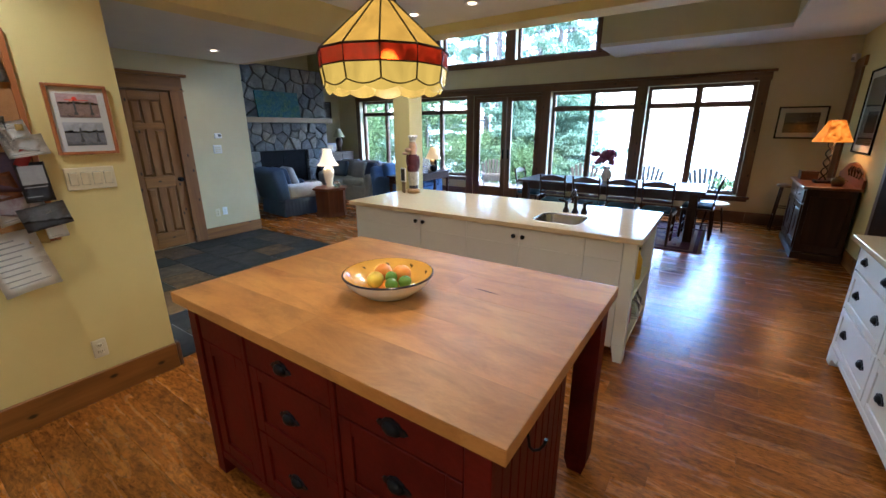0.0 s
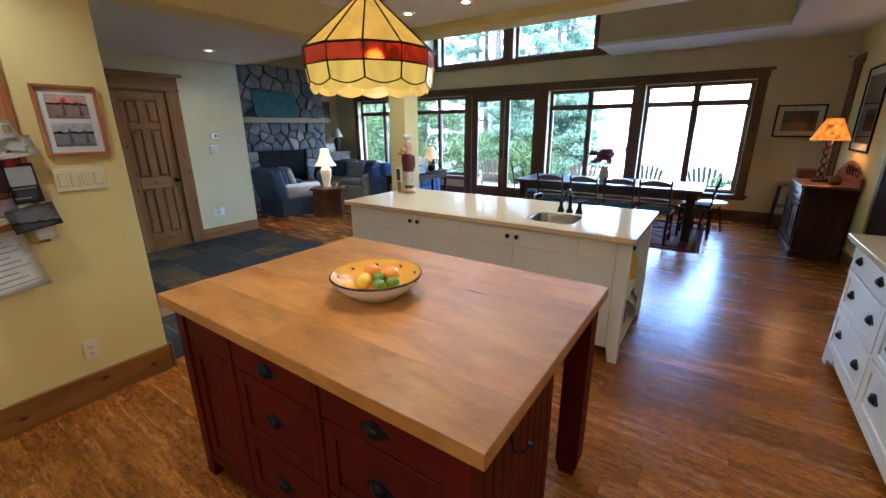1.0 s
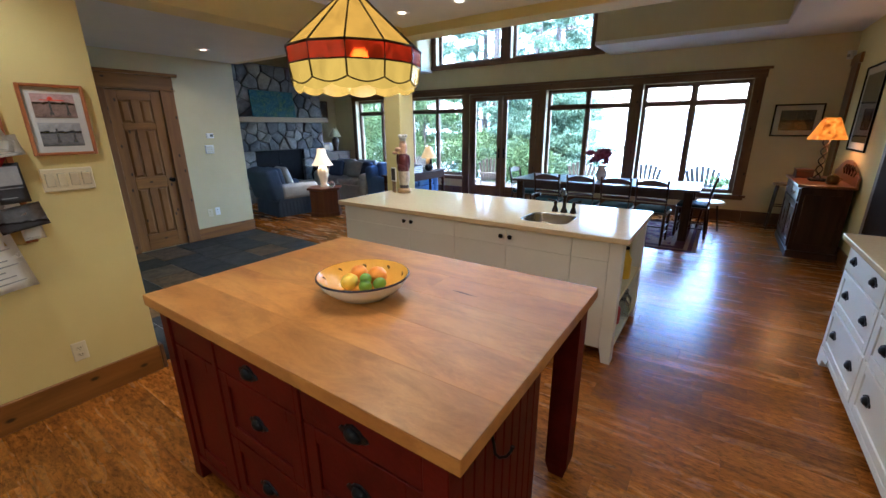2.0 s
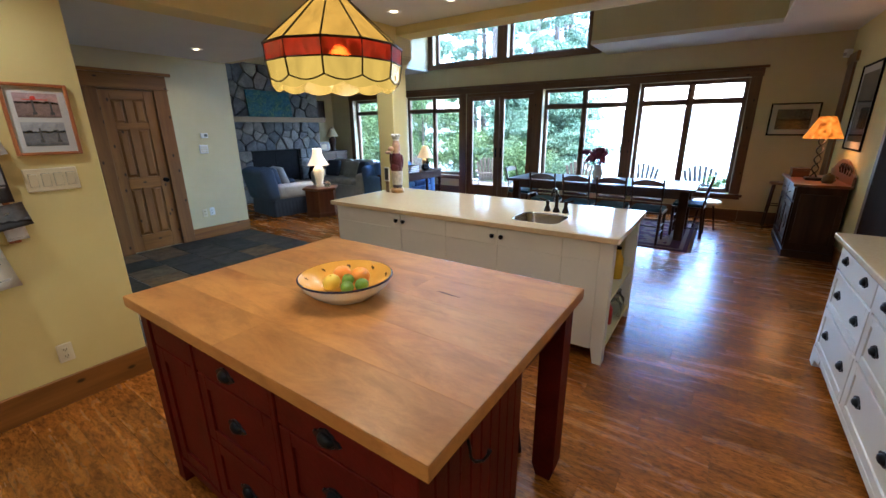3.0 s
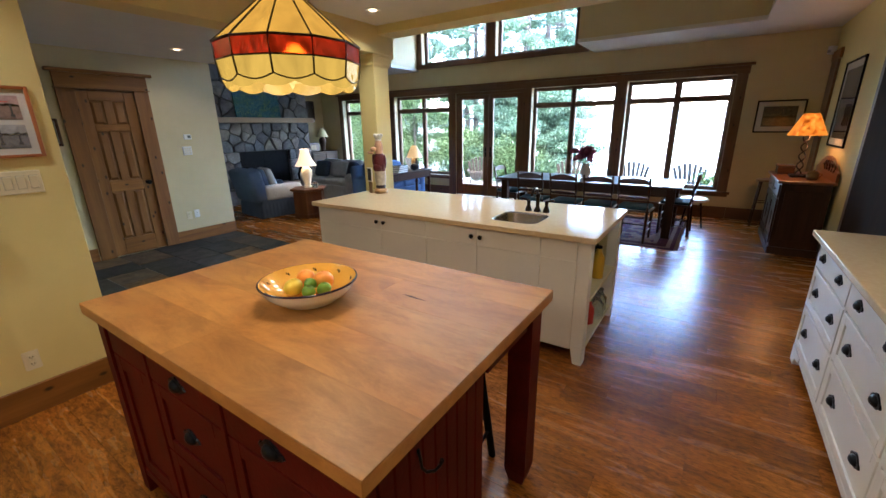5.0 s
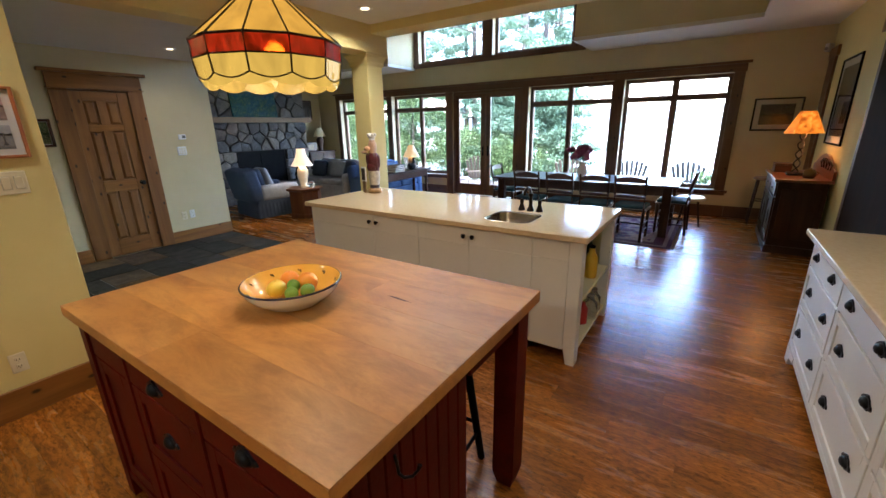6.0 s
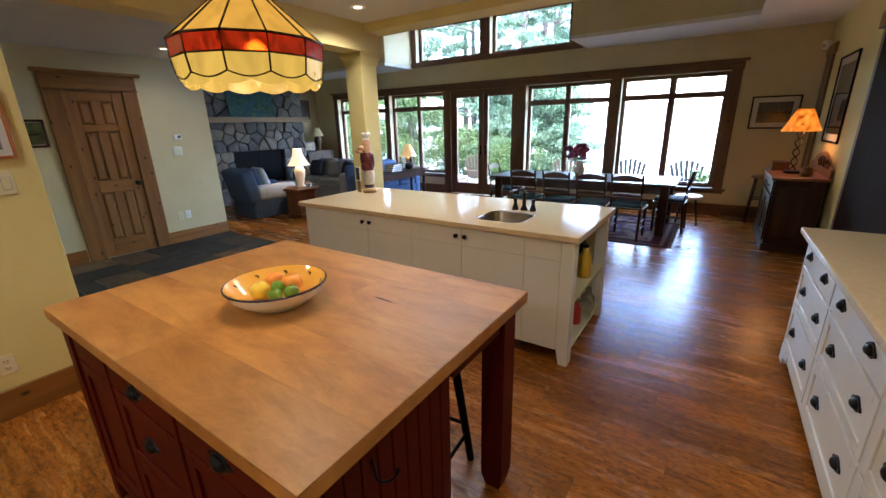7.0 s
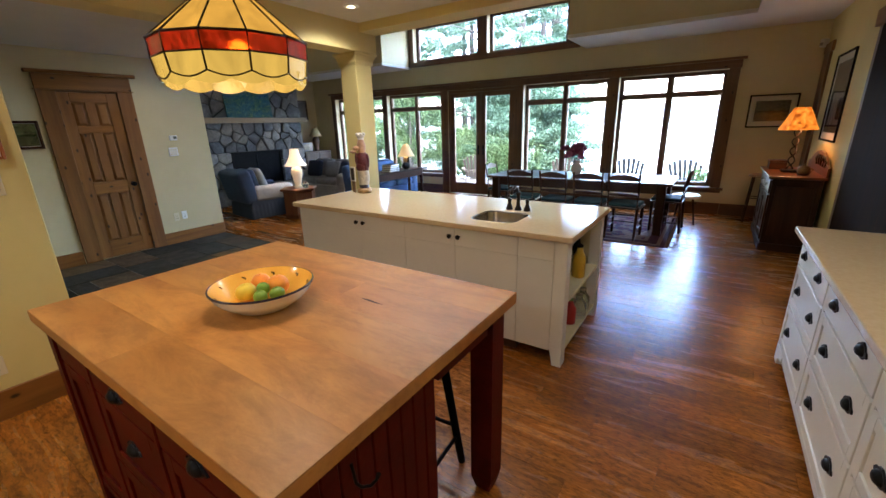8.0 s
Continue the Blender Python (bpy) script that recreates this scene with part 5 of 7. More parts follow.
part("fire_screen", join(box(-0.06, -0.045, -0.62, 0.66, 1.04, 1.10), box(-0.06, -0.045, -0.62, -0.57, 0.32, 1.04), box(-0.06, -0.045, 0.61, 0.66, 0.32, 1.04), box(-0.06, -0.045, -0.02, 0.02, 0.32, 1.04), box(-0.055, -0.05, -0.57, -0.02, 0.34, 1.04, 0), box(-0.055, -0.05, 0.02, 0.61, 0.34, 1.04, 0)), M_BLACK, fp, "black metal fire screen")
part("hearth", box(-0.0, 0.42, -1.3, 1.36, 0.0, 0.32, 0.02, 2), M_STONE, fp)
mantel = solid("mantel", box(-0.06, 0.16, -1.36, 1.43, 0, 0.115, 0.008, 2), M_OAK, "thick pale oak mantel beam on the stones", "mantel", kind="structure", at=(FXS, 6.3, 1.745))


def clip(poly, nx, ny, d):
    """The part of a flat polygon where nx*x + ny*y <= d."""
    out = []
    for p, q in zip(poly, poly[1:] + poly[:1]):
        a, b = nx * p[0] + ny * p[1] - d, nx * q[0] + ny * q[1] - d
        if a <= 0:
            out.append(p)
        if a * b < 0:
            s = a / (a - b)
            out.append((p[0] + (q[0] - p[0]) * s, p[1] + (q[1] - p[1]) * s))
    return out


def stone_field(parent, u0, u1, z0, z1, size, rnd):
    nu, nz = max(1, round((u1 - u0) / size)), max(1, round((z1 - z0) / (size * 0.85)))
    seeds = [(u0 + (i + 0.5 + (0.25 if k % 2 else -0.25) + rnd.uniform(-0.38, 0.38)) * (u1 - u0) / nu, z0 + (k + 0.5 + rnd.uniform(-0.4, 0.4)) * (z1 - z0) / nz) for i in range(nu) for k in range(nz)]
    for s in seeds:
        poly = [(u0, z0), (u1, z0), (u1, z1), (u0, z1)]
        for o in seeds:
            if o is s or abs(o[0] - s[0]) + abs(o[1] - s[1]) > 4 * size:
                continue
            nx, ny = o[0] - s[0], o[1] - s[1]
            ln = math.hypot(nx, ny)
            if ln < 1e-6:
                continue
            nx, ny = nx / ln, ny / ln
            poly = clip(poly, nx, ny, nx * s[0] + ny * s[1] + ln / 2 - 0.007)
            if len(poly) < 3:
                break
        if len(poly) < 3:
            continue
        cu, cz = sum(p[0] for p in poly) / len(poly), sum(p[1] for p in poly) / len(poly)
        if max(math.hypot(p[0] - cu, p[1] - cz) for p in poly) < 0.04:
            continue
        # soften the corners by one cut of each
        soft = []
        for p, q in zip(poly, poly[1:] + poly[:1]):
            soft += [(p[0] * 0.9 + q[0] * 0.1, p[1] * 0.9 + q[1] * 0.1), (p[0] * 0.1 + q[0] * 0.9, p[1] * 0.1 + q[1] * 0.9)]
        bm = bmesh.new()
        proud = rnd.uniform(-0.015, 0.035)
        back = [bm.verts.new((-0.075, u - cu, z - cz)) for u, z in soft]
        mid = [bm.verts.new((proud - 0.02, u - cu, z - cz)) for u, z in soft]
        face = [bm.verts.new((proud + rnd.uniform(-0.006, 0.006), (u - cu) * 0.92, (z - cz) * 0.92)) for u, z in soft]
        top = bm.verts.new((proud + 0.012, 0, 0))
        n = len(soft)
        for k in range(n):
            j = (k + 1) % n
            bm.faces.new((back[k], back[j], mid[j], mid[k]))
            bm.faces.new((mid[k], mid[j], face[j], face[k]))
            bm.faces.new((face[k], face[j], top))
        o = part("stone", bm, M_STONE, parent)
        o.location = (0, cu, cz)


rs = random.Random(11)
stone_field(fp, -1.5, 1.36, 1.86, 2.98, 0.30, rs)
stone_field(fp, -1.5, 1.36, 1.11, 1.745, 0.27, rs)
stone_field(fp, -1.5, -0.63, 0.33, 1.10, 0.26, rs)
stone_field(fp, 0.67, 1.36, 0.33, 1.10, 0.26, rs)

m_abs, ta, ba = nodes_of("woodland_painting")
vv = place(ta)
n1, n2 = noise_tex(ta, vv, 45, 6, 0.7), noise_tex(ta, vv, 6, 4, 0.6)
c1 = ramp(ta, n1, [(0.36, (0.010, 0.035, 0.045)), (0.46, (0.025, 0.085, 0.10)), (0.54, (0.05, 0.12, 0.06)), (0.62, (0.28, 0.27, 0.11)), (0.7, (0.10, 0.22, 0.27))])
ta.links.new(blend(ta, ramp(ta, n2, [(0.4, (0, 0, 0)), (0.6, (1, 1, 1))]), c1, ramp(ta, n1, [(0.38, (0.010, 0.035, 0.06)), (0.55, (0.045, 0.13, 0.17)), (0.66, (0.20, 0.28, 0.11))])), ba.inputs["Base Color"])
ba.inputs["Roughness"].default_value = 0.6
ba.inputs["Specular IOR Level"].default_value = 0.1
pt = thing("painting", FXS + 0.10, 6.22, 1.862, "wide blue-green woodland canvas leaning over the mantel", "painting", rz=90)
cv = part("canvas", xf(box(-0.56, 0.56, -0.02, 0.01, 0, 0.57, 0.003), pose(0, 0, 0, -6, 0, 0)), m_abs, pt)
fig2 = thing("fireside_jug", FXS + 0.22, 7.12, 0.32, "dark pottery jug standing on the hearth", "jug")
part("body", lathe([(0.07, 0), (0.10, 0.06), (0.11, 0.16), (0.07, 0.28), (0.05, 0.34), (0.06, 0.40)], 20), M_BLACK, fig2)
part("handle", tube([(0.05, 0, 0.36), (0.12, 0, 0.34), (0.14, 0, 0.24), (0.10, 0, 0.18)], 0.012), M_BLACK, fig2)

# cabinet and lamp in the far corner
ck = thing("low_cabinet", -9.08, 8.25, 0, "dark brown wooden cabinet beside the fireplace", "cabinet")
part("body", box(-0.3, 0.3, -0.45, 0.45, 0.06, 0.95), M_DARKWOOD_Z, ck)
part("top", box(-0.31, 0.32, -0.47, 0.47, 0.95, 0.98), M_DARKWOOD_Z, ck)
part("plinth", box(-0.28, 0.27, -0.43, 0.43, 0, 0.06), M_DARKWOOD, ck)
for s in (-1, 1):
    part("door", box(0.3, 0.315, 0.01 if s > 0 else -0.43, 0.43 if s > 0 else -0.01, 0.10, 0.92), M_DARKWOOD_Z, ck)
rad = thing("table_radio", -9.05, 8.02, 0.98, "dark wooden radio on the pine cabinet", "radio")
part("case", box(-0.12, 0.12, -0.18, 0.18, 0, 0.24, 0.02, 2), M_DARKWOOD, rad)
part("speaker_cloth", box(0.121, 0.124, -0.12, 0.06, 0.05, 0.19, 0.0), M_OAK, rad)
M_OFFSHADE = surf("cream_shade_cloth", (0.50, 0.42, 0.24), (0.58, 0.49, 0.29), 6, 0.8, 0.1)
M_LAMPWHITE = glowing("white_pleated_shade", (0.8, 0.72, 0.55), (1.0, 0.66, 0.36), 1.5)
M_JARGLOW = glowing("cream_lit_jar", (0.7, 0.6, 0.42), (1.0, 0.66, 0.34), 0.28, 0.2)
M_LAMPCREAM = glowing("cream_lit_shade", (0.8, 0.68, 0.42), (1.0, 0.62, 0.26), 0.8)


def table_lamp(x, y, z, h, r_top, r_low, shade_h, shade_m, base_m, profile, label, bell=0.0, watts=0.0):
    l = thing("table_lamp", x, y, z, label, "table lamp", "table lamps")
    part("base", lathe([(r, q * (h - shade_h)) for r, q in profile], 22), base_m, l)
    prof = []
    for i in range(7):
        q = i / 6
        prof.append((r_low + (r_top - r_low) * q - bell * math.sin(math.pi * q), h - shade_h + q * shade_h - 0.01))
    sh = lathe(prof, 28)
    bmesh.ops.delete(sh, geom=[f for f in sh.faces if len(f.verts) > 4], context="FACES_ONLY")
    part("shade", sh, shade_m, l)
    part("finial", ball(0, 0, h + 0.012, 0.009, 0.009, 0.018), M_BRONZE, l)
    part("stem", tube([(0, 0, h - shade_h - 0.02), (0, 0, h)], 0.006), M_BRONZE, l)
    if watts:
        point_lamp("lamp_bulb", x, y, z + h - shade_h * 0.55, watts, WARM, 0.03)
    return l


VASE = [(0.07, 0), (0.075, 0.06), (0.055, 0.10), (0.075, 0.35), (0.10, 0.62), (0.10, 0.78), (0.06, 0.92), (0.03, 1.0)]
table_lamp(-9.05, 8.42, 0.98, 0.62, 0.07, 0.17, 0.22, M_OFFSHADE, M_DARKWOOD, VASE, "unlit lamp with a cream shade on the cabinet")
M_DARKART = surf("dark_oil_paint", (0.02, 0.018, 0.016), (0.07, 0.055, 0.04), 9, 0.4, 0.2)
framed("dark_painting", 0.42, 0.52, 0.04, 0.004, M_DARKWOOD_Z, M_DARKART, WX, 8.3, 1.82, 90, "dark painting in a walnut frame")


# ---- sitting area ----
def armchair(x, y, rz):
    a = thing("armchair", x, y, 0, "slate-blue slipcovered armchair with a ruffled skirt", "armchair", rz=rz)
    part("seat_base", cushion(-0.44, 0.44, -0.42, 0.42, 0.12, 0.36, 0.03), M_NAVYCHAIR, a)
    part("seat_cushion", cushion(-0.29, 0.29, -0.24, 0.44, 0.36, 0.50, 0.05), M_GREYFAB, a)
    bk = cushion(-0.45, 0.45, -0.13, 0.13, 0, 0.60, 0.07)
    part("backrest", xf(bk, pose(0, -0.36, 0.30, 12, 0, 0)), M_NAVYCHAIR, a)
    part("back_cushion", xf(cushion(-0.28, 0.28, -0.09, 0.09, 0, 0.42, 0.08), pose(0, -0.19, 0.48, 14, 0, 0)), M_NAVYCHAIR, a)
    for s in (-1, 1):
        part("armrest", cushion(s * 0.36 - 0.10, s * 0.36 + 0.10, -0.34, 0.44, 0.30, 0.60, 0.08), M_GREYFAB if s > 0 else M_NAVYCHAIR, a)
    sk_ = bmesh.new()
    loop = [(-0.45, -0.43), (0.45, -0.43), (0.46, 0.44), (-0.46, 0.44)]
    pts = []
    for (x0, y0), (x1, y1) in zip(loop, loop[1:] + loop[:1]):
        for i in range(36):
            f = i / 36
            w = 0.009 * math.sin(i * 2.1)
            nx, ny = (y1 - y0), -(x1 - x0)
            ln = math.hypot(nx, ny)
            pts.append((x0 + (x1 - x0) * f, y0 + (y1 - y0) * f, nx / ln, ny / ln, w))
    low = [sk_.verts.new((p[0] + p[2] * (p[4] + 0.016), p[1] + p[3] * (p[4] + 0.016), 0.01)) for p in pts]
    upr = [sk_.verts.new((p[0] + p[2] * p[4] * 0.4, p[1] + p[3] * p[4] * 0.4, 0.26)) for p in pts]
    for k in range(len(pts)):
        j = (k + 1) % len(pts)
        sk_.faces.new((low[k], low[j], upr[j], upr[k])).smooth = True
    part("skirt", sk_, M_NAVYCHAIR, a)
    return a


armchair(-6.80, 5.12, -8)
pil = thing("throw_pillow", -6.77, 5.10, 0.515, "grey square throw pillow on the armchair", "pillow", rz=-8)
pb = cushion(-0.21, 0.21, -0.07, 0.07, 0, 0.40, 0.068)
part("cover", xf(pb, pose(0, 0.02, 0.0, 20, 0, 0)), M_GREYFAB, pil)

def sofa(x, y, rz, length, seats, body, seat, label):
    """A slipcovered sofa that faces -y before it is turned."""
    so = thing("sofa", x, y, 0, label, "sofa", rz=rz)
    h = length / 2
    part("seat_base", cushion(-h, h, -0.40, 0.38, 0.0, 0.36, 0.03), body, so)
    w = (length - 0.44) / seats
    for k in range(seats):
        u = -h + 0.22 + w * k
        part("seat_cushion", cushion(u + 0.005, u + w - 0.005, -0.43, 0.24, 0.36, 0.49, 0.05), seat, so)
        part("back_cushion", xf(cushion(u + 0.01, u + w - 0.01, -0.09, 0.09, 0, 0.42, 0.085), pose(0, 0.17, 0.47, -13, 0, 0)), body, so)
    part("backrest", xf(cushion(-h, h, -0.10, 0.10, 0, 0.54, 0.08), pose(0, 0.30, 0.30, -7, 0, 0)), body, so)
    for u in (-h + 0.11, h - 0.11):
        part("armrest", cushion(u - 0.12, u + 0.12, -0.42, 0.36, 0.0, 0.63, 0.10), body, so)
    return so


sofa(-7.05, 7.05, 0, 1.75, 2, M_GREYFAB, M_GREYFAB, "grey slipcovered loveseat with dark blue throw pillows")
sofa(-5.52, 7.20, 90, 1.55, 2, M_BLUE, M_BLUE, "bright blue slipcovered sofa with its back to the console")
for x, y, rz, m, lab in ((-6.52, 6.98, -22, M_NAVYCHAIR, "dark blue throw pillow on the loveseat"), (-6.86, 6.98, 14, M_GREYFAB, "grey throw pillow on the loveseat"), (-7.5, 6.98, 8, M_NAVYCHAIR, "dark blue throw pillow on the loveseat")):
    q = thing("throw_pillow", x, y, 0.495, lab, "pillow", rz=rz)
    part("cover", xf(cushion(-0.2, 0.2, -0.07, 0.07, 0, 0.38, 0.068), pose(0, 0.0, 0, -20, 0, 0)), m, q)

# hexagonal side table with a lit lamp
st = thing("side_table", -5.93, 5.33, 0, "six-sided reddish wooden side table", "side table")
hexa = [(0.001, 0), (0.31, 0), (0.31, 0.06), (0.295, 0.08), (0.295, 0.47), (0.31, 0.49)]


def faceted(profile, sides):
    bm = lathe(profile, sides)
    for f in bm.faces:
        f.smooth = False
    return xf(bm, pose(0, 0, 0, 0, 0, 10))


part("body", faceted(hexa, 6), M_CHERRY, st)
part("top", faceted([(0.33, 0.49), (0.345, 0.5), (0.345, 0.525), (0.33, 0.535)], 6), M_CHERRY, st)
table_lamp(-5.96, 5.35, 0.535, 0.71, 0.075, 0.20, 0.30, M_LAMPWHITE, M_JARGLOW, VASE, "cream ginger-jar lamp with a white bell shade, lit", 0.03, 16)

# console table behind the sofa
ct = thing("console_table", -4.88, 6.82, 0, "dark mahogany console table with turned legs", "console table")
part("tabletop", box(-0.22, 0.22, -0.80, 0.80, 0.70, 0.73, 0.006), M_MAHOGANY, ct)
part("apron", box(-0.19, 0.19, -0.76, 0.76, 0.58, 0.70), M_MAHOGANY, ct)
for sx in (-0.17, 0.17):
    for sy in (-0.73, 0.73):
        part("leg", xf(lathe([(0.018, 0), (0.03, 0.02), (0.018, 0.06), (0.022, 0.10), (0.034, 0.30), (0.026, 0.42), (0.036, 0.46), (0.026, 0.50), (0.036, 0.54), (0.036, 0.58)], 14), pose(sx, sy, 0)), M_MAHOGANY, ct)
table_lamp(-4.93, 7.34, 0.73, 0.50, 0.055, 0.17, 0.24, M_LAMPCREAM, M_OAK, [(r * 0.7, q) for r, q in VASE], "small lit lamp with a cream shade on the console", 0.0, 8)
sw_ = join(ball(0, 0, 0.075, 0.085, 0.15, 0.075), ball(0, -0.12, 0.10, 0.035, 0.05, 0.05), tube([(0, 0.10, 0.09), (0, 0.16, 0.15), (0, 0.15, 0.22), (0, 0.17, 0.25)], [0.04, 0.028, 0.02, 0.022]), ball(0, 0.19, 0.255, 0.024, 0.036, 0.024), tube([(0, 0.21, 0.25), (0, 0.25, 0.24)], [0.012, 0.004]))
solid("bird_decoy", sw_, M_BLACK, "dark carved bird decoy on the console", "decoy", at=(-4.78, 7.14, 0.73), rz=20)
M_BOOKBLUE = surf("blue_book_cloth", (0.03, 0.05, 0.09), (0.05, 0.075, 0.13), 10, 0.7, 0.2)
# The stack stands in for patterned blue pillows rising behind the console.
for k in range(4):
    b = thing("book", -4.84 + 0.01 * (k % 2), 6.72, 0.73 + 0.035 * k, "dark blue book shape standing in for blue pillows", "book", "books on the console", rz=4 * k - 6)
    part("cover", join(box(-0.11, 0.11, -0.14, 0.14, 0, 0.004, 0.001), box(-0.11, 0.11, -0.14, 0.14, 0.03, 0.034, 0.001), box(-0.11, -0.106, -0.14, 0.14, 0.004, 0.03, 0.001)), M_BOOKBLUE, b)
    part("pages", box(-0.105, 0.105, -0.135, 0.135, 0.0045, 0.0295, 0), M_PAPER, b)
gb = thing("glass_globe", -5.76, 5.36, 0.535, "clear glass globe on the side table", "ornament")
part("globe", lathe([(0.03, 0), (0.05, 0.02), (0.062, 0.06), (0.05, 0.10), (0.03, 0.12)], 20), m_jar, gb)

# ---- dining ----
RUGZ = 0.012
m_rug, tg, bg = nodes_of("patterned_rug")
vr = place(tg)
ch1 = node(tg, "ShaderNodeTexVoronoi", Scale=9.0)
tg.links.new(vr, ch1.inputs["Vector"])
rn = noise_tex(tg, vr, 26, 4, 0.7)
rc = ramp(tg, ch1.outputs["Distance"], [(0.1, (0.016, 0.018, 0.05)), (0.3, (0.13, 0.018, 0.020)), (0.45, (0.022, 0.024, 0.06)), (0.6, (0.22, 0.13, 0.09))])
tg.links.new(blend(tg, 1.0, rc, ramp(tg, rn, [(0.3, (0.5,) * 3), (0.7, (1.3,) * 3)]), "MULTIPLY"), bg.inputs["Base Color"])
bg.inputs["Roughness"].default_value, bg.inputs["Specular IOR Level"].default_value = 0.95, 0.08
bump(tg, bg, rn, 0.6, 0.006)
M_RUGLIGHT = surf("rug_border", (0.16, 0.11, 0.08), (0.24, 0.18, 0.13), 30, 0.95, 0.6, fine=150, spec=0.08)
M_RUGDARK = surf("rug_dark_border", (0.022, 0.014, 0.024), (0.075, 0.02, 0.024), 30, 0.95, 0.6, fine=150, spec=0.08)
rug = thing("rug", -1.3, 7.18, 0, "dark red and navy patterned rug under the table", "rug")
part("field", box(-1.15, 1.15, -0.68, 0.68, 0.0, 0.010, 0.003), m_rug, rug)
for x0, x1, mm in ((1.15, 1.20, M_RUGLIGHT), (1.20, 1.32, M_RUGDARK), (1.32, 1.37, M_RUGLIGHT), (1.37, 1.42, M_RUGDARK)):
    d = x1 - 1.15
    e0, e1 = 0.68 + (x0 - 1.15), 0.68 + d
    part("border", join(box(x0, x1, -e1, e1, 0, 0.0105, 0.002), box(-x1, -x0, -e1, e1, 0, 0.0105, 0.002), box(-x0, x0, e0, e1, 0, 0.0105, 0.002), box(-x0, x0, -e1, -e0, 0, 0.0105, 0.002)), mm, rug)
fringe = join(*[tube([(s * 1.42, -0.93 + k * 0.0155, 0.006), (s * (1.465 + 0.01 * math.sin(k * 2.3)), -0.93 + k * 0.0155 + 0.006 * math.sin(k * 1.7), 0.004)], 0.003, 4) for s in (-1, 1) for k in range(121)])
tagged(part("fringe", fringe, M_RUGLIGHT, rug, "pale knotted fringe"), kind="stuff")

tb = thing("dining_table", -1.30, 7.22, RUGZ, "long dark oak dining table with square legs", "dining table")
part("tabletop", box(-1.39, 1.39, -0.50, 0.52, 0.70, 0.738, 0.006, 2), M_DARKWOOD, tb)
part("apron", join(box(-1.22, 1.22, -0.40, -0.375, 0.58, 0.70), box(-1.22, 1.22, 0.395, 0.42, 0.58, 0.70)), M_DARKWOOD, tb)
for sx in (-1.26, 1.26):
    part("end_apron", box(sx - 0.0125, sx + 0.0125, -0.36, 0.38, 0.58, 0.70), M_DARKWOOD, tb)
    for sy in (-0.40, 0.42):
        part("leg", box(sx - 0.055, sx + 0.055, sy - 0.055, sy + 0.055, 0.0, 0.70, 0.006), M_DARKWOOD_Z, tb)


def dining_chair(x, y, rz, z=RUGZ):
    c = thing("dining_chair", x, y, z, "dark ladder-back dining chair with a teal seat pad", "chair", "chairs round the table", rz=rz)
    part("seat", box(-0.22, 0.22, -0.20, 0.21, 0.425, 0.45, 0.008, 2), M_DARKWOOD, c)
    part("seat_pad", cushion(-0.205, 0.205, -0.185, 0.20, 0.45, 0.495, 0.022), M_TEAL, c, "teal padded cushion")
    for s in (-0.19, 0.19):
        part("front_leg", lathe([(0.014, 0), (0.019, 0.05), (0.016, 0.2), (0.021, 0.3), (0.021, 0.426)], 12), M_DARKWOOD_Z, c).location = (s, 0.18, 0)
        part("back_post", tube([(s, -0.21, 0), (s, -0.18, 0.43), (s, -0.205, 0.68), (s * 1.02, -0.255, 0.90)], [0.016, 0.02, 0.018, 0.014], 10), M_DARKWOOD_Z, c)
    for z0, bow, hh in ((0.60, 0.012, 0.045), (0.81, 0.040, 0.06)):
        sl = bmesh.new()
        yy = -0.188 - 0.19 * max(0, z0 - 0.5) * 0.9
        n = 8
        rows = []
        for i in range(n + 1):
            u = -1 + 2 * i / n
            arch = bow * (1 - u * u)
            rows.append([sl.verts.new((u * 0.185, yy - 0.015 * (1 - u * u) + d, z0 + zz)) for d, zz in ((-0.008, 0), (0.008, 0), (0.008, hh * 0.7 + arch), (-0.008, hh * 0.7 + arch))])
        for a, b in zip(rows, rows[1:]):
            for k in range(4):
                sl.faces.new((a[k], a[(k + 1) % 4], b[(k + 1) % 4], b[k]))
        bmesh.ops.recalc_face_normals(sl, faces=sl.faces)
        part("back_slat", sl, M_DARKWOOD, c)
    for zz in (0.14, 0.24):
        part("rung", tube([(-0.19, 0.18, zz + 0.03), (0.19, 0.18, zz + 0.03)], 0.009), M_DARKWOOD, c)
        for s in (-0.19, 0.19):
            part("rung", tube([(s, -0.195, zz), (s, 0.18, zz)], 0.009), M_DARKWOOD, c)
    return c


first = dining_chair(-1.93, 6.55, 2)
for x, y, rz in ((-1.40, 6.54, -2), (-0.92, 6.55, 1), (-0.44, 6.55, -3), (0.02, 7.25, 88), (-2.62, 7.2, -92)):
    copy_thing(first, pose(x, y, RUGZ, 0, 0, rz))
rs2 = thing("round_stool", 0.22, 7.72, 0.0, "small round stool with a white top", "stool")
part("seat", lathe([(0.18, 0.43), (0.20, 0.445), (0.20, 0.46), (0.18, 0.475)], 24), M_WHITE, rs2)
for k in range(3):
    a = 2 * math.pi * k / 3 + 0.4
    part("leg", tube([(0.17 * math.cos(a), 0.17 * math.sin(a), 0.0), (0.10 * math.cos(a), 0.10 * math.sin(a), 0.435)], [0.014, 0.018]), M_DARKWOOD_Z, rs2)

va = thing("pitcher", -1.36, 7.33, RUGZ + 0.738, "white ceramic pitcher used as a vase", "pitcher")
part("body", lathe([(0.055, 0), (0.07, 0.02), (0.085, 0.08), (0.078, 0.14), (0.052, 0.19), (0.058, 0.225), (0.066, 0.235)], 24), M_WHITEGLAZE, va)
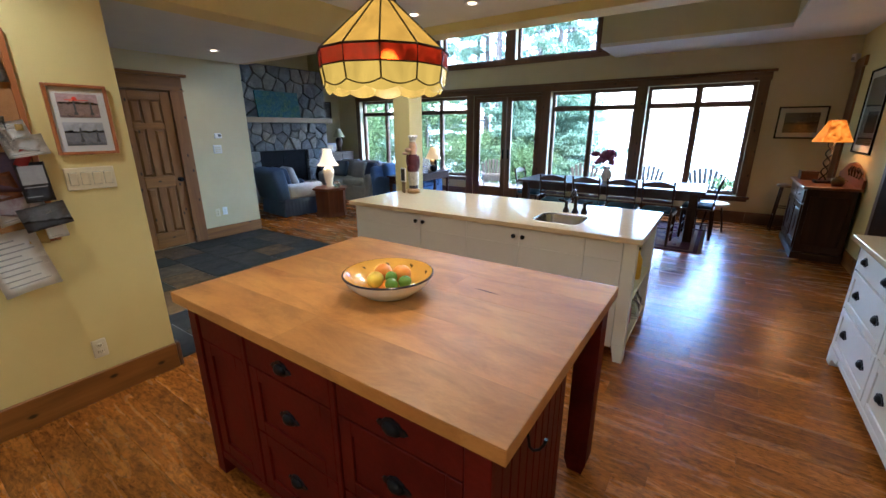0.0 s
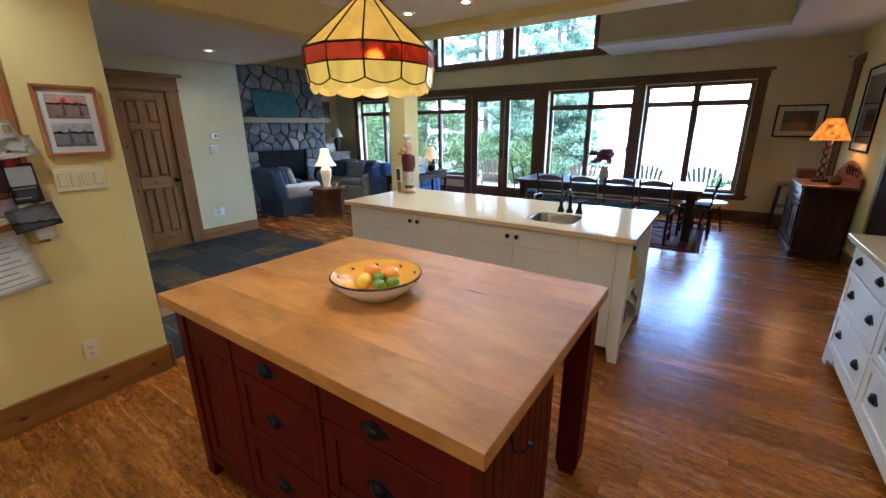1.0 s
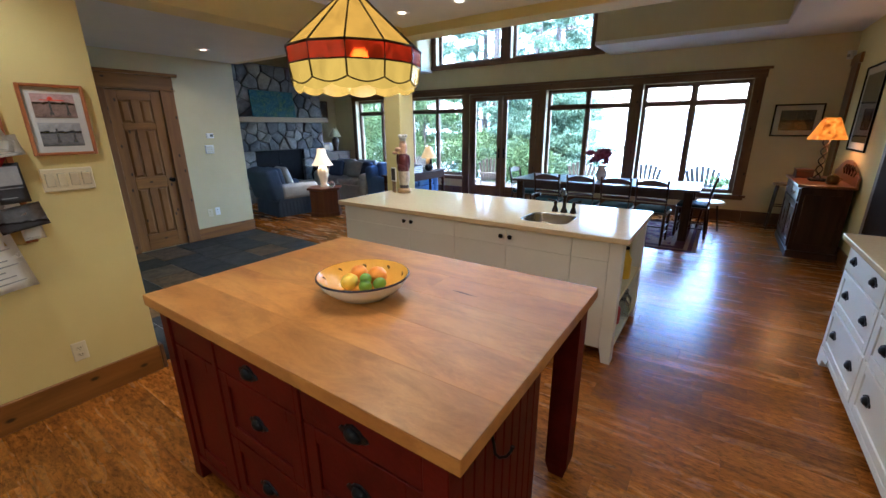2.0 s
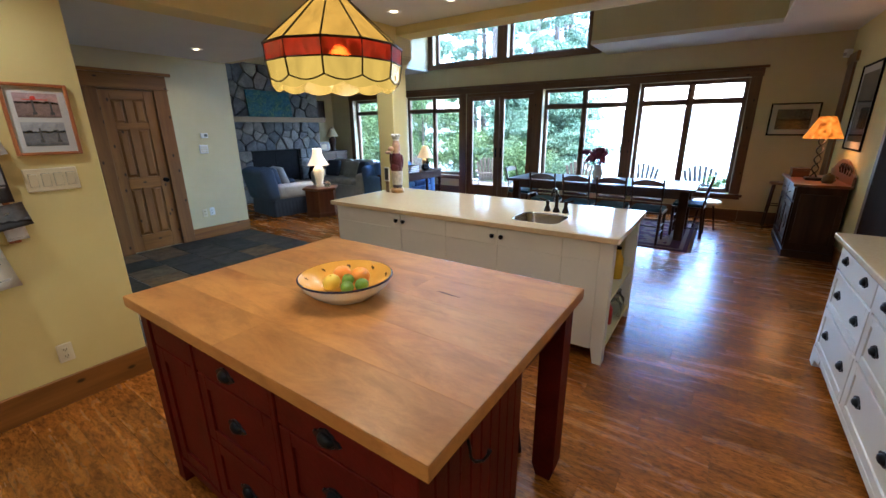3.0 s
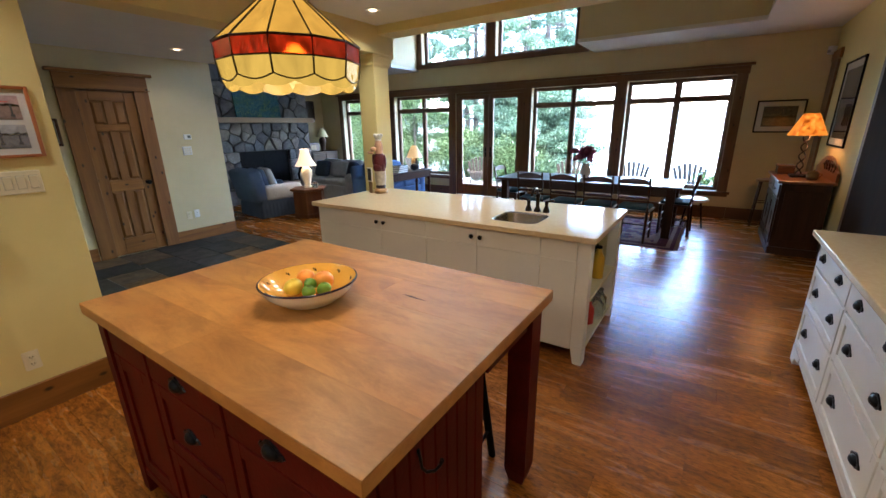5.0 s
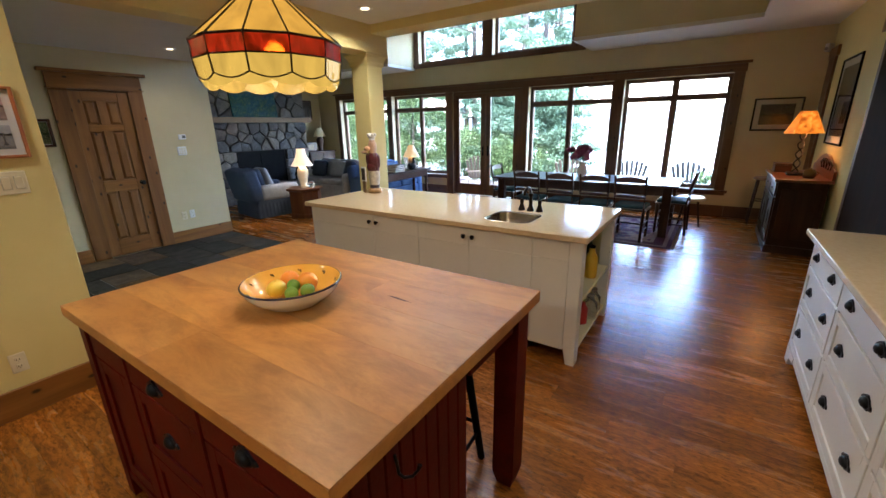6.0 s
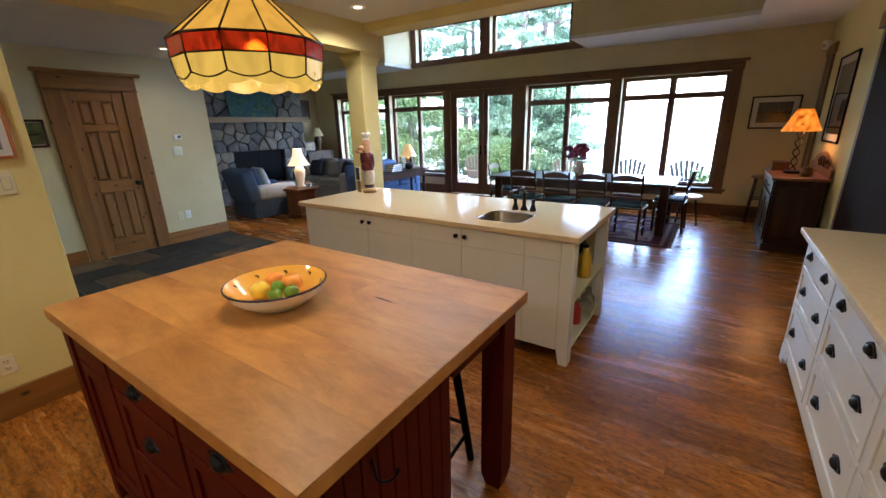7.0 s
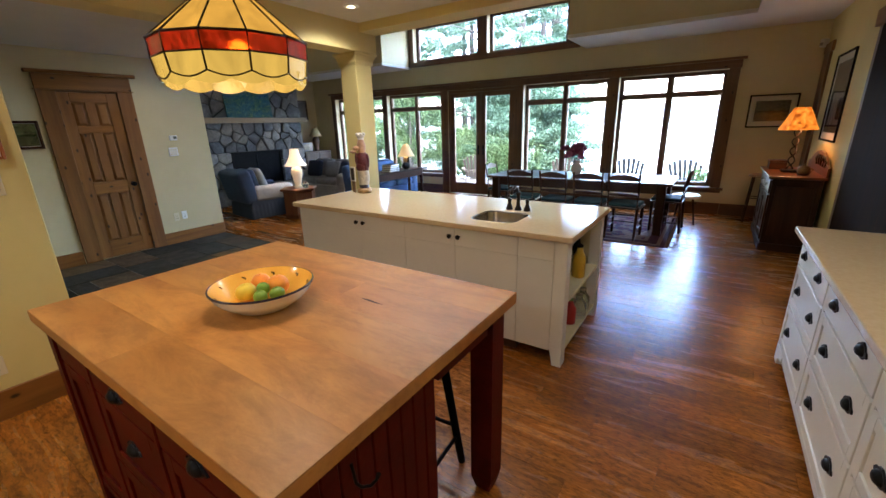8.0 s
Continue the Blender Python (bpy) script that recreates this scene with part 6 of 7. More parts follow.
part("handle", tube([(0.055, 0, 0.205), (0.11, 0, 0.20), (0.125, 0, 0.14), (0.08, 0, 0.08)], 0.009), M_WHITEGLAZE, va)
M_PETAL = random_color("peony_petal", [(0.0, (0.24, 0.025, 0.08)), (0.5, (0.38, 0.06, 0.14)), (1.0, (0.50, 0.12, 0.22))], 0.6, 30, 0.2, amount=0.3)
M_STEM = surf("stem_green", (0.03, 0.07, 0.02), (0.06, 0.12, 0.03), 20, 0.6)
fl = thing("bouquet", -1.36, 7.33, RUGZ + 0.738 + 0.12, "bunch of dusky pink peonies in the pitcher", "flowers")
rf = random.Random(3)
for k in range(22):
    a, rr = rf.uniform(0, 6.28), rf.uniform(0.02, 0.20)
    hx_, hy_, hz_ = 1.15 * rr * math.cos(a) - 0.06, rr * math.sin(a), 0.20 + rf.uniform(0, 0.17) - rr * 0.3
    part("stem", tube([(hx_ * 0.15, hy_ * 0.15, 0.0), (hx_ * 0.5, hy_ * 0.5, hz_ * 0.6), (hx_, hy_, hz_)], 0.003, 5), M_STEM, fl)
    petals = bmesh.new()
    for i in range(46):
        pa, pe = rf.uniform(0, 6.28), rf.uniform(-0.3, 1.4)
        d = Vector((math.cos(pa) * math.cos(pe), math.sin(pa) * math.cos(pe), math.sin(pe)))
        u = d.orthogonal().normalized()
        w = d.cross(u)
        c = Vector((hx_, hy_, hz_)) + d * rf.uniform(0.02, 0.052)
        s = rf.uniform(0.016, 0.026)
        q = [petals.verts.new(c + u * s * x + w * s * y + d * (0.008 if abs(x) + abs(y) > 1.2 else 0)) for x, y in ((-1, -0.6), (0, -1), (1, -0.6), (1, 0.6), (0, 1), (-1, 0.6))]
        petals.faces.new(q)
    part("flower", petals, M_PETAL, fl)

# ---- chest by the east wall ----
cs = thing("sideboard", 1.343, 7.32, 0, "dark antique sideboard with carved back and reddish top", "sideboard")
part("body", box(-0.25, 0.26, -0.60, 0.60, 0.10, 0.955, 0.004), M_DARKWOOD_Z, cs)
part("plinth", box(-0.27, 0.27, -0.63, 0.63, 0.0, 0.10, 0.006), M_DARKWOOD_Z, cs)
part("top", box(-0.30, 0.29, -0.65, 0.65, 0.955, 0.99, 0.008, 2), M_CHESTTOP, cs, "warm reddish polished top")
part("side_panel", box(-0.2, 0.2, -0.612, -0.60, 0.2, 0.86, 0.004), M_DARKWOOD_Z, cs)
for z0, z1 in ((0.76, 0.93),):
    for k in range(2):
        d = part("drawer", box(-0.27, -0.25, -0.57 + 0.58 * k, -0.01 + 0.58 * k, z0, z1, 0.004), M_DARKWOOD, cs)
        part("drawer_pull", tube([(-0.27, -0.34 + 0.58 * k, 0.85), (-0.295, -0.29 + 0.58 * k, 0.84), (-0.27, -0.24 + 0.58 * k, 0.85)], 0.006), M_STEEL, d)
for k in range(2):
    d = part("door", join(box(-0.27, -0.25, -0.57 + 0.58 * k, -0.50 + 0.58 * k, 0.14, 0.74), box(-0.27, -0.25, -0.08 + 0.58 * k, -0.01 + 0.58 * k, 0.14, 0.74), box(-0.27, -0.25, -0.50 + 0.58 * k, -0.08 + 0.58 * k, 0.14, 0.22), box(-0.27, -0.25, -0.50 + 0.58 * k, -0.08 + 0.58 * k, 0.66, 0.74)), M_DARKWOOD_Z, cs)
    part("carved_panel", join(box(-0.262, -0.25, -0.49 + 0.58 * k, -0.09 + 0.58 * k, 0.23, 0.65, 0.01), ball(-0.262, -0.29 + 0.58 * k, 0.44, 0.012, 0.10, 0.12)), M_DARKWOOD_Z, d)
bb = bmesh.new()
prof = [(-0.62, 0.99), (0.62, 0.99), (0.62, 1.10), (0.50, 1.13), (0.36, 1.20), (0.18, 1.26), (0.0, 1.28), (-0.18, 1.26), (-0.36, 1.20), (-0.50, 1.13), (-0.62, 1.10)]
lo = [bb.verts.new((0.262, y, z)) for y, z in prof]
hi = [bb.verts.new((0.29, y, z)) for y, z in prof]
bb.faces.new(lo[::-1])
bb.faces.new(hi)
for k in range(len(prof)):
    j = (k + 1) % len(prof)
    bb.faces.new((lo[k], lo[j], hi[j], hi[k]))
bmesh.ops.recalc_face_normals(bb, faces=bb.faces)
part("backboard", bb, M_CHESTTOP, cs)
part("carving", join(*[tube([(0.258, -0.30 + s * 0.12, 1.10), (0.25, -0.36 + s * 0.16, 1.17), (0.255, -0.28 + s * 0.10, 1.22), (0.258, -0.2 + s * 0.1, 1.17)], 0.012, 6) for s in (-1, 0, 1, 2, 3)]), M_DARKWOOD_Z, cs)

cs.scale = (0.90, 1.0, 0.92)
M_MICA, tm, bm_ = nodes_of("mica_shade")
mv = place(tm)
flakes = noise_tex(tm, mv, 24, 5, 0.62, 0.8)
tm.links.new(ramp(tm, flakes, [(0.35, (0.22, 0.03, 0.002)), (0.43, (0.85, 0.18, 0.009)), (0.56, (1.05, 0.30, 0.022)), (0.70, (1.3, 0.52, 0.07))]), bm_.inputs["Emission Color"])
bm_.inputs["Emission Strength"].default_value = 1.15 * LAMP
bm_.inputs["Base Color"].default_value = (0.30, 0.09, 0.02, 1)
bm_.inputs["Roughness"].default_value = 0.5
tw = thing("table_lamp", 1.31, 7.25, 0.911, "twisted iron lamp with an orange mica shade, lit", "table lamp", "table lamps")
part("foot", box(-0.085, 0.085, -0.085, 0.085, 0, 0.03, 0.008), M_BLACKIRON, tw)
for ph in (0, math.pi):
    part("twist", tube([(0.032 * math.cos(ph + q * 0.55), 0.032 * math.sin(ph + q * 0.55), 0.03 + q * 0.0175) for q in range(25)], 0.008, 8), M_BRONZE, tw)
shd = lathe([(0.205, 0.45), (0.205, 0.452), (0.082, 0.68)], 8)
bmesh.ops.delete(shd, geom=[f for f in shd.faces if len(f.verts) > 4], context="FACES_ONLY")
for f in shd.faces:
    f.smooth = False
part("shade", xf(shd, pose(0, 0, 0, 0, 0, 10)), M_MICA, tw)
part("stem", tube([(0, 0, 0.44), (0, 0, 0.69)], 0.006), M_BRONZE, tw)
tw.scale = (1, 1, 1.135)
point_lamp("mica_bulb", 1.31, 7.25, 1.50, 14, (1.0, 0.5, 0.18), 0.10)
M_BRASSY = surf("aged_brass", (0.16, 0.10, 0.04), (0.28, 0.18, 0.07), 25, 0.35, 0.2, metal=0.8)
mg = thing("lidded_mug", 1.41, 6.95, 0.911, "squat pottery mug with a lid on the sideboard", "mug")
part("body", lathe([(0.05, 0), (0.062, 0.03), (0.06, 0.08), (0.05, 0.09)], 20), M_BRASSY, mg)
part("handle", tube([(0.055, 0.02, 0.075), (0.09, 0.03, 0.06), (0.06, 0.02, 0.02)], 0.007), M_BRASSY, mg)
part("lid", lathe([(0.052, 0.09), (0.05, 0.10), (0.012, 0.108), (0.014, 0.12)], 18), M_BRASSY, mg)
wb2 = thing("wooden_box", 1.22, 7.66, 0.911, "small dark carved wooden box on the sideboard", "box")
part("body", box(-0.09, 0.09, -0.13, 0.13, 0, 0.09, 0.004), M_DARKWOOD, wb2)
part("lid", box(-0.095, 0.095, -0.135, 0.135, 0.091, 0.115, 0.005), M_DARKWOOD, wb2)

ps = thing("plant_stand", 1.14, 8.45, 0, "tall narrow wooden stool in the corner", "stool")
part("seat", lathe([(0.14, 0.70), (0.155, 0.71), (0.155, 0.73), (0.14, 0.74)], 22), M_OAK, ps)
for sx in (-1, 1):
    for sy in (-1, 1):
        part("leg", tube([(sx * 0.13, sy * 0.13, 0), (sx * 0.085, sy * 0.085, 0.705)], [0.013, 0.017]), M_DARKWOOD_Z, ps)
    part("rung", tube([(sx * 0.115, -0.115, 0.24), (sx * 0.115, 0.115, 0.24)], 0.009), M_DARKWOOD, ps)
    part("rung", tube([(-0.105, sx * 0.105, 0.38), (0.105, sx * 0.105, 0.38)], 0.009), M_DARKWOOD, ps)

M_CANYON = picture_mat("rock_painting", (0.07, 0.085, 0.11), (0.03, 0.03, 0.04), (0.10, 0.075, 0.065), 0.5, 1.5, 1.83, 0.6)
framed("rock_picture", 0.605, 0.485, 0.022, 0.07, M_BLACK, M_CANYON, 1.135, WY, 1.425, 0, "rocky shore print in a black frame")
M_GREYART = picture_mat("misty_print", (0.16, 0.16, 0.17), (0.06, 0.06, 0.07), (0.13, 0.12, 0.12), 0.4, 1.3, 2.25, 0.3)
framed("tall_picture", 0.87, 1.0, 0.022, 0.08, M_BLACK, M_GREYART, RX, 7.37, 1.28, -90, "tall misty print in a thin black frame")
sn = thing("motion_detector", RX - 0.02, WY - 0.02, 2.50, "small white alarm detector in the corner", "detector", rz=-45)
part("case", box(-0.03, 0.03, -0.10, 0.0, 0, 0.11, 0.012, 2), M_WHITEPLASTIC, sn)
part("lens", box(-0.022, 0.022, -0.105, -0.1, 0.02, 0.06, 0.002), M_GREYINK, sn)


# ---- outdoors ----
M_GROUND = surf("forest_ground", (0.05, 0.06, 0.025), (0.12, 0.12, 0.06), 0.8, 0.95, 0.5, fine=9, dist=0.05)
M_DECK = wood("deck_board", (0.05, 0.045, 0.038), (0.075, 0.068, 0.058), (0.105, 0.095, 0.08), "x", 0.7, 16, vary=0.12)
M_BARK = surf("pine_bark", (0.03, 0.025, 0.022), (0.06, 0.052, 0.045), 6, 0.95, 0.8, fine=30, dist=0.02)
M_ADIR = surf("weathered_chair_wood", (0.008, 0.010, 0.013), (0.013, 0.016, 0.019), 8, 0.7, 0.3)
M_ADIRTAN = surf("tan_chair_wood", (0.045, 0.034, 0.024), (0.065, 0.05, 0.035), 8, 0.6, 0.3)


def leaf_material(name, c1, c2, c3):
    m, t, b = nodes_of(name)
    g = t.nodes.new("ShaderNodeNewGeometry")
    colr = ramp(t, g.outputs["Random Per Island"], [(0.0, c1), (0.5, c2), (1.0, c3)])
    t.links.new(colr, b.inputs["Base Color"])
    b.inputs["Roughness"].default_value = 0.6
    tl = t.nodes.new("ShaderNodeBsdfTranslucent")
    t.links.new(colr, tl.inputs[0])
    mx = node(t, "ShaderNodeMixShader", Fac=0.38)
    t.links.new(b.outputs[0], mx.inputs[1])
    t.links.new(tl.outputs[0], mx.inputs[2])
    t.links.new(mx.outputs[0], t.nodes["Material Output"].inputs[0])
    return m


M_NEEDLE = leaf_material("pine_needles", (0.05, 0.10, 0.062), (0.072, 0.13, 0.078), (0.10, 0.16, 0.09))
M_LEAF = leaf_material("broad_leaves", (0.032, 0.066, 0.018), (0.05, 0.09, 0.024), (0.075, 0.12, 0.03))

gr = bmesh.new()
gx = [-700, -200, -60, -30, -15, -5, 5, 20, 60, 200, 700]
gy = [-700, -100, -30, -8, 9.3, 13, 18, 24, 30]
gv = [[gr.verts.new((x, y, (-0.55 if y < 14 else -0.55 - (y - 14) * 0.14) + (0.15 * noise.noise(Vector((x * 0.2, y * 0.2, 0))) if abs(x) < 100 and y > 9.3 else 0))) for y in gy] for x in gx]
for i in range(len(gx) - 1):
    for k in range(len(gy) - 1):
        gr.faces.new((gv[i][k], gv[i + 1][k], gv[i + 1][k + 1], gv[i][k + 1])).smooth = True
solid("ground", gr, M_GROUND, "mossy forest ground sloping to the lake", "ground", kind="structure")
m_water, tw_, bw = nodes_of("lake_water")
bw.inputs["Base Color"].default_value = (0.10, 0.14, 0.16, 1)
bw.inputs["Roughness"].default_value = 0.12
bump(tw_, bw, noise_tex(tw_, place(tw_, (0.5, 1.2, 1)), 2.5, 4), 0.35, 0.1)
solid("water", box(-3000, 3000, 26, 4000, -2.6, -2.2, 0), m_water, "wide bright lake", "water", kind="structure")
hill = bmesh.new()
hp = [(-2200 + 110 * k, 1500 + 40 * math.sin(k * 0.7), 38 + 26 * noise.noise(Vector((k * 0.31, 0.5, 0)))) for k in range(41)]
a_, b_ = [hill.verts.new((x, y, -4)) for x, y, z in hp], [hill.verts.new((x, y + 60, max(8, z))) for x, y, z in hp]
c_ = [hill.verts.new((x, y + 240, -4)) for x, y, z in hp]
for k in range(40):
    hill.faces.new((a_[k], a_[k + 1], b_[k + 1], b_[k])).smooth = True
    hill.faces.new((b_[k], b_[k + 1], c_[k + 1], c_[k])).smooth = True
# Distance haze is mixed into the grey-blue colour of the far trees.
M_FARWOOD_HAZE = surf("far_wood_haze", (0.10, 0.13, 0.13), (0.16, 0.19, 0.19), 0.02, 0.95, 0.1, fine=0.2)
solid("far_shore", hill, M_FARWOOD_HAZE, "wooded far shore of the lake, haze in its colour", "hills", kind="structure")

deck = thing("deck", -3.5, 11.6, -0.39, "weathered grey timber deck outside the windows", "deck", kind="structure")
part("joists", box(-6.0, 6.0, -2.5, 2.5, -0.25, -0.03, 0), M_BARK, deck)
for k in range(34):
    part("deck_board", box(-6.0, 6.0, -2.5 + k * 0.147, -2.5 + k * 0.147 + 0.14, -0.03, 0.0, 0.003), M_DECK, deck)


def adirondack(x, y, rz, mat):
    a = thing("adirondack_chair", x, y, -0.39, "slatted wooden garden chair on the deck", "garden chair", "garden chairs on the deck", rz=rz)
    for k in range(7):
        u = (k - 3) / 3
        hgt = 0.78 - 0.13 * u * u
        sl = box(-0.038, 0.038, -0.01, 0.01, 0, hgt, 0.004)
        part("back_slat", xf(sl, pose(u * 0.235, -0.10, 0.30, 20, u * 11, 0)), mat, a)
    for k in range(6):
        part("seat_slat", box(-0.26, 0.26, -0.10 + k * 0.09, -0.02 + k * 0.09, 0.30 + k * 0.018, 0.318 + k * 0.018, 0.003), mat, a)
    for s in (-1, 1):
        part("armrest", box(s * 0.34 - 0.07, s * 0.34 + 0.07, -0.22, 0.50, 0.56, 0.58, 0.006), mat, a)
        part("front_leg", box(s * 0.30 - 0.015, s * 0.30 + 0.015, 0.36, 0.44, 0, 0.56), mat, a)
        part("back_leg", xf(box(-0.015, 0.015, -0.04, 0.04, 0, 0.95), pose(s * 0.29, -0.42, 0.03, -60, 0, 0)), mat, a)
    part("back_rail", box(-0.36, 0.36, -0.30, -0.27, 0.52, 0.57), mat, a)


adirondack(-1.42, 12.6, 8, M_ADIR)
adirondack(-0.04, 12.6, -8, M_ADIR)
adirondack(-3.15, 12.6, 16, M_ADIRTAN)
adirondack(-6.1, 12.4, 30, M_ADIRTAN)
adirondack(-8.6, 12.3, -20, M_ADIRTAN)


def foliage(rnd, clumps, per, size, flat=0.55):
    """Many small leaf blades scattered in clumps (x, y, z, radius)."""
    n = len(clumps) * per
    cl = np.repeat(np.array(clumps), per, axis=0)
    d = rnd.normal(size=(n, 3))
    d /= np.linalg.norm(d, axis=1)[:, None]
    d *= (rnd.random(n) ** 0.5)[:, None] * cl[:, 3:4]
    d[:, 2] *= flat
    c = cl[:, :3] + d
    u = rnd.normal(size=(n, 3))
    u /= np.linalg.norm(u, axis=1)[:, None]
    w = np.cross(u, rnd.normal(size=(n, 3)))
    w /= np.linalg.norm(w, axis=1)[:, None]
    s = size * (0.6 + 0.8 * rnd.random(n))[:, None]
    v = np.stack([c - u * s, c + w * s * 0.3, c + u * s, c - w * s * 0.3], axis=1).reshape(-1, 3)
    me = bpy.data.meshes.new("crown")
    me.from_pydata(v.tolist(), [], [(4 * i, 4 * i + 1, 4 * i + 2, 4 * i + 3) for i in range(n)])
    return me


def tree(name, x, y, z, h, seed, pine=True, spread=2.6, low=0.25, lab="", dens=270):
    rnd = np.random.default_rng(seed)
    t = thing(name, x, y, z, lab, "tree", "trees by the lake")
    r = 0.009 * h + 0.03
    bend = rnd.normal(size=2) * 0.12
    pts = [(bend[0] * q * q * h * 0.1, bend[1] * q * q * h * 0.1, q * h) for q in (0, 0.15, 0.35, 0.55, 0.75, 1.0)]
    limbs, clumps = [tube(pts, [r * 1.25, r, r * 0.85, r * 0.65, r * 0.4, r * 0.1], 9)], []
    m = 34 if pine else 22
    for k in range(m):
        q = low + (1 - low) * (k + 0.5) / m
        a = k * 2.4 + rnd.random()
        reach = spread * ((1 - q) ** 0.6 + 0.12 if pine else math.sin(math.pi * min(1, (q - low) / (1 - low) * 0.85 + 0.15)) ** 0.6) * (0.65 + 0.5 * rnd.random())
        up = (0.05 if pine else 0.55) * reach
        px, py = bend[0] * q * q * h * 0.1, bend[1] * q * q * h * 0.1
        tip = (px + reach * math.cos(a), py + reach * math.sin(a), q * h + up)
        mid = (px + 0.5 * reach * math.cos(a), py + 0.5 * reach * math.sin(a), q * h + up * 0.7 + 0.1)
        limbs.append(tube([(px, py, q * h), mid, tip], [r * 0.25, r * 0.16, 0.01], 5))
        for f in (0.4, 0.62, 0.82, 1.0):
            jx, jy, jz = rnd.normal(size=3) * 0.18
            clumps.append((px + reach * f * math.cos(a) + jx, py + reach * f * math.sin(a) + jy, q * h + up * f + jz * 0.5, (0.34 + 0.3 * rnd.random()) * (1.0 if pine else 1.35)))
    part("trunk", join(*limbs), M_BARK, t)
    me = foliage(rnd, clumps, dens, 0.06 if pine else 0.05, 0.4 if pine else 0.8)
    me.materials.append(M_NEEDLE if pine else M_LEAF)
    part("crown", me, None, t)


P, D = "tall white pine with drooping airy branches", "leafy young broad-leaved tree"
tree("pine_tree", -5.9, 15.5, -0.75, 13, 1, True, 2.9, 0.10, P)
tree("pine_tree", -8.6, 17.5, -1.0, 15, 2, True, 3.0, 0.08, P)
tree("pine_tree", -12.3, 16.0, -0.8, 13, 3, True, 3.0, 0.06, P)
tree("pine_tree", -6.3, 18.8, -1.1, 14, 4, True, 2.6, 0.12, P)
tree("pine_tree", -11.0, 21.0, -1.5, 16, 5, True, 3.2, 0.10, P)
tree("pine_tree", -15.5, 19.5, -1.3, 16, 6, True, 3.2, 0.06, P)
tree("pine_tree", -6.8, 22.0, -1.6, 17, 7, True, 2.8, 0.15, P)
tree("pine_tree", -7.6, 24.0, -1.4, 13.5, 8, True, 2.4, 0.10, P)
tree("pine_tree", -13.6, 18.6, -1.2, 15, 31, True, 3.2, 0.05, P)
tree("pine_tree", -16.8, 23.0, -1.6, 17, 32, True, 3.4, 0.05, P)
tree("pine_tree", -18.2, 19.2, -1.3, 15, 33, True, 3.2, 0.05, P)
tree("pine_tree", -13.0, 23.5, -1.6, 17, 34, True, 3.0, 0.06, P)
tree("pine_tree", -15.0, 14.6, -0.7, 5, 35, True, 1.7, 0.06, "young white pine with soft low branches")
for bx, by, bh, bs in ((-7.4, 14.5, 1.7, 41), (-8.7, 14.6, 1.5, 42), (-5.9, 14.4, 1.3, 43), (-11.3, 14.4, 1.8, 44)):
    tree("bush", bx, by, -0.6, bh, bs, False, 0.95, 0.08, "low yellow-green bush beyond the deck", 120)
tree("maple_tree", -9.9, 13.9, -0.55, 4.2, 9, False, 1.6, 0.12, D)
tree("maple_tree", -12.8, 13.2, -0.55, 3.6, 10, False, 1.6, 0.12, D)
tree("pine_tree", -18.5, 15.0, -0.7, 15, 12, True, 3.2, 0.06, P)
tree("pine_tree", -4.9, 16.2, -0.75, 4.2, 14, True, 1.3, 0.06, "young white pine with soft low branches")
tree("pine_tree", -6.6, 15.2, -0.7, 3.4, 15, True, 1.4, 0.06, "young white pine with soft low branches")
sh = thing("shrub", 0.42, 12.0, -0.39, "low green leafy shrub in a pot on the deck", "shrub")
part("pot", lathe([(0.13, 0), (0.18, 0.26), (0.19, 0.28)], 18), M_BARK, sh)
rnd = np.random.default_rng(21)
me = foliage(rnd, [(rnd.normal() * 0.2, rnd.normal() * 0.2, 0.45 + 0.35 * rnd.random(), 0.16) for k in range(26)], 26, 0.05, 0.8)
me.materials.append(M_LEAF)
part("leaves", me, None, sh)

# ---- floors, piece by piece ----
TX0, TX1, TY1 = DX, -2.83, 3.872         # slate area
fl_base = solid("floor", join(box(WX, RX, TY1, WY, -0.1, -0.0135, 0), box(TX1, RX, SOUTH, TY1, -0.1, -0.0135, 0)), M_FLOOR_GAP, "warm distressed brown plank floor", "floor", kind="structure")
hall = solid("floor_hall", box(DX - 0.15, TX1, SOUTH, TY1, -0.1, -0.003, 0), M_GROUT, "dark slate tile floor in the hall", "floor", kind="structure")


def plank_mesh(length, w):
    return box(-length / 2 + 0.0004, length / 2 - 0.0004, -w / 2 + 0.0004, w / 2 - 0.0004, -0.0125, 0.0, 0.0005)


PW, PL = 0.152, 1.21
cache = {}
rp = random.Random(17)
far_bits = []
count = 0
y = SOUTH + 0.022
while y < WY - 0.01:
    w = min(PW, WY - y)
    left = TX1 if y < TY1 - 0.05 else WX
    x = left - rp.uniform(0.1, 1.1)
    while x < RX:
        a, b = max(x, left), min(x + PL, RX)
        if b - a > 0.03:
            near = y < 6.4 and b > -6.6 and count < 300 and y > 0.0
            key = (round(b - a, 3), round(w, 3))
            if near:
                if key not in cache:
                    cache[key] = mesh_of("plank", plank_mesh(b - a, w), M_FLOOR)
                o = part("plank", cache[key], None, fl_base)
                o.location = ((a + b) / 2, y + w / 2, 0)
                count += 1
            else:
                far_bits.append(((a + b) / 2, y + w / 2, b - a, w))
        x += PL
    y += PW
vs, fs = [], []
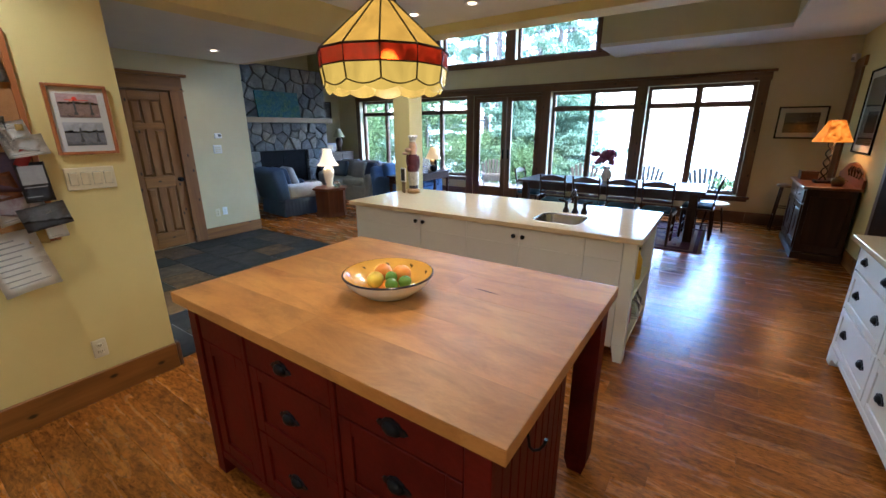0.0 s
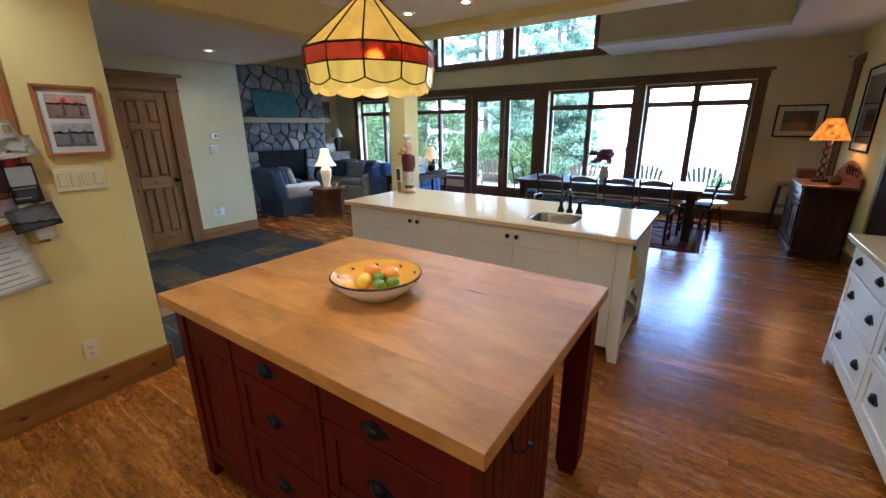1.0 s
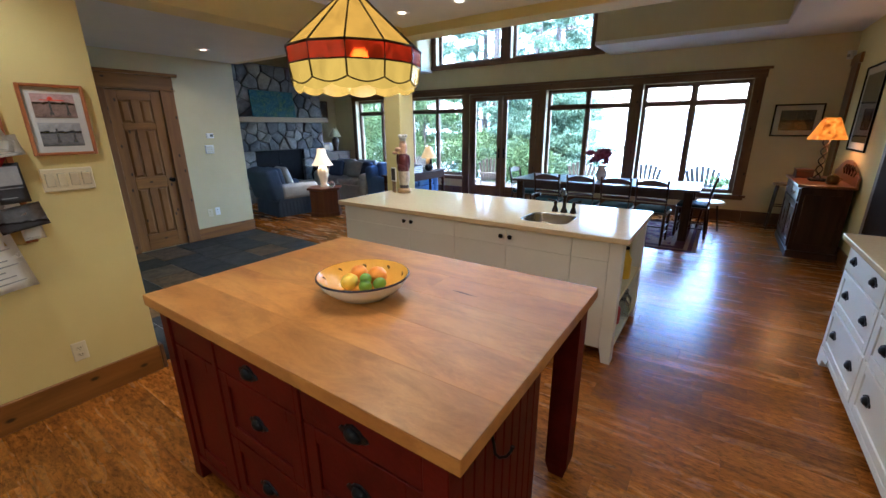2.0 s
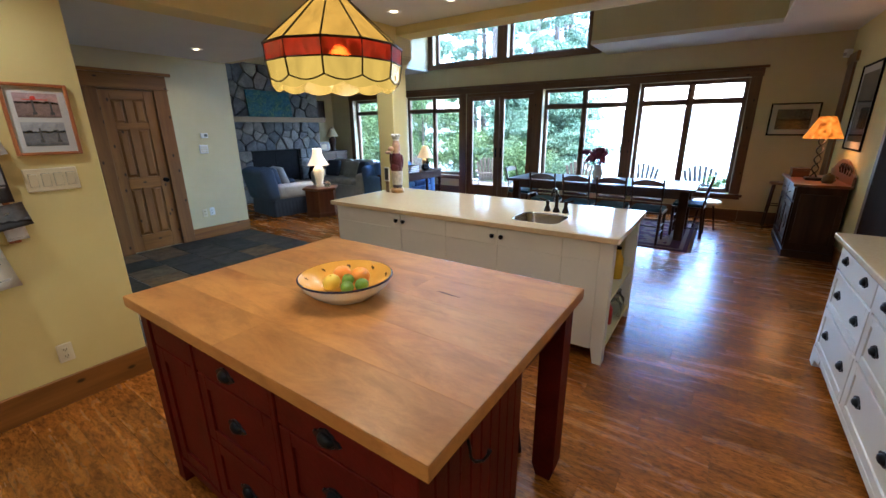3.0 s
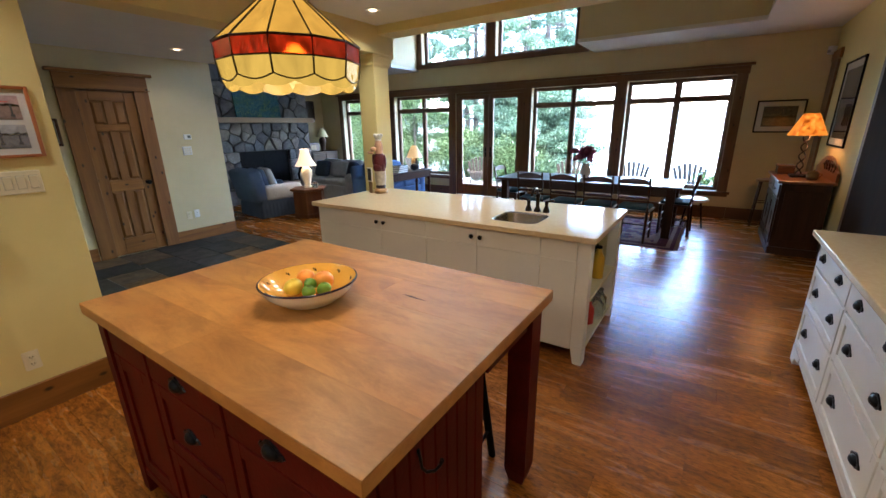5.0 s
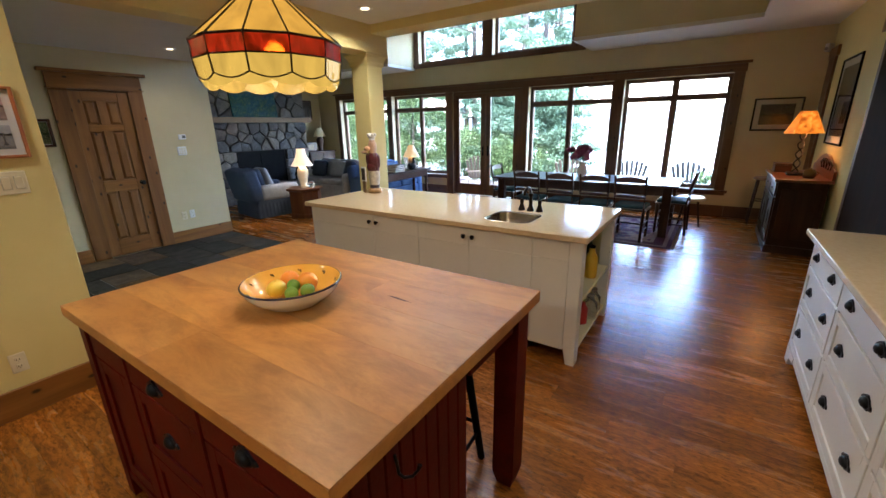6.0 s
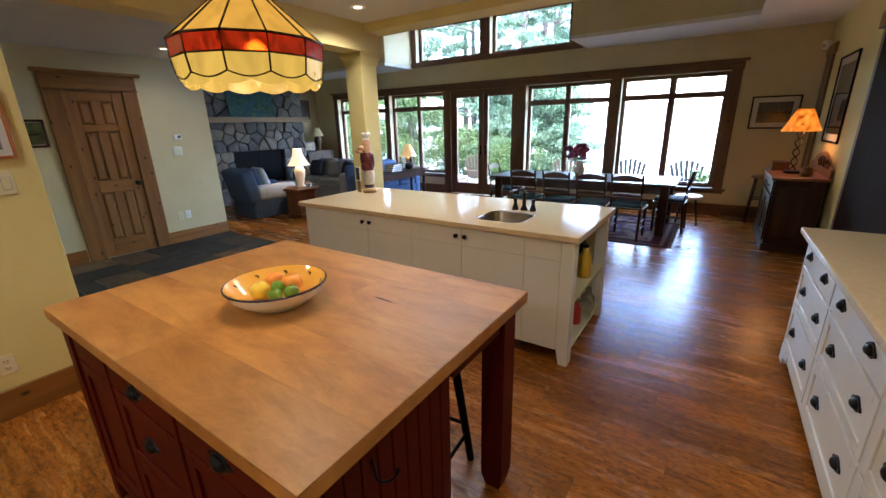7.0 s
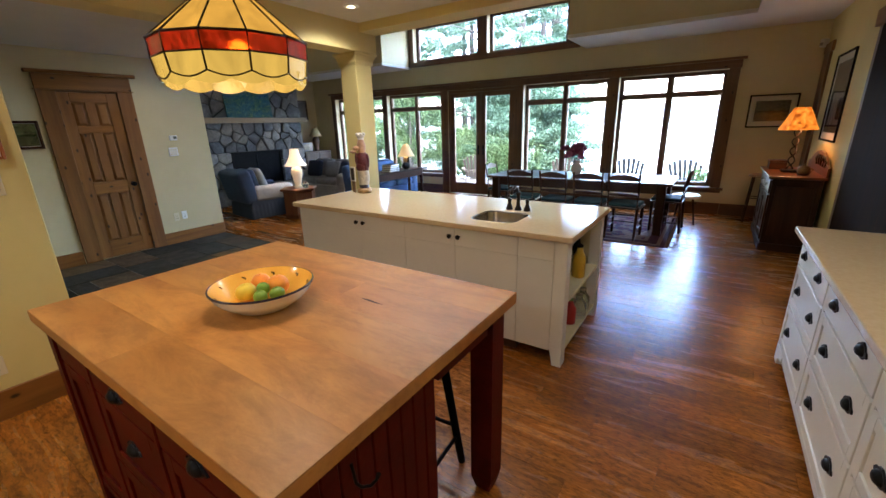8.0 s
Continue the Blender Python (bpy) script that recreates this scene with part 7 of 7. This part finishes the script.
for cx, cy, ln, w in far_bits:
    k = len(vs)
    h, g = ln / 2 - 0.0004, w / 2 - 0.0004
    vs += [(cx + sx * h, cy + sy * g, z) for z in (-0.0125, 0.0) for sx, sy in ((-1, -1), (1, -1), (1, 1), (-1, 1))]
    fs += [(k + 4, k + 5, k + 6, k + 7)] + [(k + i, k + (i + 1) % 4, k + 4 + (i + 1) % 4, k + 4 + i) for i in range(4)]
me = bpy.data.meshes.new("far_planks")
me.from_pydata(vs, [], fs)
M_FLOORFAR = M_FLOOR.copy()
tfar = M_FLOORFAR.node_tree
geo = tfar.nodes.new("ShaderNodeNewGeometry")
for ln in list(tfar.links):
    if ln.from_node.bl_idname == "ShaderNodeObjectInfo":
        dest = ln.to_socket
        tfar.links.new(geo.outputs["Random Per Island"], dest)
me.materials.append(M_FLOORFAR)
tagged(part("far_planks", me, None, fl_base), kind="stuff")

# slate tiles of mixed sizes
CELL = 0.2
nx, ny = int((TX1 - TX0) / CELL), int((TY1 - SOUTH) / CELL)
taken = set()
rt = random.Random(23)
tcache = {}
for i in range(nx):
    for k in range(ny):
        k2 = ny - 1 - k
        if (i, k2) in taken:
            continue
        for sx, sy in rt.sample([(2, 2), (3, 2), (2, 3), (3, 2), (2, 2)], 5) + [(2, 1), (1, 2), (1, 1)]:
            cells = [(i + p, k2 - q) for p in range(sx) for q in range(sy)]
            if all(c not in taken and c[0] < nx and c[1] >= 0 for c in cells):
                taken.update(cells)
                break
        cx, cy = (TX1 - TX0) / nx, (TY1 - SOUTH) / ny
        if (sx, sy) not in tcache:
            tcache[sx, sy] = mesh_of("slate_tile", box(-sx * cx / 2 + 0.004, sx * cx / 2 - 0.004, -sy * cy / 2 + 0.004, sy * cy / 2 - 0.004, -0.012, 0.0, 0.003), M_SLATE)
        o = part("slate_tile", tcache[sx, sy], None, hall)
        o.matrix_basis = pose(TX0 + (i + sx / 2) * cx, SOUTH + (k2 + 1 - sy / 2) * cy, rt.uniform(0.002, 0.0045), rt.uniform(-0.12, 0.12), rt.uniform(-0.12, 0.12), 0)
